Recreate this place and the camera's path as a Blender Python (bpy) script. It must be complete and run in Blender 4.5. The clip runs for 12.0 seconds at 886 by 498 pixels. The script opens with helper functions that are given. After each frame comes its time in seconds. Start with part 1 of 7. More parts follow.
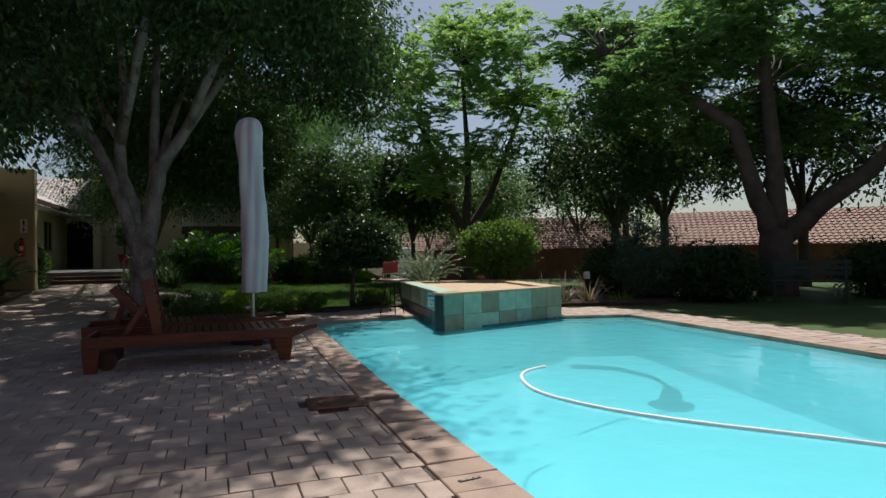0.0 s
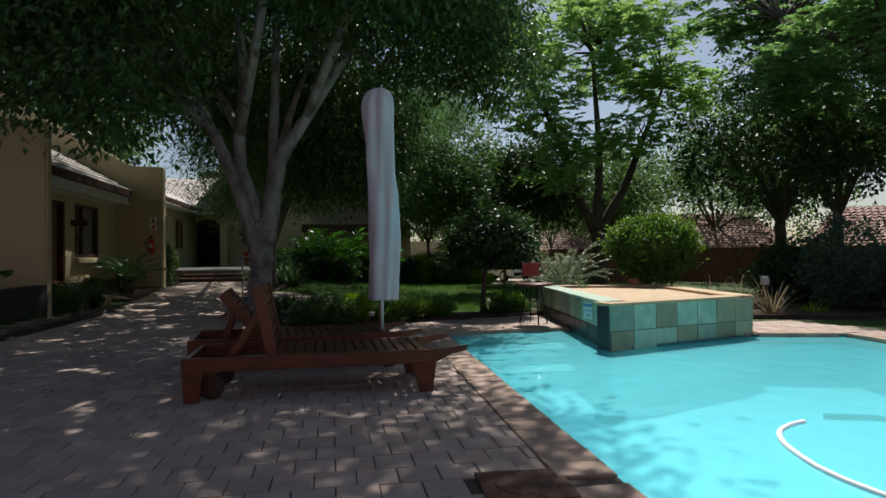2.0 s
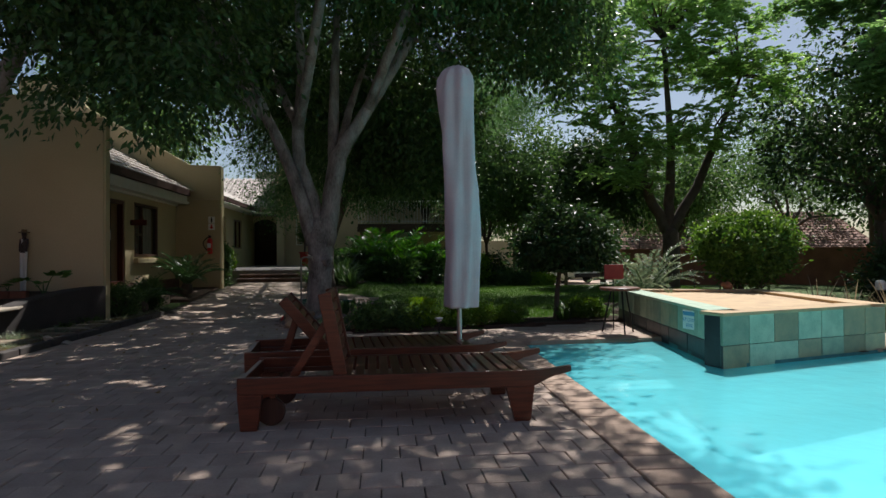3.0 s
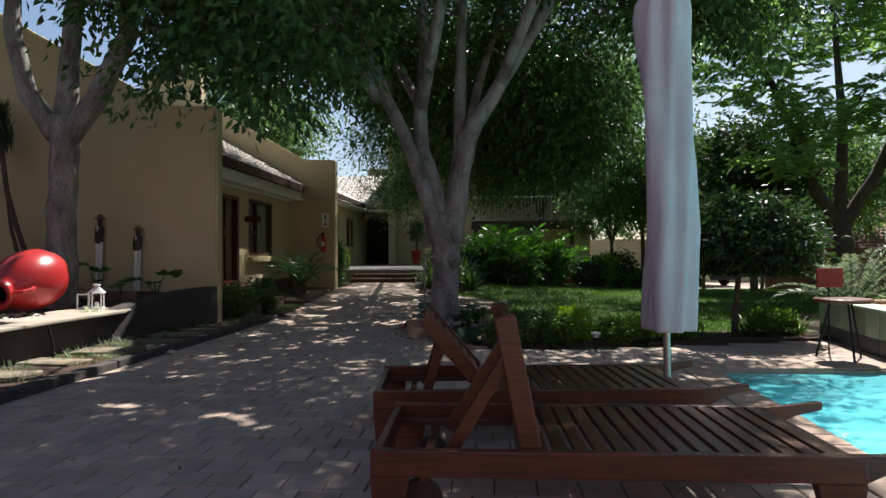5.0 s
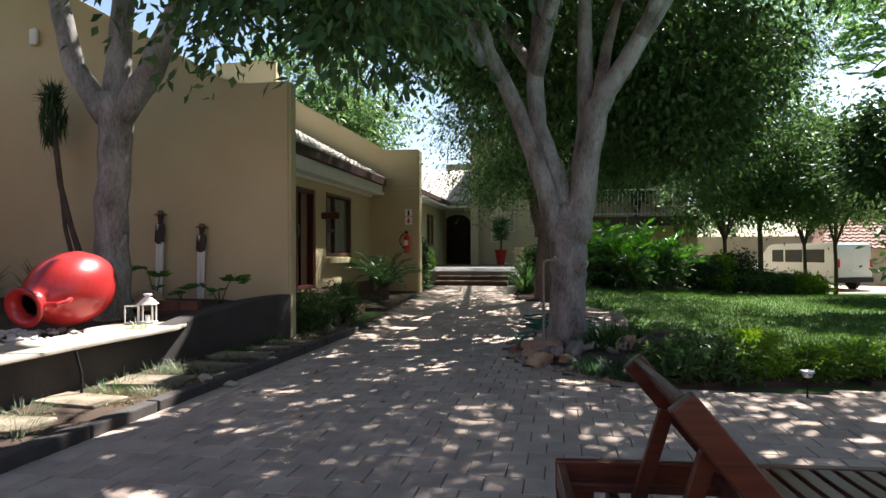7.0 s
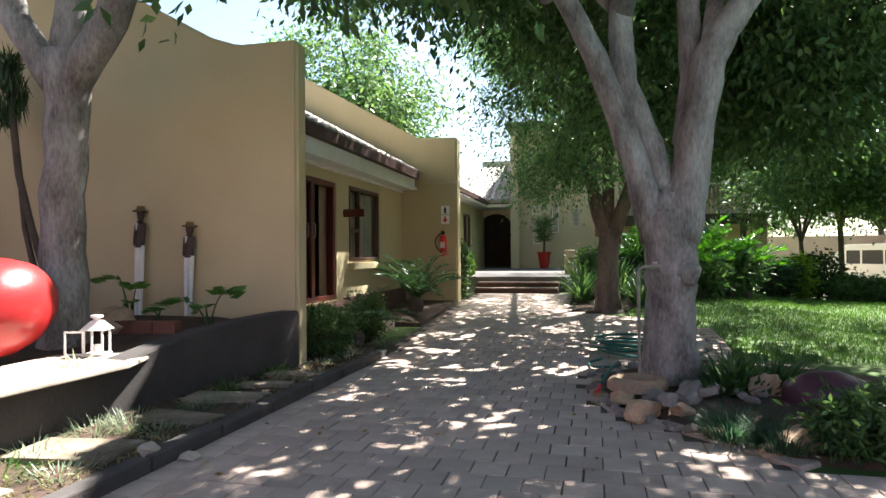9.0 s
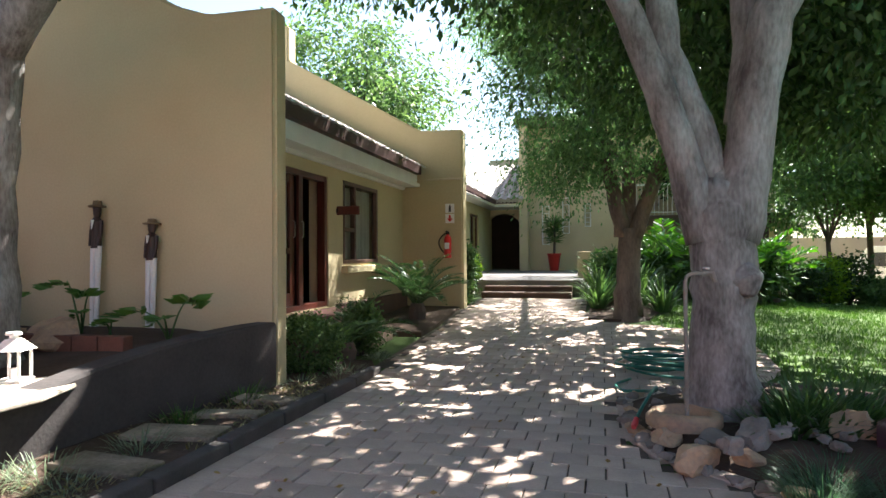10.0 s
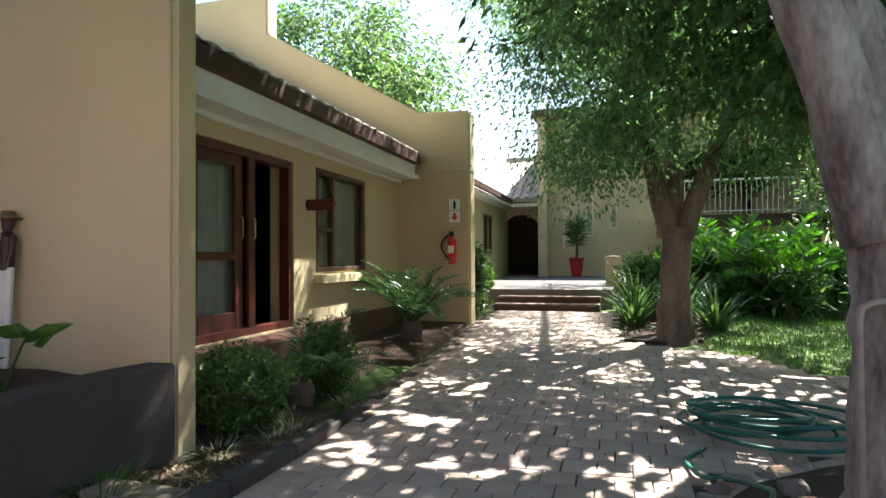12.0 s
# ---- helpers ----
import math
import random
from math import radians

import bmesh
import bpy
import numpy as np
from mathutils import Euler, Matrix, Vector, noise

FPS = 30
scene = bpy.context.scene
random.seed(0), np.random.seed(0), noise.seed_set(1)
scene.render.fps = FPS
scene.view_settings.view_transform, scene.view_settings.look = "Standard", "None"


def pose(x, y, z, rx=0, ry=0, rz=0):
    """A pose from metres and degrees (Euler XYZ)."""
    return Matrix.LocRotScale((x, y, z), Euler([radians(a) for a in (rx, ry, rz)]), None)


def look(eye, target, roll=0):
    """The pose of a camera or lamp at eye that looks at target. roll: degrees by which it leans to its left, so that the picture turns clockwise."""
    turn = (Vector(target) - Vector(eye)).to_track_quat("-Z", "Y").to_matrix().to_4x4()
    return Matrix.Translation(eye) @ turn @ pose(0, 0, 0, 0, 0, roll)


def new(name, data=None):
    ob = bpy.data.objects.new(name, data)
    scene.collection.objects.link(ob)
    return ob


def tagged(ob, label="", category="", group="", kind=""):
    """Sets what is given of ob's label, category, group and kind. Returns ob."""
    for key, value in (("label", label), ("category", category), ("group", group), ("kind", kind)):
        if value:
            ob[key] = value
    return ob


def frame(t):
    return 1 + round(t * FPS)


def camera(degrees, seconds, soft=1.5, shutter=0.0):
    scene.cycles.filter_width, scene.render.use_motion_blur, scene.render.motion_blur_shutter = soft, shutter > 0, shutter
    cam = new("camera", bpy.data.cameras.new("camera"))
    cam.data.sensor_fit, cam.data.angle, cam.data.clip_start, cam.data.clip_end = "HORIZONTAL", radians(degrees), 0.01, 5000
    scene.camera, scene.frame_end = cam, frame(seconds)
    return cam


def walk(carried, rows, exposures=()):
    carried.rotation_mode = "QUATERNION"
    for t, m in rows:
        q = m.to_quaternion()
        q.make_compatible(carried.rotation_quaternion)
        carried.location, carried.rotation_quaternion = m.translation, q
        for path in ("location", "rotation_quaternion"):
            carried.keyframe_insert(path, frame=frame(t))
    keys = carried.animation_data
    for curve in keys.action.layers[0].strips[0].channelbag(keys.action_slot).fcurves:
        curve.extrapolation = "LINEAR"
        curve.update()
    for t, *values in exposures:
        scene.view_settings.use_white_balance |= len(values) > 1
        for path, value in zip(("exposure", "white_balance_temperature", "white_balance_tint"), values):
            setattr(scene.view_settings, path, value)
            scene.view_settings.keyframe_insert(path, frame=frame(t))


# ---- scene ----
cam = camera(71.9, 12.0)
PATH = [
    (0, (-0.853, 1.869, 1.096), (-0.151, 3.742, 1.116), -0.8),
    (0.5, (-0.829, 2.28, 1.116), (-0.214, 4.183, 1.133), -0.6),
    (1, (-0.848, 2.721, 1.124), (-0.307, 4.646, 1.14), -0.5),
    (1.5, (-0.88, 3.176, 1.112), (-0.427, 5.124, 1.13), -0.6),
    (2, (-0.92, 3.603, 1.12), (-0.559, 5.57, 1.14), -0.5),
    (2.5, (-0.993, 4.025, 1.136), (-0.72, 6.007, 1.154), -0.4),
    (3, (-1.101, 4.463, 1.135), (-0.905, 6.453, 1.156), -0.4),
    (3.2, (-1.141, 4.637, 1.143), (-0.98, 6.63, 1.165), -0.3),
    (4.8, (-1.504, 5.872, 1.153), (-1.612, 7.869, 1.172), -0.2),
    (5, (-1.567, 6.05, 1.147), (-1.71, 8.045, 1.166), -0.2),
    (5.5, (-1.722, 6.459, 1.173), (-1.932, 8.448, 1.188), -0.3),
    (6, (-1.895, 6.915, 1.177), (-2.169, 8.896, 1.194), -0.2),
    (6.5, (-2.091, 7.356, 1.201), (-2.419, 9.328, 1.214), -0.2),
    (7, (-2.287, 7.835, 1.206), (-2.664, 9.799, 1.219), -0.2),
    (9, (-2.827, 9.682, 1.225), (-3.31, 11.623, 1.247), -0.5),
    (9.5, (-2.921, 10.164, 1.224), (-3.412, 12.102, 1.25), -0.5),
    (10, (-3.014, 10.635, 1.24), (-3.519, 12.57, 1.266), -0.4),
    (10.5, (-3.097, 11.09, 1.236), (-3.608, 13.023, 1.263), -0.4),
    (11, (-3.161, 11.568, 1.265), (-3.685, 13.498, 1.29), -0.2),
    (11.5, (-3.206, 12.053, 1.269), (-3.748, 13.978, 1.3), -0.3),
    (12, (-3.266, 12.552, 1.274), (-3.829, 14.471, 1.312), -0.4),
]
EXPOSURES = [(0.0, 0.0), (1.5, 0.12), (2.5, 0.25), (3.2, 0.35), (5.0, 0.95), (6.5, 1.5), (9.0, 2.45), (12.0, 2.65)]
walk(cam, [(t, look(eye, target, roll)) for t, eye, target, roll in PATH], EXPOSURES)

# ---- light ----
SUN = Vector((0.36, 0.72, 1.08)).normalized()
world = bpy.data.worlds.new("sky")
scene.world = world
world.use_nodes = True
wn = world.node_tree.nodes
sky = wn.new("ShaderNodeTexSky")
sky.sky_type, sky.sun_disc = "NISHITA", False
sky.sun_elevation = math.asin(SUN.z)
sky.sun_rotation = math.atan2(SUN.x, SUN.y)
sky.air_density, sky.dust_density = 1.0, 1.2
wn["Background"].inputs["Strength"].default_value = 0.068
world.node_tree.links.new(sky.outputs[0], wn["Background"].inputs[0])
sun = new("sun", bpy.data.lights.new("sun", "SUN"))
sun.data.energy, sun.data.angle, sun.data.color = 5.0, radians(0.55), (1.0, 0.96, 0.92)
sun.matrix_world = look(SUN * 60, (0, 0, 0))

# ---- materials ----
MATS = {}


def mat(name, a, b=None, rough=0.8, scale=3.0, fine=60.0, bump=0.15, metal=0.0, spec=0.3, vary=0.0, island=False, coat=0.0, stretch=None):
    """A surface that goes from colour a to b in patches, with fine grain and relief; vary: how far pieces differ in tone."""
    if name in MATS:
        return MATS[name]
    m = bpy.data.materials.new(name)
    m.use_nodes = True
    n, l = m.node_tree.nodes, m.node_tree.links
    p = n["Principled BSDF"]
    p.inputs["Roughness"].default_value = rough
    p.inputs["Metallic"].default_value = metal
    p.inputs["Specular IOR Level"].default_value = spec
    p.inputs["Coat Weight"].default_value = coat
    b = b or tuple(c * 0.75 for c in a)
    co = n.new("ShaderNodeTexCoord")
    big, small = n.new("ShaderNodeTexNoise"), n.new("ShaderNodeTexNoise")
    big.inputs["Scale"].default_value, small.inputs["Scale"].default_value = scale, fine
    big.inputs["Detail"].default_value, small.inputs["Detail"].default_value = 5, 3
    src = co.outputs["Object"]
    if stretch:
        mp = n.new("ShaderNodeMapping")
        mp.inputs["Scale"].default_value = stretch
        l.new(src, mp.inputs["Vector"])
        src = mp.outputs[0]
    l.new(src, big.inputs["Vector"])
    l.new(src, small.inputs["Vector"])
    mixf = n.new("ShaderNodeMath")
    mixf.operation = "MULTIPLY_ADD"
    l.new(small.outputs["Fac"], mixf.inputs[0])
    mixf.inputs[1].default_value = 0.45
    l.new(big.outputs["Fac"], mixf.inputs[2])
    ramp = n.new("ShaderNodeValToRGB")
    ramp.color_ramp.elements[0].position, ramp.color_ramp.elements[1].position = 0.52, 0.95
    ramp.color_ramp.elements[0].color, ramp.color_ramp.elements[1].color = (*a, 1), (*b, 1)
    l.new(mixf.outputs[0], ramp.inputs["Fac"])
    out = ramp.outputs["Color"]
    if vary:
        hsv = n.new("ShaderNodeHueSaturation")
        rnd = n.new("ShaderNodeNewGeometry" if island else "ShaderNodeObjectInfo")
        mr = n.new("ShaderNodeMapRange")
        mr.inputs["To Min"].default_value, mr.inputs["To Max"].default_value = 1 - vary, 1 + vary
        l.new(rnd.outputs["Random Per Island" if island else "Random"], mr.inputs["Value"])
        l.new(mr.outputs[0], hsv.inputs["Value"])
        l.new(out, hsv.inputs["Color"])
        out = hsv.outputs[0]
    l.new(out, p.inputs["Base Color"])
    if bump:
        bp = n.new("ShaderNodeBump")
        bp.inputs["Strength"].default_value, bp.inputs["Distance"].default_value = bump, 0.02
        l.new(mixf.outputs[0], bp.inputs["Height"])
        l.new(bp.outputs[0], p.inputs["Normal"])
    MATS[name] = m
    return m


def leaf_mat(name, a, b, through_light=0.4, rough=0.45, spec=0.35):
    """Leaves: each its own tone between a and b, with some light let through."""
    m = bpy.data.materials.new(name)
    m.use_nodes = True
    n, l = m.node_tree.nodes, m.node_tree.links
    p = n["Principled BSDF"]
    p.inputs["Roughness"].default_value, p.inputs["Specular IOR Level"].default_value = rough, spec
    g = n.new("ShaderNodeNewGeometry")
    ramp = n.new("ShaderNodeValToRGB")
    ramp.color_ramp.elements[0].color, ramp.color_ramp.elements[1].color = (*a, 1), (*b, 1)
    l.new(g.outputs["Random Per Island"], ramp.inputs["Fac"])
    l.new(ramp.outputs[0], p.inputs["Base Color"])
    tr, mx = n.new("ShaderNodeBsdfTranslucent"), n.new("ShaderNodeMixShader")
    hs = n.new("ShaderNodeHueSaturation")
    hs.inputs["Hue"].default_value, hs.inputs["Saturation"].default_value, hs.inputs["Value"].default_value = 0.48, 1.15, 1.5
    l.new(ramp.outputs[0], hs.inputs["Color"])
    l.new(hs.outputs[0], tr.inputs["Color"])
    mx.inputs[0].default_value = through_light
    l.new(p.outputs[0], mx.inputs[1])
    l.new(tr.outputs[0], mx.inputs[2])
    l.new(mx.outputs[0], n["Material Output"].inputs["Surface"])
    MATS[name] = m
    return m


def wood_mat(name, a, b, rough=0.45, axis=0, stretch=14.0):
    """Oiled timber with grain along one axis."""
    m = bpy.data.materials.new(name)
    m.use_nodes = True
    n, l = m.node_tree.nodes, m.node_tree.links
    p = n["Principled BSDF"]
    co, mp = n.new("ShaderNodeTexCoord"), n.new("ShaderNodeMapping")
    sc = [stretch * 4] * 3
    sc[axis] = stretch * 0.25
    mp.inputs["Scale"].default_value = sc
    l.new(co.outputs["Object"], mp.inputs["Vector"])
    grain, patch = n.new("ShaderNodeTexNoise"), n.new("ShaderNodeTexNoise")
    grain.inputs["Scale"].default_value, grain.inputs["Detail"].default_value = 1.0, 6
    patch.inputs["Scale"].default_value = 3.0
    l.new(mp.outputs[0], grain.inputs["Vector"])
    l.new(co.outputs["Object"], patch.inputs["Vector"])
    add = n.new("ShaderNodeMath")
    add.operation = "MULTIPLY_ADD"
    add.inputs[1].default_value = 0.6
    l.new(patch.outputs["Fac"], add.inputs[0])
    l.new(grain.outputs["Fac"], add.inputs[2])
    ramp = n.new("ShaderNodeValToRGB")
    ramp.color_ramp.elements[0].position, ramp.color_ramp.elements[1].position = 0.55, 1.05
    ramp.color_ramp.elements[0].color, ramp.color_ramp.elements[1].color = (*a, 1), (*b, 1)
    l.new(add.outputs[0], ramp.inputs["Fac"])
    oi, mr, hs = n.new("ShaderNodeObjectInfo"), n.new("ShaderNodeMapRange"), n.new("ShaderNodeHueSaturation")
    mr.inputs["To Min"].default_value, mr.inputs["To Max"].default_value = 0.75, 1.25
    l.new(oi.outputs["Random"], mr.inputs["Value"])
    l.new(mr.outputs[0], hs.inputs["Value"])
    l.new(ramp.outputs[0], hs.inputs["Color"])
    l.new(hs.outputs[0], p.inputs["Base Color"])
    p.inputs["Roughness"].default_value = rough
    bp = n.new("ShaderNodeBump")
    bp.inputs["Strength"].default_value, bp.inputs["Distance"].default_value = 0.2, 0.005
    l.new(grain.outputs["Fac"], bp.inputs["Height"])
    l.new(bp.outputs[0], p.inputs["Normal"])
    MATS[name] = m
    return m


def clear_mat(name, tint, gloss=0.02, waves=0.0, ior=1.33, cloud=None):
    """Clear sheet: tinted light goes straight through, with a Fresnel gloss on top."""
    m = bpy.data.materials.new(name)
    m.use_nodes = True
    n, l = m.node_tree.nodes, m.node_tree.links
    n.remove(n["Principled BSDF"])
    t, g, f, mx = (n.new("ShaderNode" + k) for k in ("BsdfTransparent", "BsdfGlossy", "Fresnel", "MixShader"))
    t.inputs["Color"].default_value = (*tint, 1)
    g.inputs["Roughness"].default_value = gloss
    f.inputs["IOR"].default_value = ior
    if waves:
        co, tx, bp = n.new("ShaderNodeTexCoord"), n.new("ShaderNodeTexNoise"), n.new("ShaderNodeBump")
        tx.inputs["Scale"].default_value, tx.inputs["Detail"].default_value = 3.5, 3
        l.new(co.outputs["Object"], tx.inputs["Vector"])
        l.new(tx.outputs["Fac"], bp.inputs["Height"])
        bp.inputs["Strength"].default_value, bp.inputs["Distance"].default_value = waves, 0.03
        l.new(bp.outputs[0], g.inputs["Normal"])
        l.new(bp.outputs[0], f.inputs["Normal"])
    body = t
    if cloud:
        di, tl, m1, body = (n.new("ShaderNode" + k) for k in ("BsdfDiffuse", "BsdfTranslucent", "MixShader", "MixShader"))
        di.inputs["Color"].default_value = tl.inputs["Color"].default_value = (*cloud[0], 1)
        m1.inputs[0].default_value, body.inputs[0].default_value = 0.22, cloud[1]
        l.new(di.outputs[0], m1.inputs[1])
        l.new(tl.outputs[0], m1.inputs[2])
        l.new(t.outputs[0], body.inputs[1])
        l.new(m1.outputs[0], body.inputs[2])
    l.new(f.outputs[0], mx.inputs[0])
    l.new(body.outputs[0], mx.inputs[1])
    l.new(g.outputs[0], mx.inputs[2])
    l.new(mx.outputs[0], n["Material Output"].inputs["Surface"])
    MATS[name] = m
    return m


PLASTER = mat("cream_plaster", (0.54, 0.455, 0.275), (0.45, 0.378, 0.225), 0.9, 0.7, 45, 0.12)
PLASTER2 = mat("pale_plaster", (0.58, 0.48, 0.32), (0.47, 0.39, 0.26), 0.9, 0.8, 45, 0.12)
WHITE = mat("white_paint", (0.78, 0.77, 0.73), (0.66, 0.65, 0.6), 0.5, 2, 40, 0.05)
BROWN = mat("brown_gutter_paint", (0.07, 0.03, 0.026), (0.045, 0.021, 0.018), 0.6, 3, 50, 0.05)
CHARCOAL = mat("charcoal_wall_paint", (0.075, 0.066, 0.062), (0.045, 0.04, 0.038), 0.85, 2.0, 40, 0.3)
KERB = mat("dark_kerb_concrete", (0.085, 0.075, 0.07), (0.05, 0.045, 0.042), 0.9, 4, 60, 0.4)
SLAB = mat("weathered_concrete", (0.42, 0.37, 0.30), (0.28, 0.24, 0.19), 0.9, 3, 50, 0.35, vary=0.15)
SLAB_OLD = mat("mossy_old_concrete", (0.33, 0.27, 0.20), (0.13, 0.105, 0.07), 0.92, 5, 45, 0.7, vary=0.2)
PAVER = mat("clay_paver", (0.49, 0.385, 0.315), (0.36, 0.275, 0.225), 0.82, 5, 70, 0.25, vary=0.12)
PAVER_J = mat("clay_paver_joined", (0.49, 0.385, 0.315), (0.36, 0.275, 0.225), 0.82, 5, 70, 0.25, vary=0.12, island=True)
COPING = mat("coping_brick", (0.45, 0.325, 0.245), (0.34, 0.245, 0.19), 0.8, 6, 70, 0.25, vary=0.12)
JOINT = mat("sandy_joint", (0.12, 0.095, 0.075), (0.07, 0.056, 0.045), 0.95, 4, 90, 0.4)
SOIL = mat("dark_soil", (0.085, 0.055, 0.038), (0.045, 0.03, 0.022), 0.95, 3, 40, 0.8)
GRASSBASE = mat("lawn_ground", (0.07, 0.12, 0.025), (0.045, 0.08, 0.018), 0.9, 1.2, 60, 0.6)
BARK_B = mat("brown_bark", (0.19, 0.155, 0.125), (0.07, 0.055, 0.045), 0.88, 4, 30, 0.9, stretch=(1.3, 1.3, 0.4))
BARK = mat("grey_bark", (0.34, 0.325, 0.305), (0.1, 0.088, 0.078), 0.85, 4.2, 34, 0.9, stretch=(1.3, 1.3, 0.55))
BARK_D = mat("dark_bark", (0.13, 0.10, 0.08), (0.07, 0.055, 0.045), 0.9, 4, 25, 0.6)
TILE_W = mat("roof_tile_grey", (0.42, 0.37, 0.32), (0.30, 0.26, 0.23), 0.55, 4, 40, 0.3, vary=0.15, island=True)
TILE_R = mat("roof_tile_terracotta", (0.40, 0.22, 0.16), (0.28, 0.15, 0.11), 0.75, 3, 40, 0.3, vary=0.18, island=True)
MAHOG = wood_mat("mahogany_frame", (0.115, 0.026, 0.016), (0.055, 0.014, 0.01), 0.33, 2)
FRAMEWOOD = wood_mat("weathered_brown_frame", (0.13, 0.062, 0.04), (0.06, 0.03, 0.022), 0.5, 2)
TEAK = wood_mat("oiled_teak", (0.17, 0.05, 0.024), (0.065, 0.022, 0.013), 0.36, 0)
DARKWOOD = wood_mat("dark_carved_wood", (0.06, 0.03, 0.02), (0.03, 0.016, 0.012), 0.5, 2)
TEAK_Y = wood_mat("oiled_teak_cross", (0.17, 0.052, 0.026), (0.065, 0.022, 0.013), 0.34, 1)
GLASS = clear_mat("window_glass", (0.95, 0.97, 0.96), 0.01, 0, 1.5)
WATER = clear_mat("pool_water", (0.72, 0.97, 1.0), 0.03, 0.22, 1.33, ((0.25, 0.92, 1.0), 0.58))
POOLMAT = mat("aqua_pool_plaster", (0.50, 0.94, 0.98), (0.44, 0.91, 0.96), 0.7, 1.5, 30, 0.1)
BAND = mat("waterline_tile", (0.07, 0.20, 0.20), (0.04, 0.12, 0.13), 0.4, 6, 40, 0.1)
SLATE = mat("green_slate_tile", (0.34, 0.43, 0.32), (0.21, 0.31, 0.24), 0.5, 7, 60, 0.3, vary=0.32)
SLATE_RUST = mat("rust_slate_tile", (0.36, 0.31, 0.20), (0.22, 0.24, 0.17), 0.55, 7, 60, 0.25, vary=0.25)
SLATE_DARK = mat("dark_slate_tile", (0.045, 0.055, 0.06), (0.03, 0.036, 0.04), 0.4, 7, 60, 0.2, vary=0.25)
SANDSTONE = mat("spa_deck_stone", (0.50, 0.36, 0.20), (0.36, 0.25, 0.15), 0.7, 4, 50, 0.3, vary=0.15)
RED_GLAZE = mat("red_glazed_clay", (0.52, 0.035, 0.035), (0.36, 0.022, 0.024), 0.3, 3, 30, 0.12, spec=0.5, coat=0.25)
RED_POT = mat("red_pot", (0.45, 0.03, 0.025), (0.34, 0.02, 0.02), 0.35, 3, 30, 0.05)
BLACK = mat("near_black", (0.015, 0.014, 0.014), (0.008, 0.008, 0.008), 0.6, 3, 30, 0.05)
# dark colour stands in for the lack of light indoors
ROOM = mat("room_painted_dim", (0.10, 0.08, 0.07), (0.07, 0.06, 0.05), 0.9, 2, 20, 0.0)
STONE = mat("ochre_boulder", (0.45, 0.30, 0.18), (0.26, 0.19, 0.14), 0.85, 6, 40, 0.6, vary=0.2)
STONE_G = mat("grey_river_stone", (0.27, 0.23, 0.20), (0.16, 0.14, 0.125), 0.8, 6, 40, 0.5, vary=0.3)
PEBBLE = mat("white_pebble", (0.72, 0.68, 0.6), (0.55, 0.5, 0.44), 0.7, 8, 40, 0.2, vary=0.15, island=True)
METAL = mat("galvanised_steel", (0.55, 0.55, 0.54), (0.4, 0.4, 0.4), 0.35, 6, 40, 0.05, metal=0.9)
PIPE = mat("weathered_pipe", (0.30, 0.27, 0.23), (0.2, 0.18, 0.16), 0.6, 6, 40, 0.1, metal=0.3)
HOSE = mat("green_garden_hose", (0.03, 0.16, 0.12), (0.02, 0.11, 0.085), 0.35, 4, 30, 0.05)
CANVAS = mat("pale_canvas", (0.63, 0.58, 0.60), (0.50, 0.46, 0.49), 0.85, 2.5, 90, 0.25)
BRICKWALL = mat("garden_wall_brick", (0.34, 0.15, 0.095), (0.22, 0.10, 0.07), 0.88, 2.5, 30, 0.5)
CURTAIN = mat("curtain_cloth", (0.55, 0.54, 0.48), (0.45, 0.44, 0.39), 0.9, 3, 60, 0.1)
SIGN_W = mat("sign_white", (0.8, 0.8, 0.78), (0.74, 0.74, 0.72), 0.4, 3, 30, 0.0)
SIGN_R = mat("sign_red", (0.6, 0.03, 0.03), (0.52, 0.025, 0.025), 0.4, 3, 30, 0.0)
SIGN_B = mat("sign_blue", (0.12, 0.32, 0.5), (0.1, 0.28, 0.45), 0.4, 3, 30, 0.0)
VANPAINT = mat("white_van_paint", (0.78, 0.79, 0.8), (0.72, 0.73, 0.74), 0.25, 2, 20, 0.0, coat=0.5)
VANGLASS = mat("dark_van_glass", (0.03, 0.035, 0.045), (0.02, 0.024, 0.03), 0.15, 2, 20, 0.0, spec=0.3)
RUBBER = mat("black_rubber", (0.02, 0.02, 0.02), (0.014, 0.014, 0.014), 0.8, 5, 40, 0.1)

L_FICUS = leaf_mat("leaf_dark_glossy", (0.028, 0.07, 0.026), (0.085, 0.165, 0.05), 0.33, 0.42, 0.35)
L_MID = leaf_mat("leaf_mid_green", (0.045, 0.10, 0.038), (0.12, 0.21, 0.07), 0.45)
L_ACACIA = leaf_mat("leaf_feathery", (0.14, 0.27, 0.08), (0.30, 0.46, 0.17), 0.6)
L_DARK = leaf_mat("leaf_dark", (0.018, 0.045, 0.018), (0.05, 0.10, 0.03), 0.3)
L_LIME = leaf_mat("leaf_lime_hedge", (0.10, 0.22, 0.02), (0.24, 0.40, 0.05), 0.4)
L_BOX = leaf_mat("leaf_box_hedge", (0.06, 0.15, 0.02), (0.15, 0.28, 0.045), 0.35)
L_BALL = leaf_mat("leaf_clipped_ball", (0.045, 0.115, 0.022), (0.135, 0.25, 0.055), 0.35)
L_CYCAD = leaf_mat("leaf_cycad", (0.03, 0.085, 0.03), (0.075, 0.16, 0.05), 0.25, 0.35, 0.5)
L_GREY = leaf_mat("leaf_silver_tuft", (0.10, 0.16, 0.10), (0.24, 0.28, 0.17), 0.3)
L_GRASS = leaf_mat("grass_blade", (0.035, 0.09, 0.02), (0.085, 0.18, 0.04), 0.35)
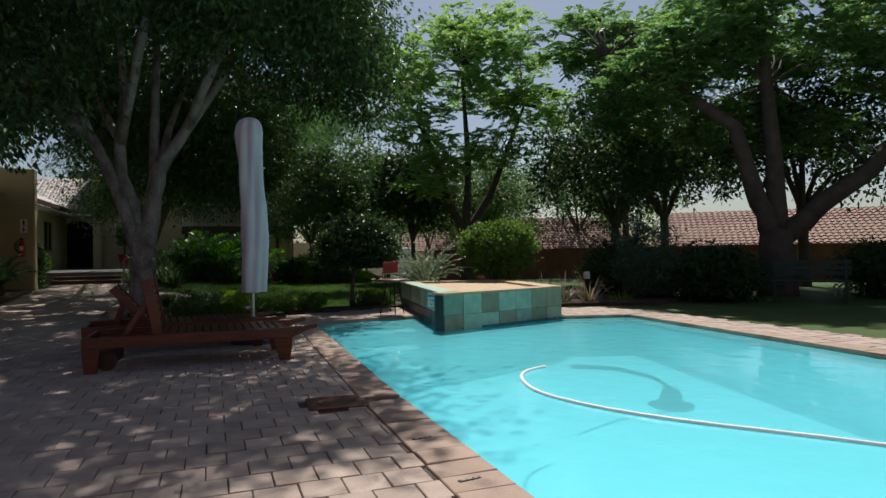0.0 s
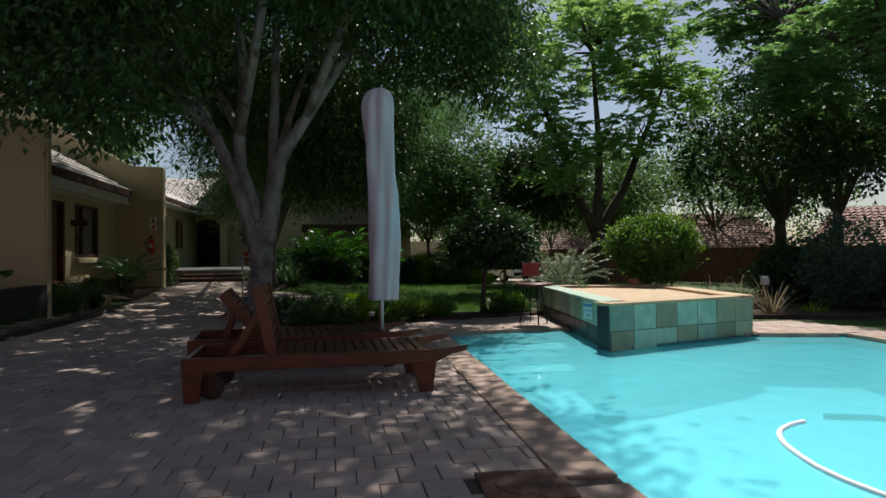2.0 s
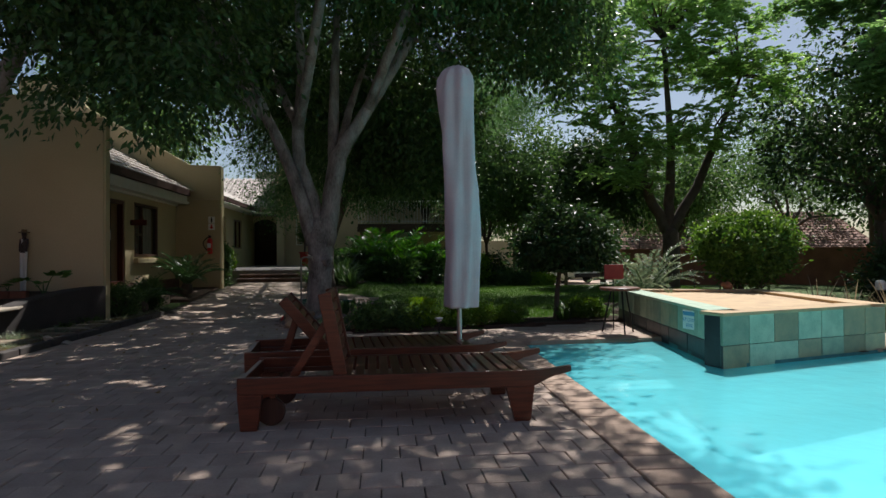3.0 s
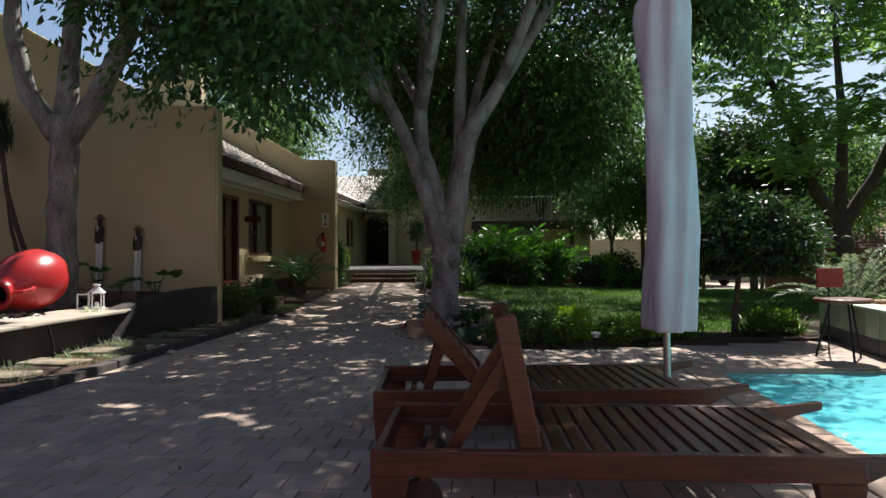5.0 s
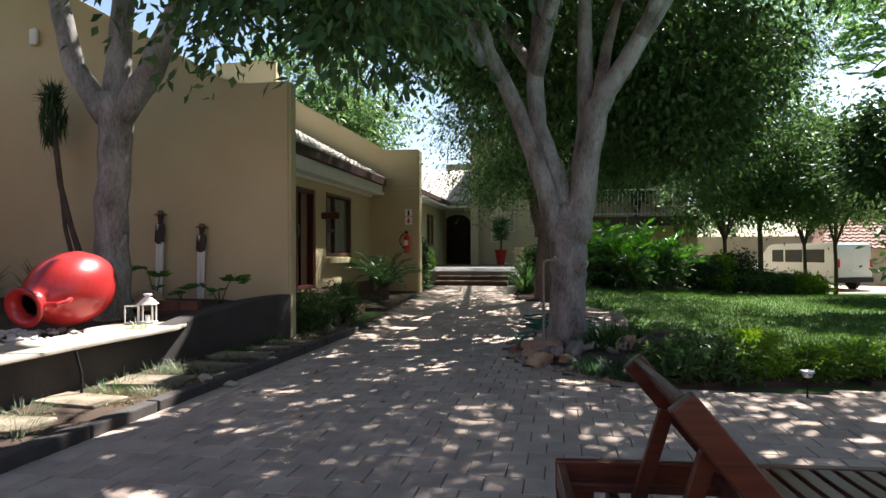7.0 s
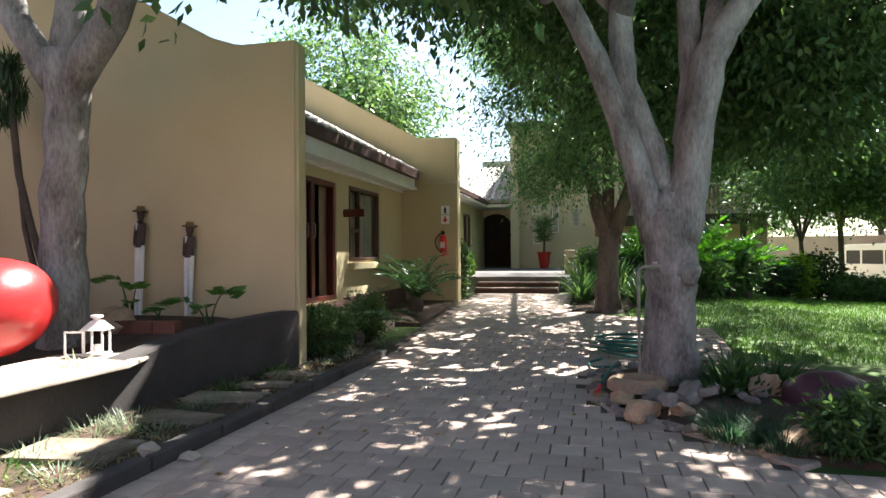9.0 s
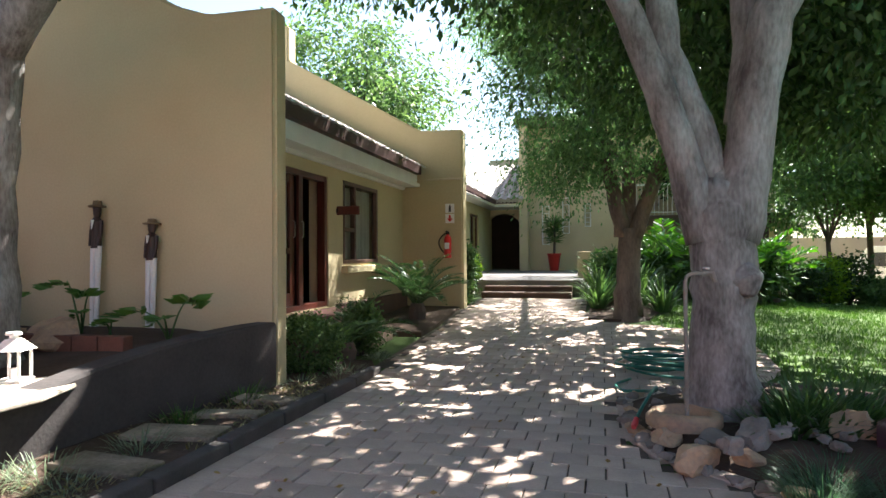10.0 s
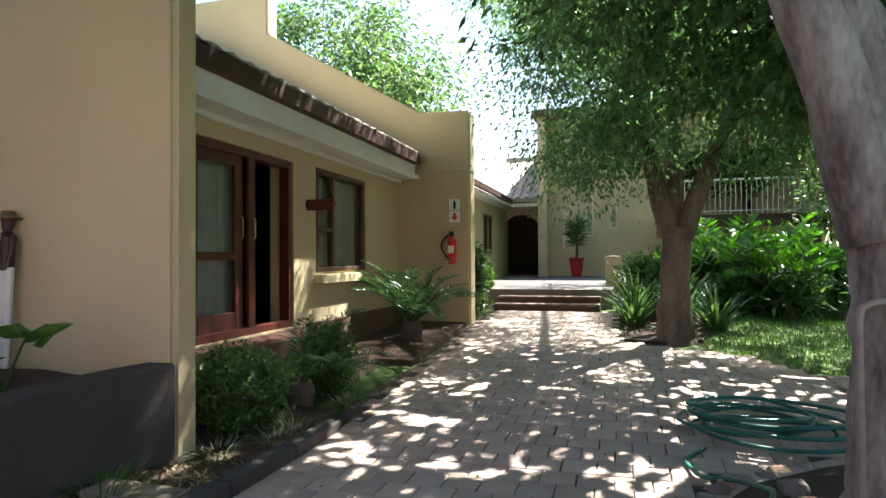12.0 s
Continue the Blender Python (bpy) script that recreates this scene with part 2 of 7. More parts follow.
L_DROOP = leaf_mat("leaf_drooping", (0.055, 0.13, 0.05), (0.15, 0.28, 0.11), 0.45, 0.38, 0.45)
# darker copy of the feathery leaf, with shade put into its colour
L_SHADE = leaf_mat("leaf_feathery_painted_shade", (0.085, 0.18, 0.06), (0.21, 0.36, 0.14), 0.55)
L_SEEDLING = leaf_mat("leaf_seedling", (0.05, 0.13, 0.03), (0.10, 0.22, 0.05), 0.35, 0.4, 0.4)
L_SPRIG = leaf_mat("leaf_dry_sprig", (0.10, 0.11, 0.045), (0.30, 0.26, 0.13), 0.3)
L_MOUND = leaf_mat("leaf_blue_green_grass", (0.03, 0.075, 0.04), (0.075, 0.15, 0.075), 0.3)
L_SPLIT = leaf_mat("leaf_split_bright", (0.025, 0.095, 0.018), (0.075, 0.23, 0.035), 0.35, 0.3, 0.5)
L_DRY = leaf_mat("dry_leaf", (0.20, 0.14, 0.05), (0.36, 0.26, 0.10), 0.3)

# ---- building helpers ----
rng = np.random.default_rng(7)


def smooth(o, on=True):
    o.data.polygons.foreach_set("use_smooth", [on] * len(o.data.polygons))
    return o


def obj(name, bm, material, parent=None, label=""):
    me = bpy.data.meshes.new(name)
    bm.normal_update()
    bm.to_mesh(me)
    bm.free()
    me.materials.append(material)
    o = new(name, me)
    if parent:
        o.parent = parent
    return tagged(o, label)


def part(name, bm, material, parent, label=""):
    return obj(name, bm, material, parent, label)


def thing(name, label, category, loc=(0, 0, 0), turn=0.0, group=""):
    e = new(name)
    e.matrix_world = pose(*loc, 0, 0, turn)
    return tagged(e, label, category, group)


def structure(name, bm, material, label, category):
    return tagged(obj(name, bm, material), label, category, "", "structure")


def box(bm, lo, hi, bevel=0.0, m=None):
    """An upright box from corner lo to corner hi, its edges rounded by bevel."""
    lo, hi = Vector(lo), Vector(hi)
    mt = Matrix.Translation((lo + hi) / 2) @ Matrix.Diagonal((*(hi - lo), 1))
    if m:
        mt = m @ mt
    r = bmesh.ops.create_cube(bm, size=1, matrix=mt)
    if bevel:
        es = list({e for v in r["verts"] for e in v.link_edges})
        bmesh.ops.bevel(bm, geom=es, offset=bevel, segments=2, affect="EDGES", profile=0.5)
    return bm


def bx(lo, hi, bevel=0.0, m=None):
    return box(bmesh.new(), lo, hi, bevel, m)


def prism(pts, z0, z1, bevel=0.0):
    """A flat outline of (x, y) raised from z0 to z1."""
    bm = bmesh.new()
    f = bm.faces.new([bm.verts.new((x, y, z0)) for x, y in pts])
    r = bmesh.ops.extrude_face_region(bm, geom=[f])
    bmesh.ops.translate(bm, verts=[v for v in r["geom"] if isinstance(v, bmesh.types.BMVert)], vec=(0, 0, z1 - z0))
    bmesh.ops.recalc_face_normals(bm, faces=bm.faces)
    if bevel:
        bmesh.ops.bevel(bm, geom=list(bm.edges), offset=bevel, segments=2, affect="EDGES")
    return bm


def lathe(prof, n=24, bm=None, m=None):
    """Turns a profile of (radius, height) round z."""
    bm = bm or bmesh.new()
    m = m or Matrix()
    rings = [[bm.verts.new(m @ Vector((r * math.cos(2 * math.pi * i / n), r * math.sin(2 * math.pi * i / n), z))) for i in range(n)] for r, z in prof]
    for a, b in zip(rings, rings[1:]):
        for i in range(n):
            bm.faces.new((a[i], a[(i + 1) % n], b[(i + 1) % n], b[i]))
    return bm


def tube(bm, pts, radii, n=8, cap=True):
    """A round limb along points with its radius at each."""
    pts = [Vector(p) for p in pts]
    if not hasattr(radii, "__len__"):
        radii = [radii] * len(pts)
    u = None
    rings = []
    for i, p in enumerate(pts):
        d = (pts[min(i + 1, len(pts) - 1)] - pts[max(i - 1, 0)]).normalized()
        u = d.cross(Vector((0.31, 0.17, 0.93))) if u is None else u - d * u.dot(d)
        if u.length < 0.05:
            u = d.cross(Vector((1, 0, 0)))
        u.normalize()
        v = d.cross(u)
        rings.append([bm.verts.new(p + radii[i] * (math.cos(2 * math.pi * k / n) * u + math.sin(2 * math.pi * k / n) * v)) for k in range(n)])
    for a, b in zip(rings, rings[1:]):
        for k in range(n):
            bm.faces.new((a[k], a[(k + 1) % n], b[(k + 1) % n], b[k]))
    if cap:
        bm.faces.new(list(reversed(rings[0])))
        bm.faces.new(rings[-1])
    return bm


def bend(a, b, sag, n=6, wob=0.0):
    """Points from a to b that bow by sag (a vector) in the middle."""
    a, b, sag = Vector(a), Vector(b), Vector(sag)
    out = []
    for i in range(n + 1):
        t = i / n
        w = Vector(rng.normal(0, 1, 3)) * wob * math.sin(math.pi * t)
        out.append(a.lerp(b, t) + sag * 4 * t * (1 - t) + w)
    return out


def leaves_mesh(name, centres, dirs, length, width, material, parent, label="", fold=0.25):
    """One mesh of many small folded leaves: centre, pointing direction, length and width for each."""
    c, d = np.asarray(centres, float), np.asarray(dirs, float)
    k = len(c)
    d /= np.linalg.norm(d, axis=1, keepdims=True) + 1e-9
    side = np.cross(d, rng.normal(0, 1, (k, 3)))
    side /= np.linalg.norm(side, axis=1, keepdims=True) + 1e-9
    nrm = np.cross(side, d)
    L = (np.broadcast_to(length, (k,)) * rng.uniform(0.7, 1.25, k))[:, None]
    W = (np.broadcast_to(width, (k,)) * rng.uniform(0.75, 1.2, k))[:, None]
    v = np.empty((k, 4, 3))
    v[:, 0] = c - d * L * 0.5
    v[:, 1] = c + side * W * 0.5 + nrm * W * fold
    v[:, 2] = c + d * L * 0.5
    v[:, 3] = c - side * W * 0.5 + nrm * W * fold
    base = np.arange(k)[:, None] * 4
    tri = np.concatenate([base + [0, 1, 2], base + [0, 2, 3]], axis=1).reshape(-1, 3)
    me = bpy.data.meshes.new(name)
    me.vertices.add(4 * k)
    me.vertices.foreach_set("co", v.reshape(-1))
    me.loops.add(tri.size)
    me.loops.foreach_set("vertex_index", tri.reshape(-1).astype(np.int32))
    me.polygons.add(len(tri))
    me.polygons.foreach_set("loop_start", np.arange(0, tri.size, 3, dtype=np.int32))
    me.update(calc_edges=True)
    me.materials.append(material)
    o = new(name, me)
    o.parent = parent
    return tagged(o, label)


def ball_points(n, centre, radii, shell=0.0, flat=0.0):
    """Random points in an ellipsoid, more of them near its skin as shell nears 1."""
    p = rng.normal(0, 1, (n, 3))
    p /= np.linalg.norm(p, axis=1, keepdims=True)
    r = rng.uniform(shell ** 3, 1, n) ** (1 / 3)
    return p * r[:, None] * np.asarray(radii) + np.asarray(centre)


def clumps(lobes, n_clump, per, spread, droop=0.5, shell=0.55):
    """Leaf centres and directions in clumps over several lobes (centre, radii)."""
    vol = np.array([r[0] * r[1] * r[2] for _, r in lobes]) ** 0.75
    cs = np.concatenate([ball_points(max(3, int(n_clump * w)), c, r, shell) for (c, r), w in zip(lobes, vol / vol.sum())])
    size = rng.uniform(0.5, 1.4, len(cs))
    idx = rng.integers(0, len(cs), n_clump * per)
    off = rng.normal(0, 1, (len(idx), 3)) * (spread * size[idx])[:, None] * np.array([1, 1, 0.7])
    d = off / (np.linalg.norm(off, axis=1, keepdims=True) + 1e-9) + rng.normal(0, 0.5, off.shape)
    d[:, 2] -= droop
    return cs, cs[idx] + off, d


def tree(name, label, base, trunk, lobes, leaf, bark, n_clump, per, spread, size, droop=0.5, shell=0.5, twigs=60, twig_r=0.02, keep=None):
    """A tree: trunk is a list of (points, radii) limbs from base; lobes give the crown."""
    t = thing(name, label, "tree", base)
    bm = bmesh.new()
    ends = []
    for pts, radii in trunk:
        fine, rr = [], []
        for i in range(len(pts) - 1):
            for s in range(4):
                w = s / 4
                a, b = Vector(pts[i]), Vector(pts[i + 1])
                fine.append(a.lerp(b, w) + Vector(rng.normal(0, 0.05, 3)) * radii[i])
                rr.append(radii[i] * (1 - w) + radii[i + 1] * w)
        fine.append(Vector(pts[-1]))
        rr.append(radii[-1])
        rr = [r * rng.uniform(0.97, 1.03) for r in rr]
        tube(bm, fine, rr, 12)
        ends += [(p, r) for p, r in zip(fine[len(fine) // 2:], rr[len(fine) // 2:])]
    cs, c, d = clumps(lobes, n_clump, per, spread, droop, shell)
    for i in rng.permutation(len(cs))[:twigs]:
        tip = Vector(cs[i])
        p, r = min(ends, key=lambda e: (e[0] - tip).length)
        if (tip - p).length > 2.8:
            continue
        tube(bm, bend(p, tip, (0, 0, 0.12 * (tip - p).length), 5, 0.05), [min(r * 0.6, twig_r * 2.2) * (1 - 0.14 * k) for k in range(6)], 6)
    smooth(part("trunk", bm, bark, t))
    if keep is not None:
        ok = keep(c + np.array(base))
        c, d = c[ok], d[ok]
    leaves_mesh("crown", c, d, size[0], size[1], leaf, t)
    return t


def bush(name, label, base, lobes, leaf, n_clump, per, spread, size, category="shrub", stems=8, droop=0.1, shell=0.6, group="", bark=None):
    t = thing(name, label, category, base, 0, group)
    cs, c, d = clumps(lobes, n_clump, per, spread, droop, shell)
    c[:, 2] = np.maximum(c[:, 2], 0.02)
    bm = bmesh.new()
    for i in rng.permutation(len(cs))[:stems]:
        tip = Vector(cs[i])
        tube(bm, bend((rng.normal(0, 0.04), rng.normal(0, 0.04), -0.03), tip, (0, 0, 0.05), 4, 0.02), [0.014, 0.012, 0.01, 0.008, 0.005], 5)
    smooth(part("stem", bm, bark or BARK_D, t))
    leaves_mesh("foliage", c, d, size[0], size[1], leaf, t)
    return t


def blades(name, label, base, n, length, width, leaf, spread=0.08, lean=0.6, category="grass tuft", group="", curl=0.6):
    """A tuft of narrow arching blades from one root."""
    t = thing(name, label, category, base, rng.uniform(0, 360), group)
    V, F = [], []
    for i in range(n):
        a, tilt, L = rng.uniform(0, 6.283), abs(rng.normal(lean, 0.3)), length * rng.uniform(0.6, 1.15)
        r0 = spread * math.sqrt(rng.uniform(0, 1))
        p = np.array([r0 * math.cos(a), r0 * math.sin(a), -0.01])
        out, side = np.array([math.cos(a), math.sin(a), 0]), np.array([-math.sin(a), math.cos(a), 0])
        k = len(V)
        for s in range(5):
            w = width * (1 - (s / 4) ** 2 * 0.92) * 0.5
            V += [p - side * w, p + side * w]
            ang = tilt + curl * s / 4
            p = p + (out * math.sin(ang) + np.array([0, 0, math.cos(ang)])) * L / 4
        for s in range(4):
            F.append((k + 2 * s, k + 2 * s + 1, k + 2 * s + 3, k + 2 * s + 2))
    me = bpy.data.meshes.new("foliage")
    me.from_pydata([tuple(v) for v in V], [], F)
    me.materials.append(leaf)
    o = new("foliage", me)
    o.parent = t
    return t


def cycad(name, label, base, n, length, leaf, stem=0.25, lift=0.6, leaflets=26, wide=0.16, lw=0.018):
    """A rosette of stiff pinnate fronds on a short trunk."""
    t = thing(name, label, "cycad", base, rng.uniform(0, 360))
    part("trunk", lathe([(0.02, -0.05), (0.13, -0.05), (0.15, stem * 0.5), (0.11, stem), (0.01, stem + 0.03)], 12), BARK_D, t)
    C, D, Ls = [], [], []
    for i in range(n):
        bm = bmesh.new()
        a = 2.4 * i + rng.normal(0, 0.15)
        el = lift + rng.uniform(-0.45, 0.5)
        L = length * rng.uniform(0.8, 1.1)
        out, side = np.array([math.cos(a), math.sin(a), 0]), np.array([-math.sin(a), math.cos(a), 0])
        p, pts = np.array([0, 0, stem]) + out * 0.06, []
        for s in range(leaflets + 1):
            e = el - 1.1 * (s / leaflets) ** 1.6
            pts.append(p)
            dirv = out * math.cos(e) + np.array([0, 0, math.sin(e)])
            if s > 3:
                w = wide * math.sin(math.pi * (0.12 + 0.86 * s / leaflets)) ** 0.6
                upv = -out * math.sin(e) + np.array([0, 0, math.cos(e)])
                for sg in (-1, 1):
                    v = side * sg * 0.9 + dirv * 0.45 + upv * 0.3
                    v /= np.linalg.norm(v)
                    C.append(p + v * w * 0.5)
                    D.append(v)
                    Ls.append(w)
            p = p + dirv * L / leaflets
        tube(bm, [Vector(q) for q in pts[::4]], [0.011 - 0.0012 * k for k in range(len(pts[::4]))], 5)
        part("frond_stalk", bm, L_CYCAD, t)
    leaves_mesh("fronds", C, D, np.array(Ls), lw * length / 0.8, leaf, t, fold=0.1)
    return t


def rock(name, label, base, size, material, category="rock", group="", seed=0, flat=0.8):
    """A rough boulder, sunk a little into the ground."""
    bm = bmesh.new()
    bmesh.ops.create_icosphere(bm, subdivisions=3, radius=1)
    o3 = Vector((seed * 3.1, seed * 1.7, seed * 0.9))
    chip = random.Random(seed)
    cuts = [(Vector((chip.gauss(0, 1), chip.gauss(0, 1), chip.gauss(0, 1))).normalized(), chip.uniform(0.55, 0.8)) for _ in range(11)]
    for v in bm.verts:
        for n_, d_ in cuts:
            v.co -= n_ * max(0.0, v.co.dot(n_) - d_)
    for v in bm.verts:
        k = 1.15 + 0.3 * noise.noise(v.co * 1.2 + o3) + 0.12 * noise.noise(v.co * 4 + o3)
        q = v.co * k
        v.co = Vector((q.x * size[0], q.y * size[1], max(q.z, -flat) * size[2] + size[2] * 0.55))
    o = obj(name, bm, material)
    o.matrix_world = pose(*base, 0, 0, seed * 47)
    return tagged(o, label, category, group)


def gz(x, y):
    """Height of the ground: it climbs gently towards the steps and falls away to the drive."""
    up = 0.045 * min(max(y - 16.3, 0.0), 7.6) * min(max((2.0 - x) / 3.5, 0.0), 1.0)
    return up - 0.40 * min(max((y - 26) / 9, 0.0), 1.0) * min(max((x - 2) / 2, 0.0), 1.0)

# ---- plan ----
POOL = [(0.42, -1.0), (0.47, 6.5), (0.66, 12.35), (2.66, 12.45), (2.36, 10.42), (4.84, 11.18), (6.05, 10.85), (5.1, -1.0)]
RIGHT_EDGE = [(13.55, -1.7), (14.2, -2.3), (14.55, -2.7), (15.1, -2.88), (16.0, -2.92), (16.4, -2.7), (16.75, -2.2), (17.1, -1.75), (17.6, -1.45), (18.5, -1.4), (19.3, -1.4), (20.2, -1.9), (20.9, -3.2), (21.6, -3.3), (24.0, -3.45)]
NORTH_EDGE = [(-1.7, 13.55), (-0.8, 13.5), (1.2, 14.0), (2.0, 14.3), (3.3, 14.5)]


def lerp_table(table, v):
    return float(np.interp(v, [a for a, _ in table], [b for _, b in table]))


def inside(poly, x, y):
    hit = False
    for (x0, y0), (x1, y1) in zip(poly, poly[1:] + poly[:1]):
        if (y0 > y) != (y1 > y) and x < (x1 - x0) * (y - y0) / (y1 - y0) + x0:
            hit = not hit
    return hit


def paved(x, y):
    """Whether the brick paving covers this spot of the plan."""
    if inside(POOL, x, y):
        return False
    left = -5.3 if y < 17 else -5.45 if y < 20.3 else -5.6
    if y < 9.0:
        left = -9.0
    if -8 < y <= 12.4 and left < x < 1.2:
        return True
    if 12.4 <= y <= 14.5 and -1.7 <= x < 3.1 and y < lerp_table(NORTH_EDGE, x):
        return True
    if 12.4 <= y < 13.55 and left < x <= -1.7:
        return True
    if 13.55 <= y < 23.9 and left < x < lerp_table(RIGHT_EDGE, y):
        return True
    return -1.5 < y < 12.7 - 0.1 * (x - 5) and 4.4 < x < 6.9 - 0.25 * max(0, y - 11)


# ---- ground ----
def sheet(name, x0, x1, y0, y1, step, test, height, material, label, category, drop=0.0, jitter=0.0):
    """A level sheet of square cells wherever test says so."""
    V, F, ids = [], [], {}

    def vid(i, j):
        if (i, j) not in ids:
            ids[i, j] = len(V)
            x, y = x0 + i * step, y0 + j * step
            V.append((x, y, height(x, y) - drop + (jitter * noise.noise(Vector((x * 1.7, y * 1.7, 0))) if jitter else 0)))
        return ids[i, j]
    for i in range(round((x1 - x0) / step)):
        for j in range(round((y1 - y0) / step)):
            if test(x0 + (i + 0.5) * step, y0 + (j + 0.5) * step):
                F.append((vid(i, j), vid(i + 1, j), vid(i + 1, j + 1), vid(i, j + 1)))
    me = bpy.data.meshes.new(name)
    me.from_pydata(V, [], F)
    me.materials.append(material)
    return tagged(new(name, me), label, category, "", "structure")


def clear_of_pool(x, y):
    return not any(inside(POOL, x + a, y + b) for a in (-0.5, 0, 0.5) for b in (-0.5, 0, 0.5))


ground = sheet("ground", -40, 40, -30, 62, 0.5, clear_of_pool, gz, GRASSBASE, "mown green lawn and bare earth around the garden", "ground", 0.03, 0.02)
bm = bmesh.new()
for lo, hi in (((-600, 62), (600, 900)), ((-600, -600), (600, -30)), ((-600, -30), (-40, 62)), ((40, -30), (600, 62))):
    vs = [bm.verts.new((x, y, -0.43 if y > 20 else -0.03)) for x, y in ((lo[0], lo[1]), (hi[0], lo[1]), (hi[0], hi[1]), (lo[0], hi[1]))]
    bm.faces.new(vs)
far_ground = structure("ground_far", bm, GRASSBASE, "far grassy ground running out to the horizon", "ground")
bed = sheet("pavement", -9.25, 7.25, -8, 24, 0.125, paved, gz, JOINT, "sandy bed under clay paving bricks", "pavement", 0.012)

# planting soil
def soil_patch(name, pts, label, z=0.0, rise=0.05, mound=0.0):
    bm = bmesh.new()
    c = Vector((sum(p[0] for p in pts) / len(pts), sum(p[1] for p in pts) / len(pts)))
    rings = []
    for k, s in enumerate((1.0, 0.93, 0.7, 0.35)):
        ring = []
        for x, y in pts:
            px, py = c.x + (x - c.x) * s, c.y + (y - c.y) * s
            h = (rise + mound * (0.0, 0.0, 0.8, 1.0)[k] + 0.025 * noise.noise(Vector((px * 3, py * 3, 1)))) if k else -0.25
            ring.append(bm.verts.new((px, py, gz(px, py) + z + h)))
        rings.append(ring)
    for a, b in zip(rings, rings[1:]):
        for i in range(len(pts)):
            bm.faces.new((a[i], a[(i + 1) % len(pts)], b[(i + 1) % len(pts)], b[i]))
    bm.faces.new(rings[-1])
    bmesh.ops.recalc_face_normals(bm, faces=bm.faces)
    return structure(name, bm, SOIL, label, "soil")


soil_patch("soil_tree", [(-1.7, 13.6), (-2.3, 14.25), (-2.7, 14.6), (-2.86, 15.15), (-2.88, 16.0), (-2.66, 16.4), (-2.2, 16.75), (-1.7, 17.05), (-0.9, 16.9), (-0.1, 16.4), (0.5, 15.2), (0.4, 14.0), (-0.8, 13.6)], "dark soil bed around the forked tree", -0.01, 0.03, 0.12)
soil_patch("soil_hedge", [(0.4, 14.0), (0.5, 15.1), (2.6, 15.4), (3.3, 15.2), (3.1, 14.5), (1.2, 14.1)], "dark soil under the low hedge", -0.01, 0.03)
soil_patch("soil_tree_far", [(-3.3, 20.9), (-3.3, 22.6), (-3.4, 23.8), (-2.4, 24.6), (-1.5, 24.0), (-2.0, 22.0), (-2.25, 21.0), (-2.7, 20.75)], "dark soil bed around the smaller tree", -0.01, 0.02)
soil_patch("soil_strip", [(-5.4, 9.2), (-5.4, 16.4), (-5.5, 17.3), (-6.3, 17.3), (-6.34, 9.2)], "dry soil strip between kerb and bed wall", 0.0, 0.05)
soil_patch("soil_porch", [(-5.5, 18.9), (-5.5, 20.0), (-5.62, 21.9), (-5.7, 23.6), (-7.0, 23.6), (-6.75, 21.9), (-6.75, 18.9)], "dark soil bed below the window", 0.0, 0.04)
soil_patch("soil_spa", [(4.2, 13.4), (6.6, 12.8), (8.0, 12.2), (9.5, 13), (9, 17), (3.0, 18), (3.3, 15.2)], "dark soil bed behind the spa")

# ---- pool ----
def pool_shell():
    bm = bmesh.new()
    top = [bm.verts.new((x, y, -0.012)) for x, y in POOL]
    mid = [bm.verts.new((x, y, -0.16)) for x, y in POOL]
    low = [bm.verts.new((x, y, -0.62 - 0.05 * (11 - y))) for x, y in POOL]
    for i in range(len(POOL)):
        j = (i + 1) % len(POOL)
        bm.faces.new((mid[i], mid[j], low[j], low[i]))
        f = bm.faces.new((top[i], top[j], mid[j], mid[i]))
        f.material_index = 1
    bm.faces.new(low)
    bmesh.ops.recalc_face_normals(bm, faces=bm.faces)
    o = structure("swimming_pool", bm, POOLMAT, "pale aqua plastered swimming pool basin with a dark waterline band", "swimming pool")
    o.data.materials.append(BAND)
    return o


pool = pool_shell()
for z, y in ((-0.2, 11.75), (-0.4, 11.15)):
    part("pool_step", prism([(0.6, y), (0.67, 12.34), (2.65, 12.44), (2.42 + 0.14 * (y - 10.9), y)], -1.2, z, 0.03), POOLMAT, pool)
wt = prism([(0.43, -0.99), (0.48, 6.5), (0.665, 12.34), (2.65, 12.44), (2.355, 10.43), (4.84, 11.19), (6.04, 10.84), (5.09, -0.99)], -0.052, -0.05)
bmesh.ops.delete(wt, geom=[f for f in wt.faces if f.calc_center_median().z < -0.0505], context="FACES")
structure("water", wt, WATER, "clear turquoise pool water with faint ripples", "water")

# ---- raised bed beside the house ----
bm = bmesh.new()
rings = []
for y, x, z in ((8.0, -6.3, 0.42), (13.0, -6.3, 0.42), (13.5, -6.29, 0.44), (14.0, -6.25, 0.52), (14.5, -6.2, 0.58), (15.0, -6.12, 0.62), (15.5, -6.02, 0.64), (15.77, -5.97, 0.64)):
    rings.append([bm.verts.new(q) for q in ((x - 0.22, y, -0.1), (x, y, -0.1), (x, y, z - 0.02), (x - 0.02, y, z), (x - 0.2, y, z), (x - 0.22, y, z - 0.02))])
for a, b in zip(rings, rings[1:]):
    for i in range(6):
        bm.faces.new((a[i], a[(i + 1) % 6], b[(i + 1) % 6], b[i]))
bm.faces.new(rings[0])
bm.faces.new(rings[-1])
bmesh.ops.recalc_face_normals(bm, faces=bm.faces)
bed_wall = structure("bed_wall", bm, CHARCOAL, "charcoal painted retaining wall of the raised bed", "garden wall")
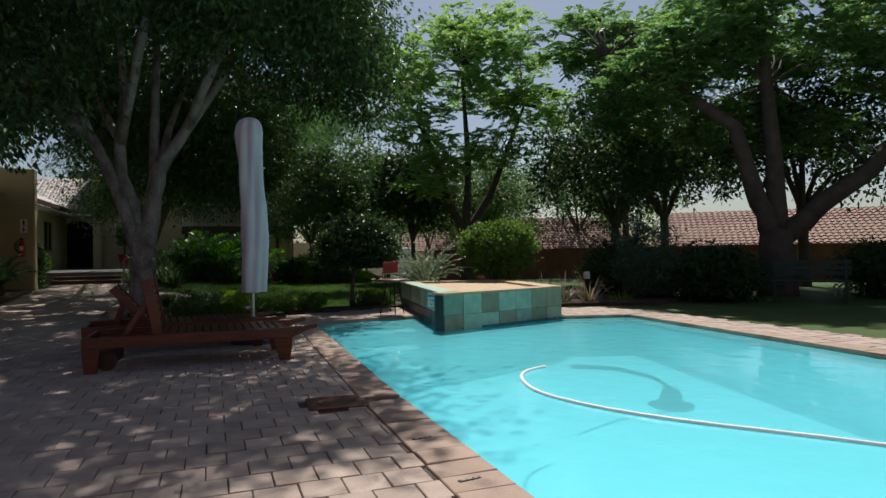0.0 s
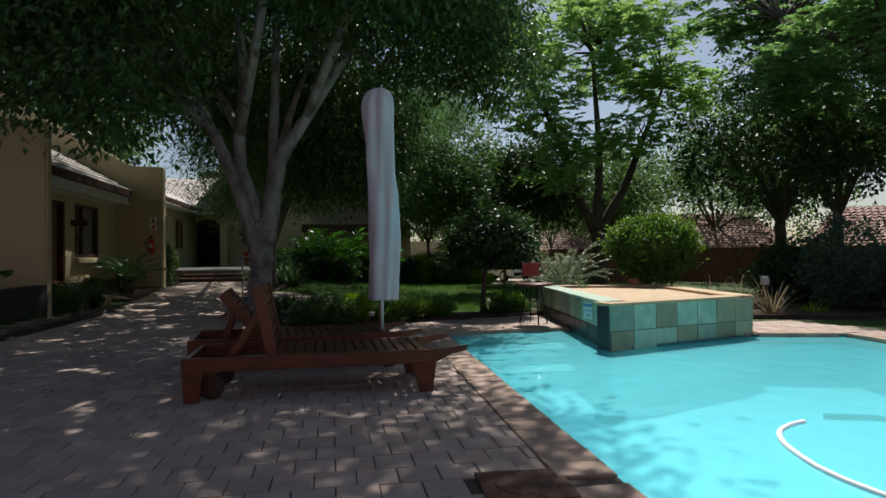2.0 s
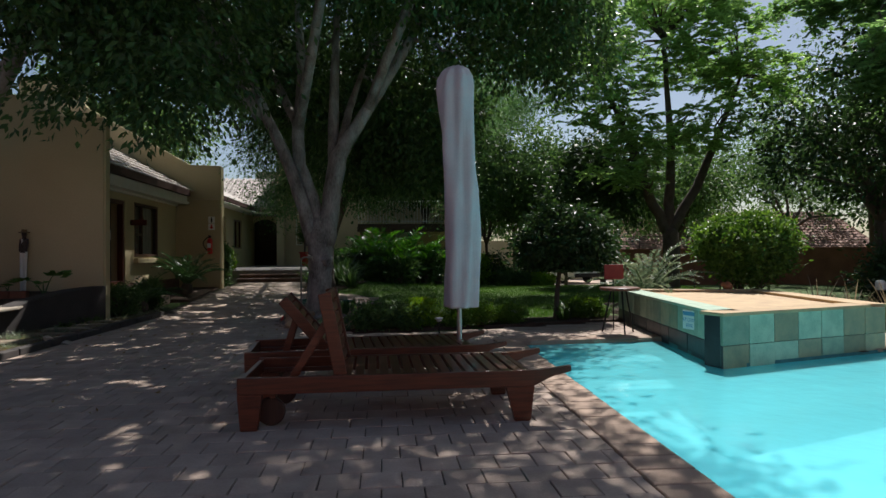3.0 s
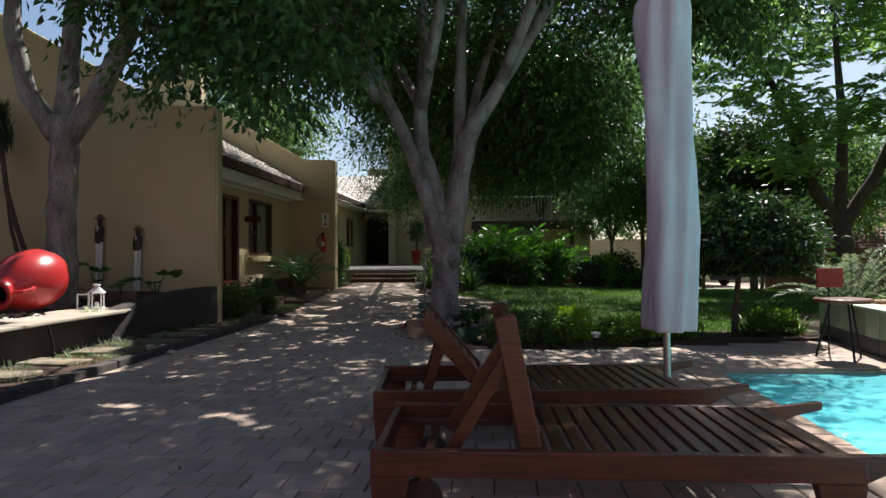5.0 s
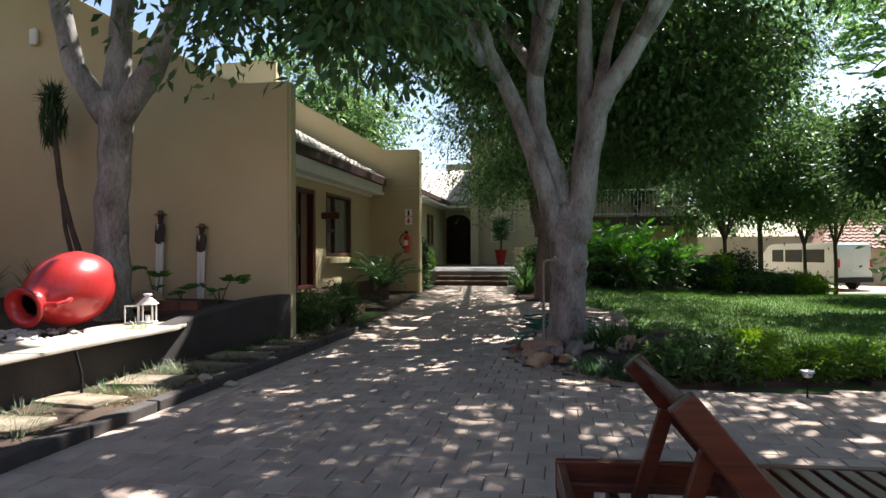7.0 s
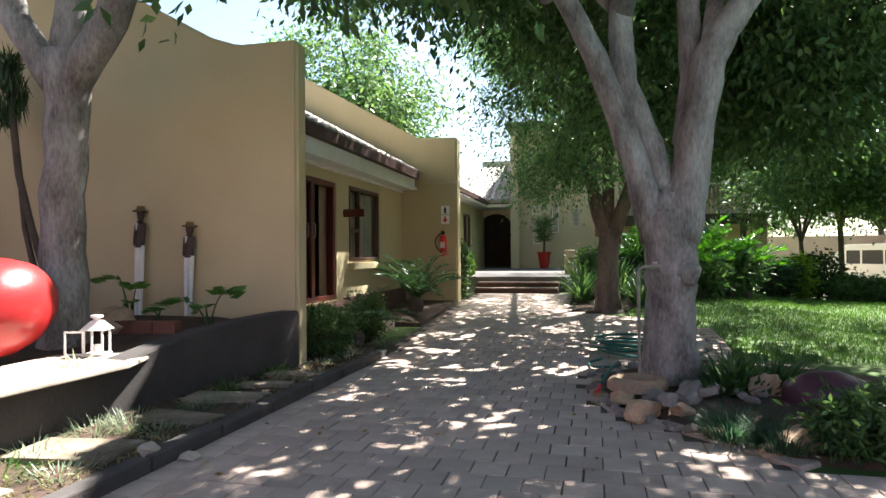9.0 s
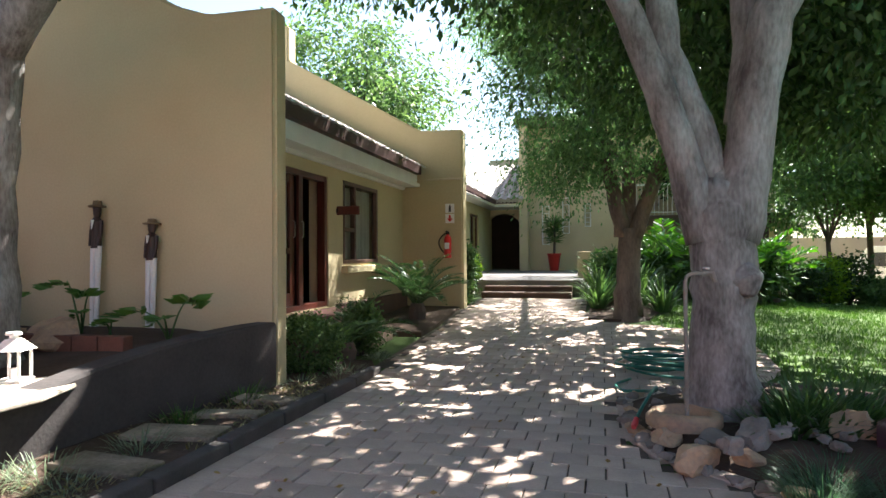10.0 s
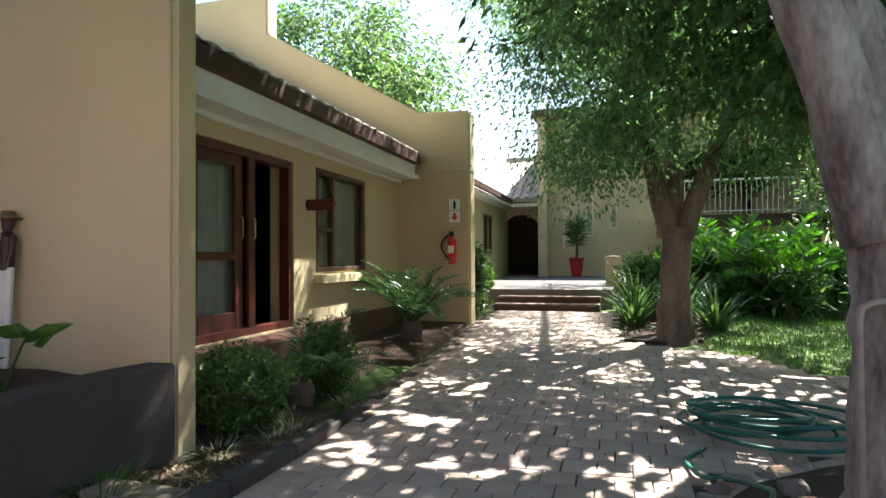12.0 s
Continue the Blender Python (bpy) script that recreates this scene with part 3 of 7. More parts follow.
sheet("bed_soil", -16, -6.5, 8, 15.75, 0.25, lambda x, y: True, lambda x, y: 0.36 + 0.1 * max(0, min(y, 15.3) - 13.4) + 0.03 * noise.noise(Vector((x, y, 2))), SOIL, "dark soil of the raised bed", "soil", 0, 0.04)
structure("bed_slab", prism([(-6.14, 11.2), (-6.16, 12.4), (-6.12, 13.45), (-6.26, 13.82), (-6.62, 13.95), (-7.05, 13.7), (-7.0, 13.2), (-6.75, 12.9), (-6.8, 12.5), (-7.0, 12.2), (-7.0, 11.2)], 0.424, 0.455, 0.008), SLAB, "pale weathered concrete slab capping the raised bed", "slab")
kerb = None
for i in range(11):
    y0 = 9.3 + i * 0.68
    k = structure("kerb_%d" % (i + 1), bx((-5.42, y0, -0.1), (-5.3, y0 + 0.66, 0.09 + rng.uniform(-0.008, 0.008)), 0.012), KERB, "dark concrete kerb stone beside the paving", "kerb")

# ---- house: wing beside the path ----
def wall_x(name, x0, x1, y0, y1, z0, z1, holes, material, label):
    """A wall of constant x, thick from x0 to x1, with rectangular openings (y, y, z, z) through it."""
    bm = bmesh.new()
    ys = sorted({y0, y1, *[h[0] for h in holes], *[h[1] for h in holes]})
    for a, b in zip(ys, ys[1:]):
        cut = sorted([(h[2], h[3]) for h in holes if h[0] <= a and h[1] >= b])
        z = z0
        for c, d in cut:
            if c > z:
                box(bm, (x0, a, z), (x1, b, c))
            z = d
        box(bm, (x0, a, z), (x1, b, z1))
    bmesh.ops.remove_doubles(bm, verts=bm.verts, dist=0.0005)
    return structure(name, bm, material, label, "wall")


# gable wall with the carved figures
gable = [(-14.5, 3.4), (-10.6, 5.72), (-7.05, 3.74), (-6.72, 3.63), (-5.98, 3.62)]
bm = bmesh.new()
outline = [(-5.98, 0.0), (-14.5, 0.0)] + gable
f = bm.faces.new([bm.verts.new((x, 15.78, z)) for x, z in outline])
r = bmesh.ops.extrude_face_region(bm, geom=[f])
bmesh.ops.translate(bm, verts=[v for v in r["geom"] if isinstance(v, bmesh.types.BMVert)], vec=(0, 0.23, 0))
bmesh.ops.recalc_face_normals(bm, faces=bm.faces)
bmesh.ops.bevel(bm, geom=[e for e in bm.edges if e.calc_length() > 0.01], offset=0.035, segments=3, affect="EDGES", clamp_overlap=True)
smooth(structure("wall_gable", bm, PLASTER, "tall cream plastered gable end wall with a rounded parapet", "wall"), False)
DOOR = (16.95, 18.64, 0.55, 2.39)
WIN = (19.15, 20.6, 1.15, 2.41)
wall_x("wall_porch", -7.09, -6.79, 16.0, 21.99, -0.1, 2.95, [DOOR, WIN], PLASTER, "cream plastered wall with sliding door and window")
bm = bmesh.new()
outline = [(-5.58, -0.1), (-14.2, -0.1), (-14.2, 3.4), (-10.9, 5.25), (-10.9, 6.05), (-9.25, 6.05), (-9.25, 5.32), (-6.42, 3.70), (-5.58, 3.68)]
f = bm.faces.new([bm.verts.new((x, 21.99, z)) for x, z in outline])
r = bmesh.ops.extrude_face_region(bm, geom=[f])
bmesh.ops.translate(bm, verts=[v for v in r["geom"] if isinstance(v, bmesh.types.BMVert)], vec=(0, 0.33, 0))
bmesh.ops.recalc_face_normals(bm, faces=bm.faces)
bmesh.ops.bevel(bm, geom=list(bm.edges), offset=0.03, segments=3, affect="EDGES", clamp_overlap=True)
structure("wall_pier", bm, PLASTER, "cream plastered cross wall with stepped parapet carrying safety signs", "wall")
structure("trim_pier", bx((-6.3, 21.965, 2.715), (-5.565, 21.995, 2.75), 0.006), PLASTER2, "thin plaster band across the pier wall", "trim")
# closing walls and roof of the house
structure("wall_house_west", bx((-14.5, 16.08, -0.1), (-14.2, 40, 3.3)), PLASTER, "plain cream wall of the house", "wall")
bm = bmesh.new()
bm.faces.new([bm.verts.new(p) for p in ((-10.55, 16.0, 5.2), (-14.4, 16.0, 3.2), (-14.4, 22.1, 3.2), (-10.55, 22.1, 5.2))])
structure("roof_house", bm, TILE_W, "grey tiled roof of the house wing", "roof")
# porch ceiling, eave and gutter
structure("ceiling_porch", bx((-6.79, 16.0, 2.60), (-6.43, 21.97, 2.66)), WHITE, "white boarded soffit over the porch", "ceiling")
structure("fascia_porch", bx((-6.43, 16.01, 2.57), (-6.4, 21.7, 2.82), 0.006), WHITE, "white fascia board under the gutter", "fascia")
structure("trim_cornice", bx((-6.792, 16.09, 2.545), (-6.73, 21.98, 2.602), 0.012), WHITE, "white cornice where wall meets soffit", "trim")
gutter = thing("gutter", "dark brown metal gutter with a short downpipe elbow", "gutter", (-6.345, 16.1, 2.79))
bm = bmesh.new()
prof = [(0.0, 0.16), (-0.012, 0.16), (-0.012, 0.01), (-0.11, 0.01), (-0.11, 0.0), (0.0, 0.0)]
for (a, b), (c, d) in zip(prof, prof[1:] + prof[:1]):
    bm.faces.new([bm.verts.new(p) for p in ((a + 0.055, 0, b), (a + 0.055, 5.5, b), (c + 0.055, 5.5, d), (c + 0.055, 0, d))])
box(bm, (-0.06, 5.495, 0.0), (0.055, 5.51, 0.16))
bmesh.ops.remove_doubles(bm, verts=bm.verts, dist=0.0005)
part("channel", bm, BROWN, gutter)
part("downpipe_elbow", bx((-0.05, 0.02, -0.2), (0.04, 0.1, 0.02), 0.01), BROWN, gutter)
# tiled roof rising from the gutter
strip = thing("porch_roof", "grey interlocking tiled roof rising from the porch gutter", "roof", (-6.29, 16.0, 2.925))
for row in range(13):
    bm = bmesh.new()
    n = 94
    cols = [[], []]
    for i in range(n + 1):
        y = i * 5.95 / n
        h = 0.013 * math.sin(i * 2 * math.pi / 4.0)
        for k, (dx, dz) in enumerate(((0.0, 0.045), (-0.40, 0.215))):
            cols[k].append(bm.verts.new((-row * 0.35 + dx, y, row * 0.1925 + dz + h)))
    for i in range(n):
        bm.faces.new((cols[0][i], cols[0][i + 1], cols[1][i + 1], cols[1][i]))
    low = [bm.verts.new((v.co.x, v.co.y, v.co.z - 0.03)) for v in cols[0]]
    for i in range(n):
        bm.faces.new((low[i], low[i + 1], cols[0][i + 1], cols[0][i]))
    part("tile_course", bm, TILE_W, strip)


def framed(name, label, x, hole, divisions, material, depth=0.09, category="window", bar=0.06, rails=()):
    """A timber frame in an opening of a wall of constant x, its panes between bars at the given y."""
    y0, y1, z0, z1 = hole
    w = thing(name, label, category, (x, y0, z0))
    W, H = y1 - y0, z1 - z0
    for nm, lo, hi in (("frame_jamb", (0, 0, 0), (depth, bar, H)), ("frame_jamb", (0, W - bar, 0), (depth, W, H)), ("frame_head", (0, bar, H - bar), (depth, W - bar, H)), ("frame_sill", (0, bar, 0), (depth, W - bar, bar))):
        part(nm, bx(lo, hi, 0.006), material, w)
    stops = [bar, *divisions, W - bar]
    for d in divisions:
        part("mullion", bx((0.005, d - bar / 2, bar), (depth - 0.005, d + bar / 2, H - bar), 0.005), material, w)
    for a, b, c in rails:
        part("rail", bx((0.008, a, c - bar / 2), (depth - 0.008, b, c + bar / 2), 0.005), material, w)
    return w, stops


def pane(w, y0, y1, z0, z1, x=0.04):
    bm = bx((x, y0, z0), (x + 0.006, y1, z1))
    bmesh.ops.delete(bm, geom=[f for f in bm.faces if f.normal.x < -0.5], context="FACES")
    o = part("pane", bm, GLASS, w)
    o.visible_shadow = False
    return o


def drape(w, y0, y1, z0, z1, x, material=None):
    """A hanging curtain with soft folds."""
    bm = bmesh.new()
    n = max(8, int((y1 - y0) / 0.02))
    rows = [[bm.verts.new((x + 0.025 * math.sin(i * 0.9) + 0.01 * math.sin(i * 0.37), y0 + (y1 - y0) * i / n, z)) for i in range(n + 1)] for z in (z0, (z0 + z1) / 2, z1)]
    for a, b in zip(rows, rows[1:]):
        for i in range(n):
            bm.faces.new((a[i], a[i + 1], b[i + 1], b[i]))
    bm.normal_update()
    return smooth(part("curtain", bm, material or CURTAIN, w))


win, _ = framed("window_1", "brown timber window with a small top light ajar and pale curtains", -6.87, WIN, [0.47], FRAMEWOOD, rails=((0.06, 0.44, 0.52),))
pane(win, 0.06, 0.44, 0.06, 0.49)
pane(win, 0.06, 0.44, 0.55, 1.2)
pane(win, 0.50, 1.39, 0.06, 1.2)
drape(win, 0.07, 1.38, 0.07, 1.19, -0.06)
part("top_light", bx((0, 0, -0.02), (0.035, 0.03, 0.34), 0.004, pose(0.10, 0.42, 0.85, 0, -18, 0)), FRAMEWOOD, win)
structure("window_sill_1", bx((-6.80, 19.1, 1.0), (-6.69, 20.66, 1.12), 0.015), PLASTER, "cream plastered window sill", "sill")
door, _ = framed("door_1", "red mahogany sliding glass door standing half open", -6.93, DOOR, [], MAHOG, 0.12, "door", 0.075)
for nm, lo, hi in (("stile", (0.02, 0.08, 0.07), (0.065, 0.17, 1.77)), ("stile", (0.02, 0.72, 0.07), (0.065, 0.84, 1.77)), ("stile", (0.075, 0.87, 0.07), (0.115, 0.98, 1.77)), ("bottom_rail", (0.02, 0.17, 0.07), (0.065, 0.72, 0.24)), ("top_rail", (0.02, 0.17, 1.66), (0.065, 0.72, 1.77)), ("lock_rail", (0.02, 0.17, 0.74), (0.065, 0.72, 0.82))):
    part(nm, bx(lo, hi, 0.006), MAHOG, door)
pane(door, 0.17, 0.72, 0.24, 0.74)
pane(door, 0.17, 0.72, 0.82, 1.66)
for y in (0.79, 0.925):
    part("pull_handle", tube(bmesh.new(), [(0.075 + (y > 0.9) * 0.05, y, 0.95), (0.1 + (y > 0.9) * 0.05, y, 0.97), (0.1 + (y > 0.9) * 0.05, y, 1.15), (0.075 + (y > 0.9) * 0.05, y, 1.17)], 0.008, 8), METAL, door, "brushed steel handle")
drape(door, 0.09, 0.84, 0.1, 1.76, -0.06)
# the room behind, its dimness put into the wall colour
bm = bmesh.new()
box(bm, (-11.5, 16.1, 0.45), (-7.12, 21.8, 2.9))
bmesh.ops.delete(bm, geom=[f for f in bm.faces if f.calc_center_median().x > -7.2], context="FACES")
structure("room_shell", bm, ROOM, "interior of the lounge, its dimness painted as dark walls", "room")
structure("porch_floor", bx((-6.79, 16.1, 0.0), (-6.32, 18.9, 0.53), 0.01), mat("dark_red_step", (0.16, 0.075, 0.055), (0.10, 0.05, 0.04), 0.6, 4, 40, 0.2), "dark red porch step under the sliding door", "step")
structure("plinth", bx((-6.80, 18.9, 0.0), (-6.70, 21.99, 0.56), 0.01), mat("brown_plinth", (0.13, 0.075, 0.055), (0.09, 0.055, 0.045), 0.8, 4, 40, 0.2), "brown painted plinth below the window", "plinth")
step = thing("brick_step", "low clay brick step beside the shrubs", "step", (-6.32, 17.75, 0.05))
for i in range(5):
    part("brick", bx((0.02, i * 0.215, 0.0), (0.43, i * 0.215 + 0.205, 0.235), 0.01), COPING, step)

# ---- second wing, steps, landing and far block ----
structure("landing", bx((-7.3, 24.6, 0.1), (-3.45, 35.4, 0.70), 0.01), mat("grey_landing_paving", (0.17, 0.155, 0.145), (0.12, 0.11, 0.1), 0.6, 3, 40, 0.2), "pale grey paved landing", "landing")
for i, (y, z) in enumerate(((23.9, 0.46), (24.25, 0.58))):
    s = structure("step_%d" % (i + 1), bx((-5.6, y, 0.1), (-3.66, 24.62, z - 0.03), 0.008), mat("brown_riser", (0.13, 0.07, 0.05), (0.08, 0.05, 0.04), 0.7, 4, 40, 0.2), "brown brick garden step with a pale worn nosing", "step")
    for k in range(8):
        part("tread_tile", bx((-5.6 + k * 0.2425, y - 0.02, z - 0.028), (-5.6 + (k + 1) * 0.2425 - 0.006, 24.6 if i else 24.25, z), 0.006), mat("dark_tread_tile", (0.22, 0.15, 0.12), (0.14, 0.095, 0.075), 0.7, 5, 50, 0.25, vary=0.2), s)
wall_x("wall_wing", -7.7, -7.42, 22.3, 35.5, 0, 3.3, [(28.9, 29.9, 0.72, 2.75), (31.2, 32.7, 1.5, 2.75)], PLASTER, "cream plastered wall of the far wing")
dw, _ = framed("door_2", "dark brown timber door in the far wing", -7.55, (28.9, 29.9, 0.72, 2.75), [], MAHOG, 0.08, "door")
part("leaf", bx((0.01, 0.06, 0.0), (0.05, 0.94, 1.97), 0.005), MAHOG, dw)
w2, _ = framed("window_2", "brown timber window in the far wing", -7.55, (31.2, 32.7, 1.5, 2.75), [0.75], MAHOG, 0.08)
pane(w2, 0.06, 0.72, 0.06, 1.19)
pane(w2, 0.78, 1.44, 0.06, 1.19)
drape(w2, 0.05, 1.45, 0.03, 1.2, -0.1)
structure("ceiling_wing", bx((-7.42, 22.36, 3.12), (-6.95, 34.0, 3.2)), WHITE, "white soffit of the far wing", "ceiling")
structure("gutter_wing", bx((-6.98, 22.36, 3.22), (-6.88, 33.6, 3.38), 0.015), BROWN, "brown gutter along the far wing", "gutter")
structure("gutter_arch", bx((-6.88, 33.5, 3.24), (-6.06, 33.62, 3.38), 0.015), BROWN, "brown gutter above the arched entrance", "gutter")
structure("ceiling_arch", bx((-7.4, 33.62, 3.12), (-6.06, 35.2, 3.2)), WHITE, "white soffit above the arched entrance", "ceiling")
# arched entrance
bm = bmesh.new()
cx, rad, z0, zs, zt = -6.9, 0.78, 0.70, 2.2, 3.15
arch = [(cx - rad, z0)] + [(cx + rad * math.cos(math.pi - a * math.pi / 16), zs + rad * math.sin(a * math.pi / 16)) for a in range(17)] + [(cx + rad, z0)]
outer = [(-8.2, z0)] + [(-8.2 + (2.2) * a / 16, zt) for a in range(17)] + [(-6.0, z0)]
for y in (35.2, 35.5):
    pa, po = [bm.verts.new((x, y, z)) for x, z in arch], [bm.verts.new((x, y, z)) for x, z in outer]
    for i in range(len(arch) - 1):
        bm.faces.new((pa[i], pa[i + 1], po[i + 1], po[i]))
    if y > 35.3:
        for i in range(len(arch) - 1):
            bm.faces.new((pa[i], pa[i + 1], keep_a[i + 1], keep_a[i]))
    keep_a = pa
bmesh.ops.recalc_face_normals(bm, faces=bm.faces)
structure("wall_arch", bm, PLASTER2, "plastered wall with a round arched entrance", "wall")
# hall box in the same dark colour, painted gloom behind the arch
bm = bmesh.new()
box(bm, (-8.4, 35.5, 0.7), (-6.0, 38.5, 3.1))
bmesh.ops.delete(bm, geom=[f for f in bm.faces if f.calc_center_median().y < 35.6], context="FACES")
structure("entrance_room", bm, ROOM, "entrance hall behind the arch, its gloom painted as dark walls", "room")
structure("wall_pilaster", bx((-6.05, 33.7, 0.6), (-5.73, 34.6, 6.2), 0.02), PLASTER2, "pale plastered pilaster beside the entrance", "wall")
SLITS = [(-5.28, -4.98, 1.68, 3.2), (-4.5, -4.22, 2.1, 3.5), (-3.66, -3.42, 2.35, 3.25)]


def wall_y(name, y0, y1, x0, x1, z0, z1, holes, material, label):
    bm = bmesh.new()
    xs = sorted({x0, x1, *[h[0] for h in holes], *[h[1] for h in holes]})
    for a, b in zip(xs, xs[1:]):
        z = z0
        for c, d in sorted([(h[2], h[3]) for h in holes if h[0] <= a and h[1] >= b]):
            if c > z:
                box(bm, (a, y0, z), (b, y1, c))
            z = d
        box(bm, (a, y0, z), (b, y1, z1))
    bmesh.ops.remove_doubles(bm, verts=bm.verts, dist=0.0005)
    return structure(name, bm, material, label, "wall")


wall_y("wall_slits", 34.5, 34.8, -5.75, 2.9, 0.2, 6.2, SLITS + [(-0.6, 0.5, 0.35, 2.3), (-1.9, 2.3, 2.58, 4.9)], PLASTER2, "pale plastered two-storey wall with narrow slit windows")
for i, (a, b, c, d) in enumerate(SLITS):
    w = thing("window_%d" % (i + 3), "narrow white slit window with a cottage pane grid", "window", (a, 34.6, c))
    for nm, lo, hi in (("frame_jamb", (0, 0, 0), (0.04, 0.08, d - c)), ("frame_jamb", (b - a - 0.04, 0, 0), (b - a, 0.08, d - c)), ("frame_head", (0.04, 0, d - c - 0.04), (b - a - 0.04, 0.08, d - c)), ("frame_sill", (0.04, 0, 0), (b - a - 0.04, 0.08, 0.04))):
        part(nm, bx(lo, hi), WHITE, w)
    for k in range(1, 5):
        z = (d - c) * k / 5
        part("glazing_bar", bx((0.04, 0.02, z - 0.01), (b - a - 0.04, 0.06, z + 0.01)), WHITE, w)
    bm = bx((0.04, 0.035, 0.04), (b - a - 0.04, 0.041, d - c - 0.04))
    bmesh.ops.delete(bm, geom=[f for f in bm.faces if f.normal.y > 0.5], context="FACES")
    part("pane", bm, GLASS, w)
structure("roof_block", bx((-6.2, 33.4, 6.2), (3.2, 42, 6.4)), BROWN, "flat eave of the two-storey block", "roof")
structure("wall_block_east", bx((2.6, 34.8, 0.2), (2.9, 42, 6.2)), PLASTER2, "pale plastered side wall of the two-storey block", "wall")
structure("wall_block_back", bx((-8.6, 41.7, 0.2), (2.6, 42, 6.2)), PLASTER2, "pale plastered back wall of the block", "wall")
# tiled roof over the entrance
roof = thing("entrance_roof", "sunlit grey interlocking roof tiles above the entrance", "roof", (-9.2, 33.45, 3.36))
for row in range(10):
    bm = bmesh.new()
    for i in range(11):
        x = i * 0.3
        tube(bm, [(x + 0.09, row * 0.34, row * 0.175), (x + 0.09, row * 0.34 + 0.4, row * 0.175 + 0.19)], [0.11, 0.10], 8)
        tube(bm, [(x + 0.24, row * 0.34, row * 0.175 - 0.03), (x + 0.24, row * 0.34 + 0.4, row * 0.175 + 0.16)], [0.08, 0.08], 6)
    part("tile_course", bm, TILE_W, roof)
roof2 = thing("wing_roof", "grey tiled roof plane over the far wing", "roof", (-6.9, 22.4, 3.37))
bm = bmesh.new()
for k in range(9):
    box(bm, (0, 0, -0.02), (0.36, 11.3, 0.03), 0.01, pose(-0.3 * k - 0.3, 0, 0.155 * k + 0.15, 0, 27, 0))
part("tile_course", bm, TILE_W, roof2)

# balcony on the block
balcony = thing("balcony", "dark timber balcony deck with pale wrought railing on posts", "balcony", (-2.2, 31.8, 2.42))
part("deck", bx((0, 0, 0), (4.95, 2.68, 0.14), 0.01), DARKWOOD, balcony)
part("beam", bx((-0.02, -0.06, -0.22), (4.4, 0.08, -0.003), 0.01), DARKWOOD, balcony)
for x in (0.1, 4.1):
    part("post", bx((x, 0.0, -2.2), (x + 0.16, 0.16, -0.22), 0.01), DARKWOOD, balcony)
part("column", bx((4.6, 0.2, -2.2), (4.95, 0.55, -0.003), 0.02), PLASTER2, balcony, "pale plastered column")
part("handrail", tube(bmesh.new(), [(0, 0.05, 1.15), (4.9, 0.05, 1.15)], 0.03, 8), WHITE, balcony)
part("bottom_bar", tube(bmesh.new(), [(0, 0.05, 0.24), (4.9, 0.05, 0.24)], 0.015, 6), METAL, balcony)
for i in range(36):
    x = 0.03 + i * 0.138
    part("baluster", tube(bmesh.new(), [(x, 0.05, 0.14), (x, 0.05, 0.45), (x, -0.03 if i % 3 else 0.05, 0.7), (x, 0.05, 1.15)], 0.01, 5), WHITE, balcony)

# ---- things: pool side ----
SPA = [Vector((2.36, 10.42)), Vector((4.85, 11.2)), Vector((5.33, 14.3)), Vector((3.03, 14.88))]
spa = thing("spa", "raised spa clad in green slate tiles with a pale stone rim", "spa", (0, 0, 0))
for i in range(4):
    a, b = SPA[i], SPA[(i + 1) % 4]
    d = (b - a).normalized()
    nrm = Vector((d.y, -d.x))
    m = Matrix(((d.x, nrm.x, 0, a.x), (d.y, nrm.y, 0, a.y), (0, 0, 1, 0), (0, 0, 0, 1)))
    L = (b - a).length
    part("wall", bx((0.02, -0.26, -0.18), (L - 0.262, -0.014, 0.485), 0, m), SLATE_DARK, spa)
    n = round(L / 0.36)
    for k in range(n):
        for row, (z0, z1) in enumerate(((-0.14, 0.18), (0.186, 0.49))):
            # bottom row of the last side is near-black slate
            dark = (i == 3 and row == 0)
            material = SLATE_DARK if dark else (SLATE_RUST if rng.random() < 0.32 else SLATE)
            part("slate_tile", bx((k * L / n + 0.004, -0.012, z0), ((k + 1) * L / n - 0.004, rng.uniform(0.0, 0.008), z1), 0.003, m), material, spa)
    part("rim", bx((-0.01, -0.3, 0.488), (L - 0.285, 0.02, 0.525), 0.008, m), SANDSTONE if i != 3 else SLATE, spa)
part("floor", prism([(2.62, 10.75), (4.65, 11.4), (5.05, 14.1), (3.2, 14.6)], 0.30, 0.484), SANDSTONE, spa, "wet sandy stone surface level with the rim")
sign = thing("depth_sign", "small white sign with a blue heading on the spa wall", "sign", (2.49, 11.35, 0.36), -90 - 8.5)
part("plate", bx((-0.13, -0.012, -0.11), (0.13, 0.0, 0.11), 0.004), SIGN_W, sign)
part("heading", bx((-0.12, -0.015, 0.05), (0.12, -0.0125, 0.095)), SIGN_B, sign)
for words, z in (("AT OWN", -0.02), ("RISK", -0.085)):
    cu = bpy.data.curves.new("wording", "FONT")
    cu.body, cu.size, cu.align_x, cu.extrude = words, 0.062, "CENTER", 0.0008
    tmp = bpy.data.objects.new("wording", cu)
    me = bpy.data.meshes.new_from_object(tmp)
    bpy.data.objects.remove(tmp)
    me.transform(pose(0, -0.0142, z, 90, 0, 0))
    me.materials.append(SIGN_B)
    o = new("wording", me)
    o.parent = sign
sign.matrix_world = Matrix.Translation((2.475, 11.3, 0.36)) @ pose(0, 0, 0, 0, 0, -81.5)
frog = thing("garden_ornament", "small terracotta ornament sitting on the spa rim", "ornament", (4.75, 14.36, 0.52), 30)
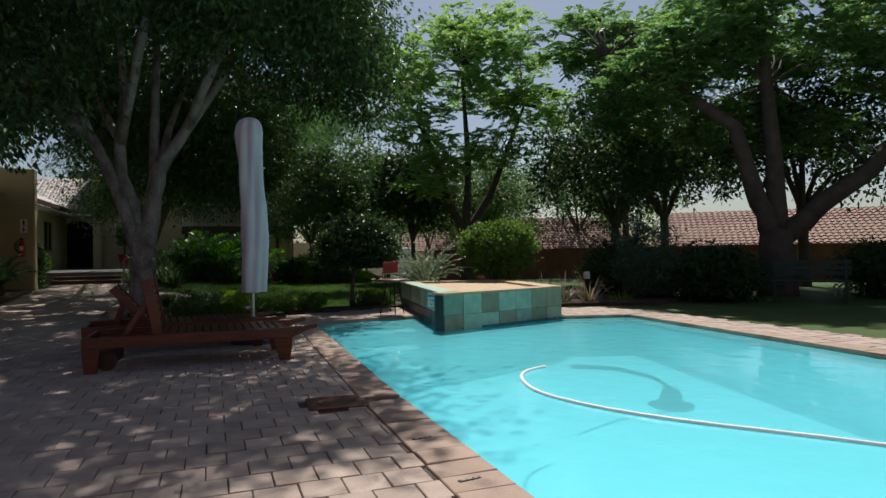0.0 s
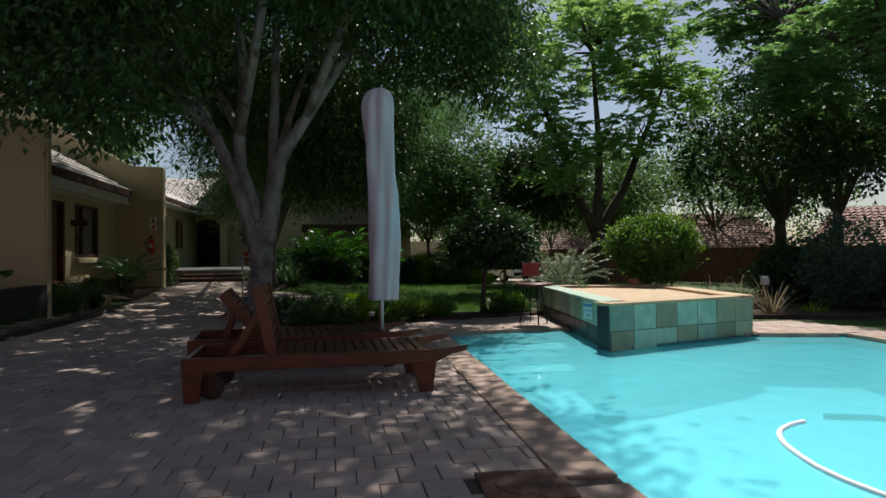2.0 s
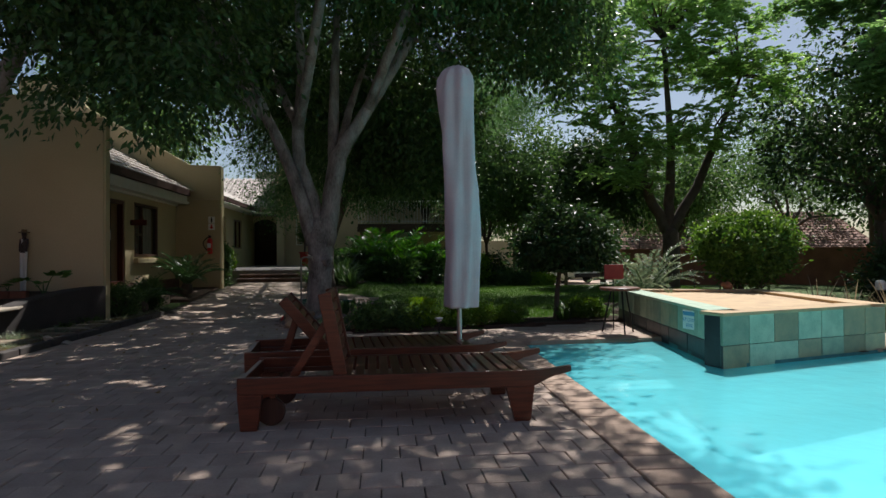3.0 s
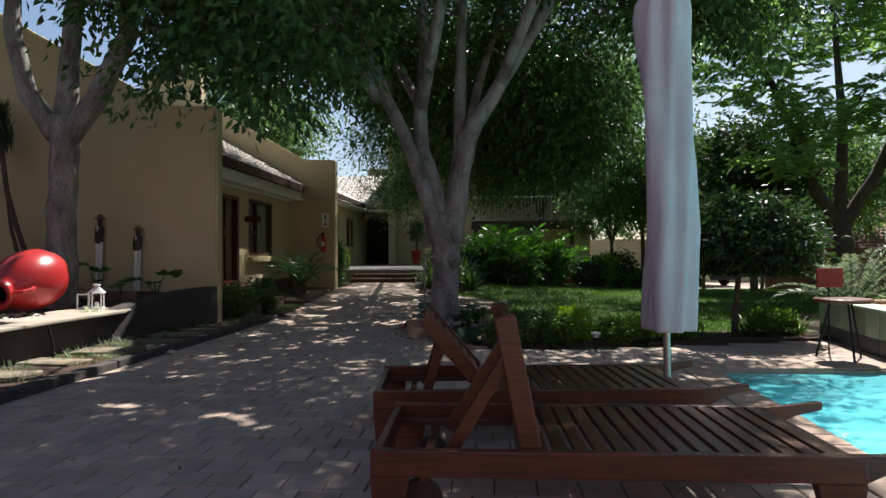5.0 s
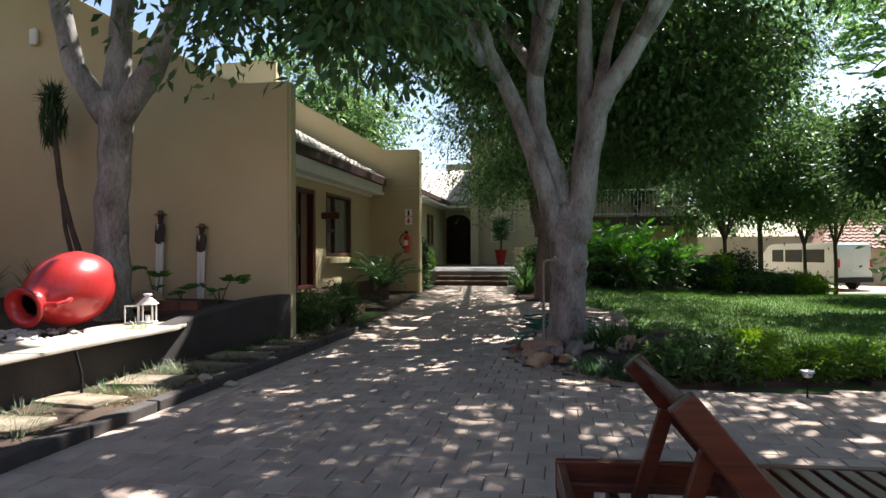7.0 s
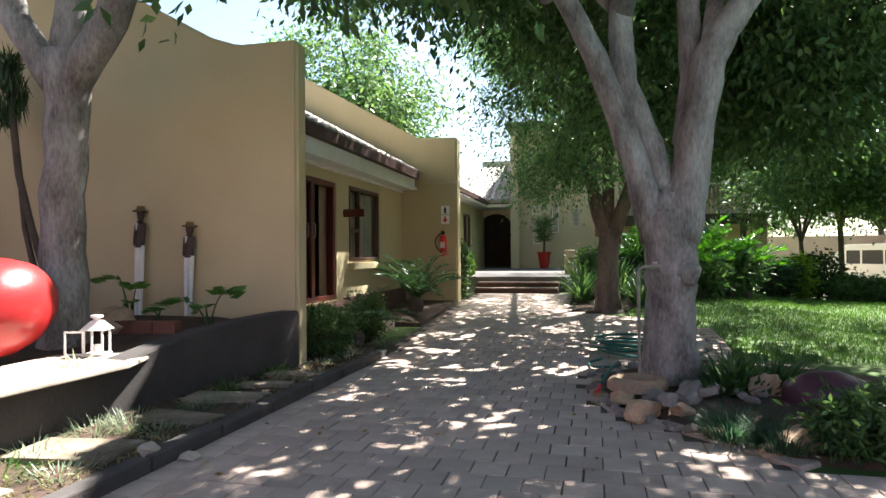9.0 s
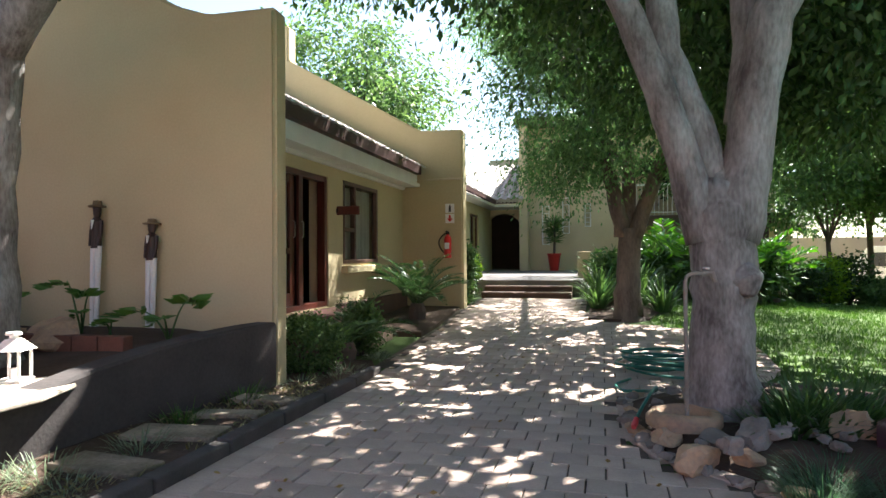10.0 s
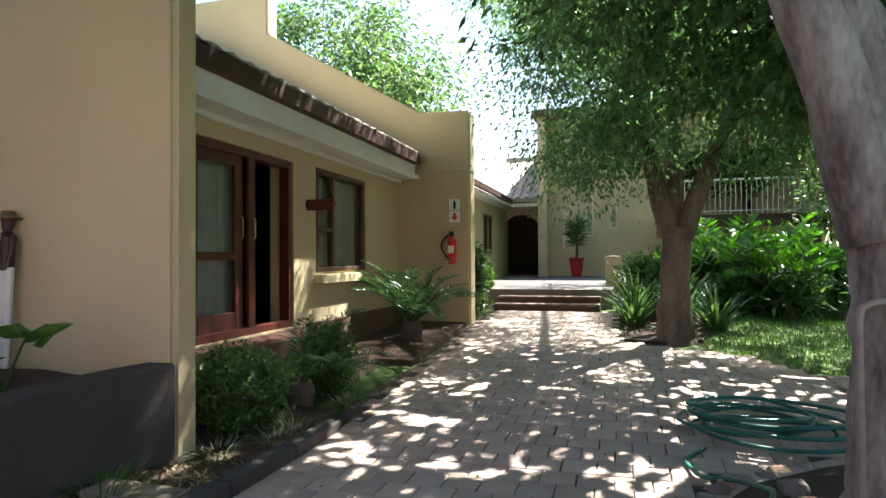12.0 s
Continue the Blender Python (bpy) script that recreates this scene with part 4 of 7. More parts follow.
part("body", lathe([(0.0, 0.0), (0.075, 0.01), (0.085, 0.05), (0.06, 0.1), (0.03, 0.13), (0.0, 0.14)], 14), mat("terracotta", (0.42, 0.17, 0.08), (0.30, 0.12, 0.06), 0.7, 6, 50, 0.2), frog)
part("head", lathe([(0.0, 0.1), (0.045, 0.115), (0.05, 0.15), (0.03, 0.18), (0.0, 0.185)], 12, None, pose(-0.09, 0.02, -0.06)), MATS["terracotta"], frog)
stub = thing("thin_stake", "thin rusty stake standing behind the spa", "stake", (4.5, 15.0, 0.0))
part("rod", tube(bmesh.new(), [(0, 0, -0.05), (0, 0, 0.5), (-0.04, 0, 0.85)], 0.012, 6), BARK_D, stub)

hose = thing("pool_hose", "white corrugated pool cleaner hose floating on the water", "hose", (0, 0, -0.045))
pts = [(2.3, 7.3), (2.06, 7.23), (1.85, 7.05), (1.7, 6.7), (1.62, 6.3), (1.72, 5.86), (1.92, 5.42), (2.22, 4.99), (2.73, 4.4), (3.1, 3.8), (3.5, 3.0)]
fine = []
for i in range(len(pts) - 1):
    for s in range(4):
        fine.append(Vector((*pts[i], 0)).lerp(Vector((*pts[i + 1], 0)), s / 4))
fine = [(fine[max(i - 2, 0)] + fine[max(i - 1, 0)] + p + fine[min(i + 1, len(fine) - 1)] + fine[min(i + 2, len(fine) - 1)]) / 5 for i, p in enumerate(fine)]
smooth(part("tube", tube(bmesh.new(), fine, [0.019 if i % 2 else 0.017 for i in range(len(fine))], 10), mat("white_hose", (0.9, 0.9, 0.9), (0.84, 0.84, 0.84), 0.5, 4, 40, 0.05), hose))
cleaner = thing("pool_cleaner", "dark pool cleaner head lying on the pool floor", "pool cleaner", (4.35, 7.9, -0.775), 20)
part("body", lathe([(0.0, 0.2), (0.1, 0.2), (0.13, 0.12), (0.13, 0.03)], 14), BLACK, cleaner)
part("skirt", lathe([(0.05, 0.035), (0.26, 0.0), (0.27, 0.01), (0.06, 0.06)], 20), RUBBER, cleaner)
part("swivel_hose", tube(bmesh.new(), [(0, 0, 0.2), (-0.2, 0.1, 0.35), (-0.7, 0.35, 0.5), (-1.4, 0.4, 0.6)], 0.025, 8), BLACK, cleaner)

umb = thing("patio_umbrella", "closed patio umbrella in a pale grey canvas cover", "umbrella", (-0.39, 10.16, 0.0))
bm = bmesh.new()
n, rings = 40, []
prof = [(0.0, 2.92), (0.055, 2.91), (0.105, 2.87), (0.138, 2.80), (0.15, 2.7), (0.145, 2.5), (0.14, 2.1), (0.145, 1.75), (0.15, 1.3), (0.155, 0.95), (0.158, 0.67), (0.156, 0.65), (0.13, 0.655), (0.05, 0.9)]
for r0, z in prof:
    ring = []
    for i in range(n):
        a = 2 * math.pi * i / n
        fold = 0.028 * math.sin(3 * a + 1.6 * z) + 0.016 * math.sin(7 * a - 2.5 * z) + 0.009 * math.sin(4 * a + 5.5 * z) + 0.016 * noise.noise(Vector((math.cos(a) * 2, math.sin(a) * 2, z * 2.5)))
        k = min(1, r0 / 0.15)
        ring.append(bm.verts.new(((r0 + fold * k) * math.cos(a) + 0.02 * math.sin(z * 1.3), (r0 + fold * k) * math.sin(a), z)))
    rings.append(ring)
for a, b in zip(rings, rings[1:]):
    for i in range(n):
        bm.faces.new((a[i], a[(i + 1) % n], b[(i + 1) % n], b[i]))
bmesh.ops.remove_doubles(bm, verts=bm.verts, dist=0.0005)
bmesh.ops.recalc_face_normals(bm, faces=bm.faces)
smooth(part("cover", bm, CANVAS, umb))
part("pole", tube(bmesh.new(), [(0, 0, 0.02), (0, 0, 2.7)], 0.024, 12), METAL, umb)
part("base_tube", tube(bmesh.new(), [(0, 0, 0.04), (0, 0, 0.34)], 0.036, 12), METAL, umb)
part("base", lathe([(0.0, 0.10), (0.05, 0.10), (0.2, 0.07), (0.27, 0.04), (0.28, 0.0), (0.0, 0.0)], 24), mat("blue_grey_base", (0.06, 0.08, 0.14), (0.045, 0.06, 0.1), 0.5, 4, 40, 0.1), umb)


def lounger(loc, turn, back, label):
    """A slatted timber sun lounger: feet at +x, backrest raised by back degrees at -x, wheels under the head."""
    t = thing("sun_lounger", label, "sun lounger", loc, turn, "sun loungers by the pool")
    L, W = 1.98, 0.84
    for y in (0.0, W - 0.045):
        part("side_rail", bx((0, y, 0.235), (L, y + 0.045, 0.345), 0.006), TEAK, t)
        bm = prism([(L - 0.01, 0.345), (L + 0.06, 0.345), (L + 0.26, 0.37), (L + 0.26, 0.33), (L + 0.13, 0.30), (L - 0.01, 0.235)], y + 0.001, y + 0.044, 0.004)
        bmesh.ops.transform(bm, matrix=Matrix(((1, 0, 0, 0), (0, 0, 1, 0), (0, 1, 0, 0), (0, 0, 0, 1))), verts=bm.verts)
        bmesh.ops.recalc_face_normals(bm, faces=bm.faces)
        part("handle", bm, TEAK, t)
        for x, w0 in ((0.0, 0.16), (L - 0.2, 0.2)):
            yy = y - 0.005 if y < 0.1 else y + 0.003
            bm = prism([(x, 0.237), (x + w0, 0.237), (x + w0 - 0.03, 0.0), (x + (0.02 if x < 0.5 else 0.06), 0.0)], yy + 0.004, yy + 0.054, 0.005)
            bmesh.ops.transform(bm, matrix=Matrix(((1, 0, 0, 0), (0, 0, 1, 0), (0, 1, 0, 0), (0, 0, 0, 1))), verts=bm.verts)
            bmesh.ops.recalc_face_normals(bm, faces=bm.faces)
            part("leg", bm, TEAK, t)
    part("head_rail", bx((0.003, 0.045, 0.24), (0.04, W - 0.045, 0.335), 0.005), TEAK_Y, t)
    part("foot_rail", bx((L - 0.05, 0.045, 0.24), (L - 0.01, W - 0.045, 0.325), 0.005), TEAK_Y, t)
    part("cross_rail", bx((0.62, 0.045, 0.24), (0.66, W - 0.045, 0.30), 0.005), TEAK_Y, t)
    part("axle_rail", bx((0.2, 0.045, 0.2), (0.24, W - 0.045, 0.245), 0.004), TEAK_Y, t)
    for y in (0.1, W - 0.14):
        part("ledger", bx((0.05, y, 0.255), (0.62, y + 0.03, 0.285), 0.003), TEAK, t)
        part("wheel", lathe([(0.0, 0.0), (0.085, 0.0), (0.095, 0.008), (0.095, 0.03), (0.085, 0.038), (0.0, 0.038)], 24, None, Matrix.Translation((0.2, y, 0.1)) @ pose(0, 0, 0, -90, 0, 0)), DARKWOOD, t)
    for i in range(15):
        x = 0.675 + i * 0.0835
        part("slat", bx((x, 0.048, 0.318), (x + 0.062, W - 0.048, 0.342), 0.004), TEAK_Y, t)
    m = Matrix.Translation((0.655, 0, 0.335)) @ pose(0, 0, 0, 0, back, 0)
    for y in (0.055, W - 0.1):
        part("back_rail", bx((-0.56, y, -0.035), (0.0, y + 0.045, 0.055), 0.006, m), TEAK, t)
    for i in range(6):
        x = -0.075 - i * 0.09
        part("back_slat", bx((x - 0.035, 0.101, 0.012), (x + 0.033, W - 0.101, 0.036), 0.004, m), TEAK_Y, t)
    end = m @ Vector((-0.36, 0, -0.02))
    for y in (0.16, W - 0.19):
        foot = Vector((0.30, 0, 0.25))
        part("prop", bx((0, -0.014, -0.028), ((foot - end).length, 0.014, 0.028), 0.004, Matrix.Translation((end.x, y, end.z)) @ pose(0, 0, 0, 0, math.degrees(math.atan2(end.z - foot.z, foot.x - end.x)), 0)), TEAK, t)
    return t


lounger((-2.05, 8.54, 0.0), 1.0, 79, "oiled red-brown slatted timber sun lounger with its backrest nearly upright")
lounger((-2.24, 9.62, 0.0), 5.0, 50, "oiled red-brown slatted timber sun lounger with its backrest half raised")

cover = thing("manhole_cover", "rusty brown inspection cover set in the paving", "manhole cover", (0.0, 6.46, 0.002), -4)
part("frame", bx((-0.22, -0.19, -0.02), (0.22, 0.19, 0.006), 0.003), mat("rust_cast_iron", (0.16, 0.07, 0.045), (0.09, 0.045, 0.03), 0.7, 8, 60, 0.4), cover)
part("lid", lathe([(0.0, 0.012), (0.14, 0.012), (0.15, 0.006)], 28), MATS["rust_cast_iron"], cover)
for x, y in ((0.30, 5.35), (0.30, 4.62)):
    v = thing("deck_vent", "small black slotted vent in the coping", "vent", (x, y, 0.003), 8)
    part("plate", bx((-0.06, -0.012, -0.01), (0.06, 0.012, 0.004)), BLACK, v)
    for k in range(3):
        part("slot", bx((-0.045 + k * 0.035, -0.006, 0.0042), (-0.02 + k * 0.035, 0.006, 0.006)), SLAB, v)

side_table = thing("side_table", "round weathered wooden side table on thin legs by the spa", "table", (2.3, 13.0, 0.0))
part("tabletop", lathe([(0.0, 0.615), (0.27, 0.615), (0.285, 0.63), (0.285, 0.65), (0.27, 0.66), (0.0, 0.66)], 28), TEAK, side_table)
for k in range(3):
    a = k * 2.094 + 0.4
    part("leg", tube(bmesh.new(), [(0.26 * math.cos(a), 0.26 * math.sin(a), 0.0), (0.12 * math.cos(a), 0.12 * math.sin(a), 0.62)], 0.012, 6), BLACK, side_table)
board = thing("red_board", "small dark red board on a thin post beside the spa", "sign board", (2.35, 13.35, 0.0), 10)
part("panel", bx((-0.16, -0.012, 0.76), (0.16, 0.012, 0.98), 0.006), mat("faded_red_paint", (0.30, 0.045, 0.04), (0.22, 0.035, 0.03), 0.6, 4, 40, 0.1), board)
part("post", tube(bmesh.new(), [(0, 0.02, -0.03), (0, 0.02, 0.95)], 0.01, 6), BLACK, board)

# ---- things: raised bed and strip ----
jar = thing("clay_jar", "large red glazed clay jar lying on its side", "jar", (-7.29, 13.36, 0.85), 0)
prof = [(0.84 * q, 0.84 * z) for q, z in [(0.0, -0.60), (0.16, -0.595), (0.20, -0.56), (0.34, -0.40), (0.43, -0.2), (0.455, 0.02), (0.42, 0.24), (0.33, 0.42), (0.23, 0.53), (0.185, 0.58), (0.18, 0.66), (0.225, 0.72), (0.235, 0.75), (0.215, 0.76), (0.15, 0.72), (0.14, 0.6), (0.2, 0.5), (0.3, 0.38)]]
jm = pose(0, 0, 0, 104, 0, 2)
smooth(part("body", lathe(prof, 40, None, jm), RED_GLAZE, jar))
# near-black plug in the neck, painted darkness of the hollow jar
part("inside", lathe([(0.0, 0.36), (0.16, 0.36), (0.116, 0.51)], 24, None, jm), BLACK, jar)
for s in (-1, 1):
    part("handle", tube(bmesh.new(), [jm @ Vector(p) for p in ((s * 0.16, 0, 0.53), (s * 0.26, 0, 0.51), (s * 0.30, 0, 0.42), (s * 0.26, 0, 0.32))], 0.024, 8), RED_GLAZE, jar)

lantern = thing("lantern", "white metal garden lantern with its small door open", "lantern", (-6.70, 13.76, 0.456), 20)
lantern.matrix_world = lantern.matrix_world @ Matrix.Scale(0.86, 4)
for x in (-0.08, 0.08):
    for y in (-0.08, 0.08):
        part("post", bx((x - 0.009, y - 0.009, 0.0), (x + 0.009, y + 0.009, 0.235), 0.002), WHITE, lantern)
part("base", bx((-0.1, -0.1, 0.0), (0.1, 0.1, 0.02), 0.004), WHITE, lantern)
bm = bmesh.new()
vs = [bm.verts.new(p) for p in ((-0.11, -0.11, 0.235), (0.11, -0.11, 0.235), (0.11, 0.11, 0.235), (-0.11, 0.11, 0.235), (-0.04, -0.04, 0.32), (0.04, -0.04, 0.32), (0.04, 0.04, 0.32), (-0.04, 0.04, 0.32))]
for f in ((0, 1, 2, 3), (4, 5, 6, 7), (0, 1, 5, 4), (1, 2, 6, 5), (2, 3, 7, 6), (3, 0, 4, 7)):
    bm.faces.new([vs[i] for i in f])
bmesh.ops.recalc_face_normals(bm, faces=bm.faces)
part("roof", bm, WHITE, lantern)
part("chimney", lathe([(0.03, 0.32), (0.03, 0.345), (0.055, 0.35), (0.05, 0.37), (0.0, 0.375)], 12), WHITE, lantern)
dm = pose(-0.08, -0.08, 0, 0, 0, 185)
for lo, hi in (((0, -0.008, 0.01), (0.016, 0.008, 0.23)), ((0.15, -0.008, 0.01), (0.166, 0.008, 0.23)), ((0.016, -0.008, 0.214), (0.15, 0.008, 0.23)), ((0.016, -0.008, 0.01), (0.15, 0.008, 0.026))):
    part("door_bar", bx(lo, hi, 0.002, dm), WHITE, lantern)
part("candle", lathe([(0.0, 0.02), (0.03, 0.02), (0.03, 0.1), (0.0, 0.1)], 12), WHITE, lantern)


def figure(x, z, h, label):
    """A slim carved wooden statue leaning on the wall, one plain mesh with its own painted zones."""
    bm = bmesh.new()
    tags = []

    def zone(k):
        tags.extend([k] * (len(bm.faces) - len(tags)))
    for s in (-1, 1):
        tube(bm, [(s * 0.025, 0, 0.0), (s * 0.03, 0, h * 0.3), (s * 0.03, 0, h * 0.63)], [0.022, 0.026, 0.032], 8)
    zone(1)
    tube(bm, [(0, 0, h * 0.61), (0, 0, h * 0.7), (0, 0, h * 0.82), (0, 0, h * 0.86)], [0.052, 0.048, 0.058, 0.026], 12)
    for s in (-1, 1):
        tube(bm, [(s * 0.05, 0, h * 0.83), (s * 0.058, -0.01, h * 0.72), (s * 0.045, -0.03, h * 0.63)], [0.022, 0.02, 0.018], 8)
    zone(0)
    tube(bm, [(0, -0.055, h * 0.83), (0, -0.066, h * 0.76)], [0.018, 0.004], 5)
    zone(1)
    tube(bm, [(0, 0, h * 0.85), (0, 0, h * 0.88), (0, 0, h * 0.93), (0, 0, h * 0.965)], [0.025, 0.035, 0.042, 0.03], 10)
    zone(0)
    lathe([(0.0, h * 0.99), (0.04, h * 0.985), (0.045, h * 0.955), (0.085, h * 0.945), (0.085, h * 0.935), (0.0, h * 0.935)], 16, bm)
    zone(2)
    o = obj("statue", bm, DARKWOOD)
    o.data.materials.append(WHITE)
    o.data.materials.append(mat("straw_hat", (0.20, 0.13, 0.06), (0.13, 0.09, 0.05), 0.8, 10, 60, 0.2))
    o.data.polygons.foreach_set("material_index", tags)
    o.matrix_world = pose(x, 15.68, z, -2, 0, 0)
    return tagged(o, label, "statue", "carved statues")


figure(-7.95, 0.57, 1.28, "tall carved wooden statue with black jacket and white trousers")
figure(-7.29, 0.57, 1.08, "shorter carved wooden statue with black jacket and white trousers")
trough = thing("planter_edging", "low reddish brick edging of the planting bed", "planter", (-7.95, 14.66, 0.46), 2)
for i in range(5):
    part("brick", bx((i * 0.25, 0, -0.05), (i * 0.25 + 0.24, 0.11, 0.16), 0.008), mat("dark_red_brick", (0.17, 0.075, 0.05), (0.11, 0.05, 0.035), 0.8, 6, 50, 0.3, vary=0.2), trough)
rock("boulder", "ochre sandstone boulder in the raised bed", (-7.72, 15.0, 0.47), (0.45, 0.25, 0.17), STONE, seed=3)
rock("boulder", "small ochre sandstone rock in the raised bed", (-8.3, 15.0, 0.46), (0.25, 0.2, 0.14), STONE, seed=5)
pb = thing("pebbles", "scatter of white pebbles around the clay jar", "pebbles")
pb["kind"] = "stuff"
bm = bmesh.new()
for i in range(140):
    a, r = rng.uniform(0, 6.28), rng.uniform(0.2, 0.85)
    x, y, s = -7.2 + r * math.cos(a), 12.95 + 0.7 * r * math.sin(a), rng.uniform(0.015, 0.04)
    bmesh.ops.create_icosphere(bm, subdivisions=1, radius=1, matrix=Matrix.Translation((x, y, 0.385 + s)) @ Matrix.Diagonal((s * 1.4, s, s * 0.8, 1)))
part("pebble_scatter", bm, PEBBLE, pb)
for i, (x, y, l, w_, r) in enumerate(((-6.0, 11.3, 0.6, 0.36, 4), (-5.98, 12.0, 0.62, 0.34, -6), (-5.9, 12.75, 0.66, 0.4, 8), (-5.78, 13.55, 0.62, 0.26, -5), (-5.82, 14.2, 0.66, 0.3, 6), (-5.76, 14.72, 0.5, 0.16, 10), (-5.74, 15.2, 0.56, 0.22, -4), (-6.0, 10.5, 0.6, 0.36, 3))):
    o = obj("stepping_slab", bx((-l / 2, -w_ / 2, -0.05), (l / 2, w_ / 2, 0.05), 0.012), SLAB_OLD)
    o.matrix_world = pose(x, y, 0.03, 0, 0, r)
    tagged(o, "rough weathered concrete stepping slab in the dry strip", "slab", "stepping slabs")
rock("broken_brick", "broken pale brick lying on the kerb", (-5.38, 12.75, 0.08), (0.07, 0.055, 0.04), SLAB, "brick", "", 2)
rock("broken_brick", "broken pale brick lying by the kerb", (-5.22, 12.9, 0.0), (0.06, 0.05, 0.035), SLAB, "brick", "", 4)
for i, (x, y, L) in enumerate(((-6.12, 13.15, 0.17), (-6.0, 13.35, 0.15), (-6.18, 12.7, 0.15), (-6.0, 12.35, 0.12), (-5.85, 13.9, 0.14), (-6.1, 11.6, 0.14), (-5.7, 13.2, 0.1), (-6.0, 14.5, 0.16), (-5.95, 15.2, 0.2), (-5.65, 12.4, 0.1), (-5.75, 11.2, 0.13), (-6.15, 10.9, 0.15))):
    blades("grass_tuft", "pale grassy tuft among the stepping slabs", (x, y, 0.05), 120, L, 0.008, L_GRASS if i in (3, 7, 8) else L_GREY, 0.17, 0.8, group="grass tufts")
n = 2600
gx_, gy_ = rng.uniform(-6.28, -5.45, n), rng.uniform(9.4, 15.9, n)
cover_ = np.array([noise.noise(Vector((x * 2.2, y * 2.2, 5.5))) > -0.05 for x, y in zip(gx_, gy_)])
gx_, gy_ = gx_[cover_], gy_[cover_]
creeper = thing("creeping_groundcover", "thin dry creeping groundcover over the soil strip", "groundcover")
creeper["kind"] = "stuff"
g = rng.normal(0, 0.8, (len(gx_), 3))
g[:, 2] = np.abs(g[:, 2]) * 0.6 + 0.15
leaves_mesh("sprigs", np.stack([gx_, gy_, np.full(len(gx_), 0.066)], 1), g, 0.06, 0.014, L_SPRIG, creeper, fold=0.1)
blades("white_tuft", "pale variegated tuft beside the lantern", (-6.5, 13.35, 0.45), 60, 0.12, 0.014, leaf_mat("leaf_variegated", (0.3, 0.36, 0.2), (0.6, 0.6, 0.45), 0.3), 0.08, 0.8, group="grass tufts")
spike = thing("garden_spike", "thin dark garden stake in the strip", "stake", (-6.1, 12.15, 0.03))
part("rod", tube(bmesh.new(), [(0, 0, 0), (-0.02, 0.02, 0.2), (-0.08, 0.02, 0.4)], 0.012, 6), BLACK, spike)

# ---- things: porch ----
ext = thing("fire_extinguisher", "red fire extinguisher with black hose hung on the pier wall", "fire extinguisher", (-5.86, 21.90, 1.22))
part("cylinder", lathe([(0.0, 0.0), (0.06, 0.0), (0.07, 0.02), (0.07, 0.36), (0.055, 0.41), (0.025, 0.43), (0.025, 0.46), (0.0, 0.46)], 20), SIGN_R, ext)
part("valve", bx((-0.03, -0.03, 0.45), (0.03, 0.03, 0.50), 0.006), BLACK, ext)
part("lever", bx((-0.015, -0.12, 0.49), (0.015, 0.02, 0.515), 0.004), BLACK, ext)
part("hose", tube(bmesh.new(), bend((-0.03, -0.02, 0.47), (-0.06, -0.05, 0.1), (-0.12, 0, 0.02), 8), 0.013, 8), RUBBER, ext)
part("label_plate", bx((-0.045, -0.074, 0.17), (0.045, -0.066, 0.29)), SIGN_W, ext)
part("bracket", bx((-0.03, 0.06, 0.2), (0.03, 0.09, 0.3)), BLACK, ext)
for z, kind in ((2.17, 0), (1.975, 1)):
    s = thing("safety_sign", "square white sign with a red extinguisher symbol" if kind == 0 else "square white sign with a red down arrow", "sign", (-5.835, 21.985, z), 0, "safety signs")
    part("plate", bx((-0.088, -0.008, -0.088), (0.088, 0.0, 0.088), 0.003), SIGN_W, s)
    if kind == 0:
        bm = bx((-0.022, -0.011, -0.07), (0.022, -0.0085, 0.035), 0)
        box(bm, (-0.012, -0.011, 0.035), (0.012, -0.0085, 0.068))
        part("symbol", bm, BLACK, s)
    else:
        bm = prism([(-0.02, 0.065), (0.02, 0.065), (0.02, 0.0), (0.06, 0.0), (0.0, -0.065), (-0.06, 0.0), (-0.02, 0.0)], 0.0085, 0.011)
        bmesh.ops.transform(bm, matrix=Matrix(((1, 0, 0, 0), (0, 0, -1, 0), (0, 1, 0, 0), (0, 0, 0, 1))), verts=bm.verts)
        bmesh.ops.recalc_face_normals(bm, faces=bm.faces)
        part("arrow", bm, SIGN_R, s)
plaque = thing("room_plaque", "carved dark wooden plaque projecting from the wall beside the window", "plaque", (-6.79, 18.93, 1.93))
part("board", bx((0.0, -0.02, -0.065), (0.36, 0.015, 0.065), 0.012), MAHOG, plaque)
part("bracket", bx((-0.0, -0.03, -0.03), (0.03, 0.03, 0.03), 0.005), BLACK, plaque)
spot = thing("downlight", "small round downlight in the white soffit", "downlight", (-6.56, 17.9, 2.598))
part("ring", lathe([(0.03, 0.002), (0.045, -0.004), (0.05, 0.0)], 20), WHITE, spot)
walllamp = thing("wall_lamp", "white bulkhead lamp high on the gable wall", "wall lamp", (-10.1, 15.72, 4.5))
part("body", bx((-0.07, -0.02, -0.13), (0.07, 0.055, 0.13), 0.03), WHITE, walllamp)
pot = thing("potted_palm", "young palm in a glossy red pot on the landing", "potted plant", (-4.75, 33.6, 0.70))
part("pot", lathe([(0.0, 0.02), (0.16, 0.0), (0.2, 0.3), (0.24, 0.58), (0.27, 0.6), (0.27, 0.64), (0.23, 0.64), (0.2, 0.56), (0.0, 0.56)], 20), RED_POT, pot)
part("stem", tube(bmesh.new(), [(0, 0, 0.55), (0.03, 0, 1.2), (0.0, 0.02, 1.7)], [0.05, 0.04, 0.03], 8), BARK_D, pot)
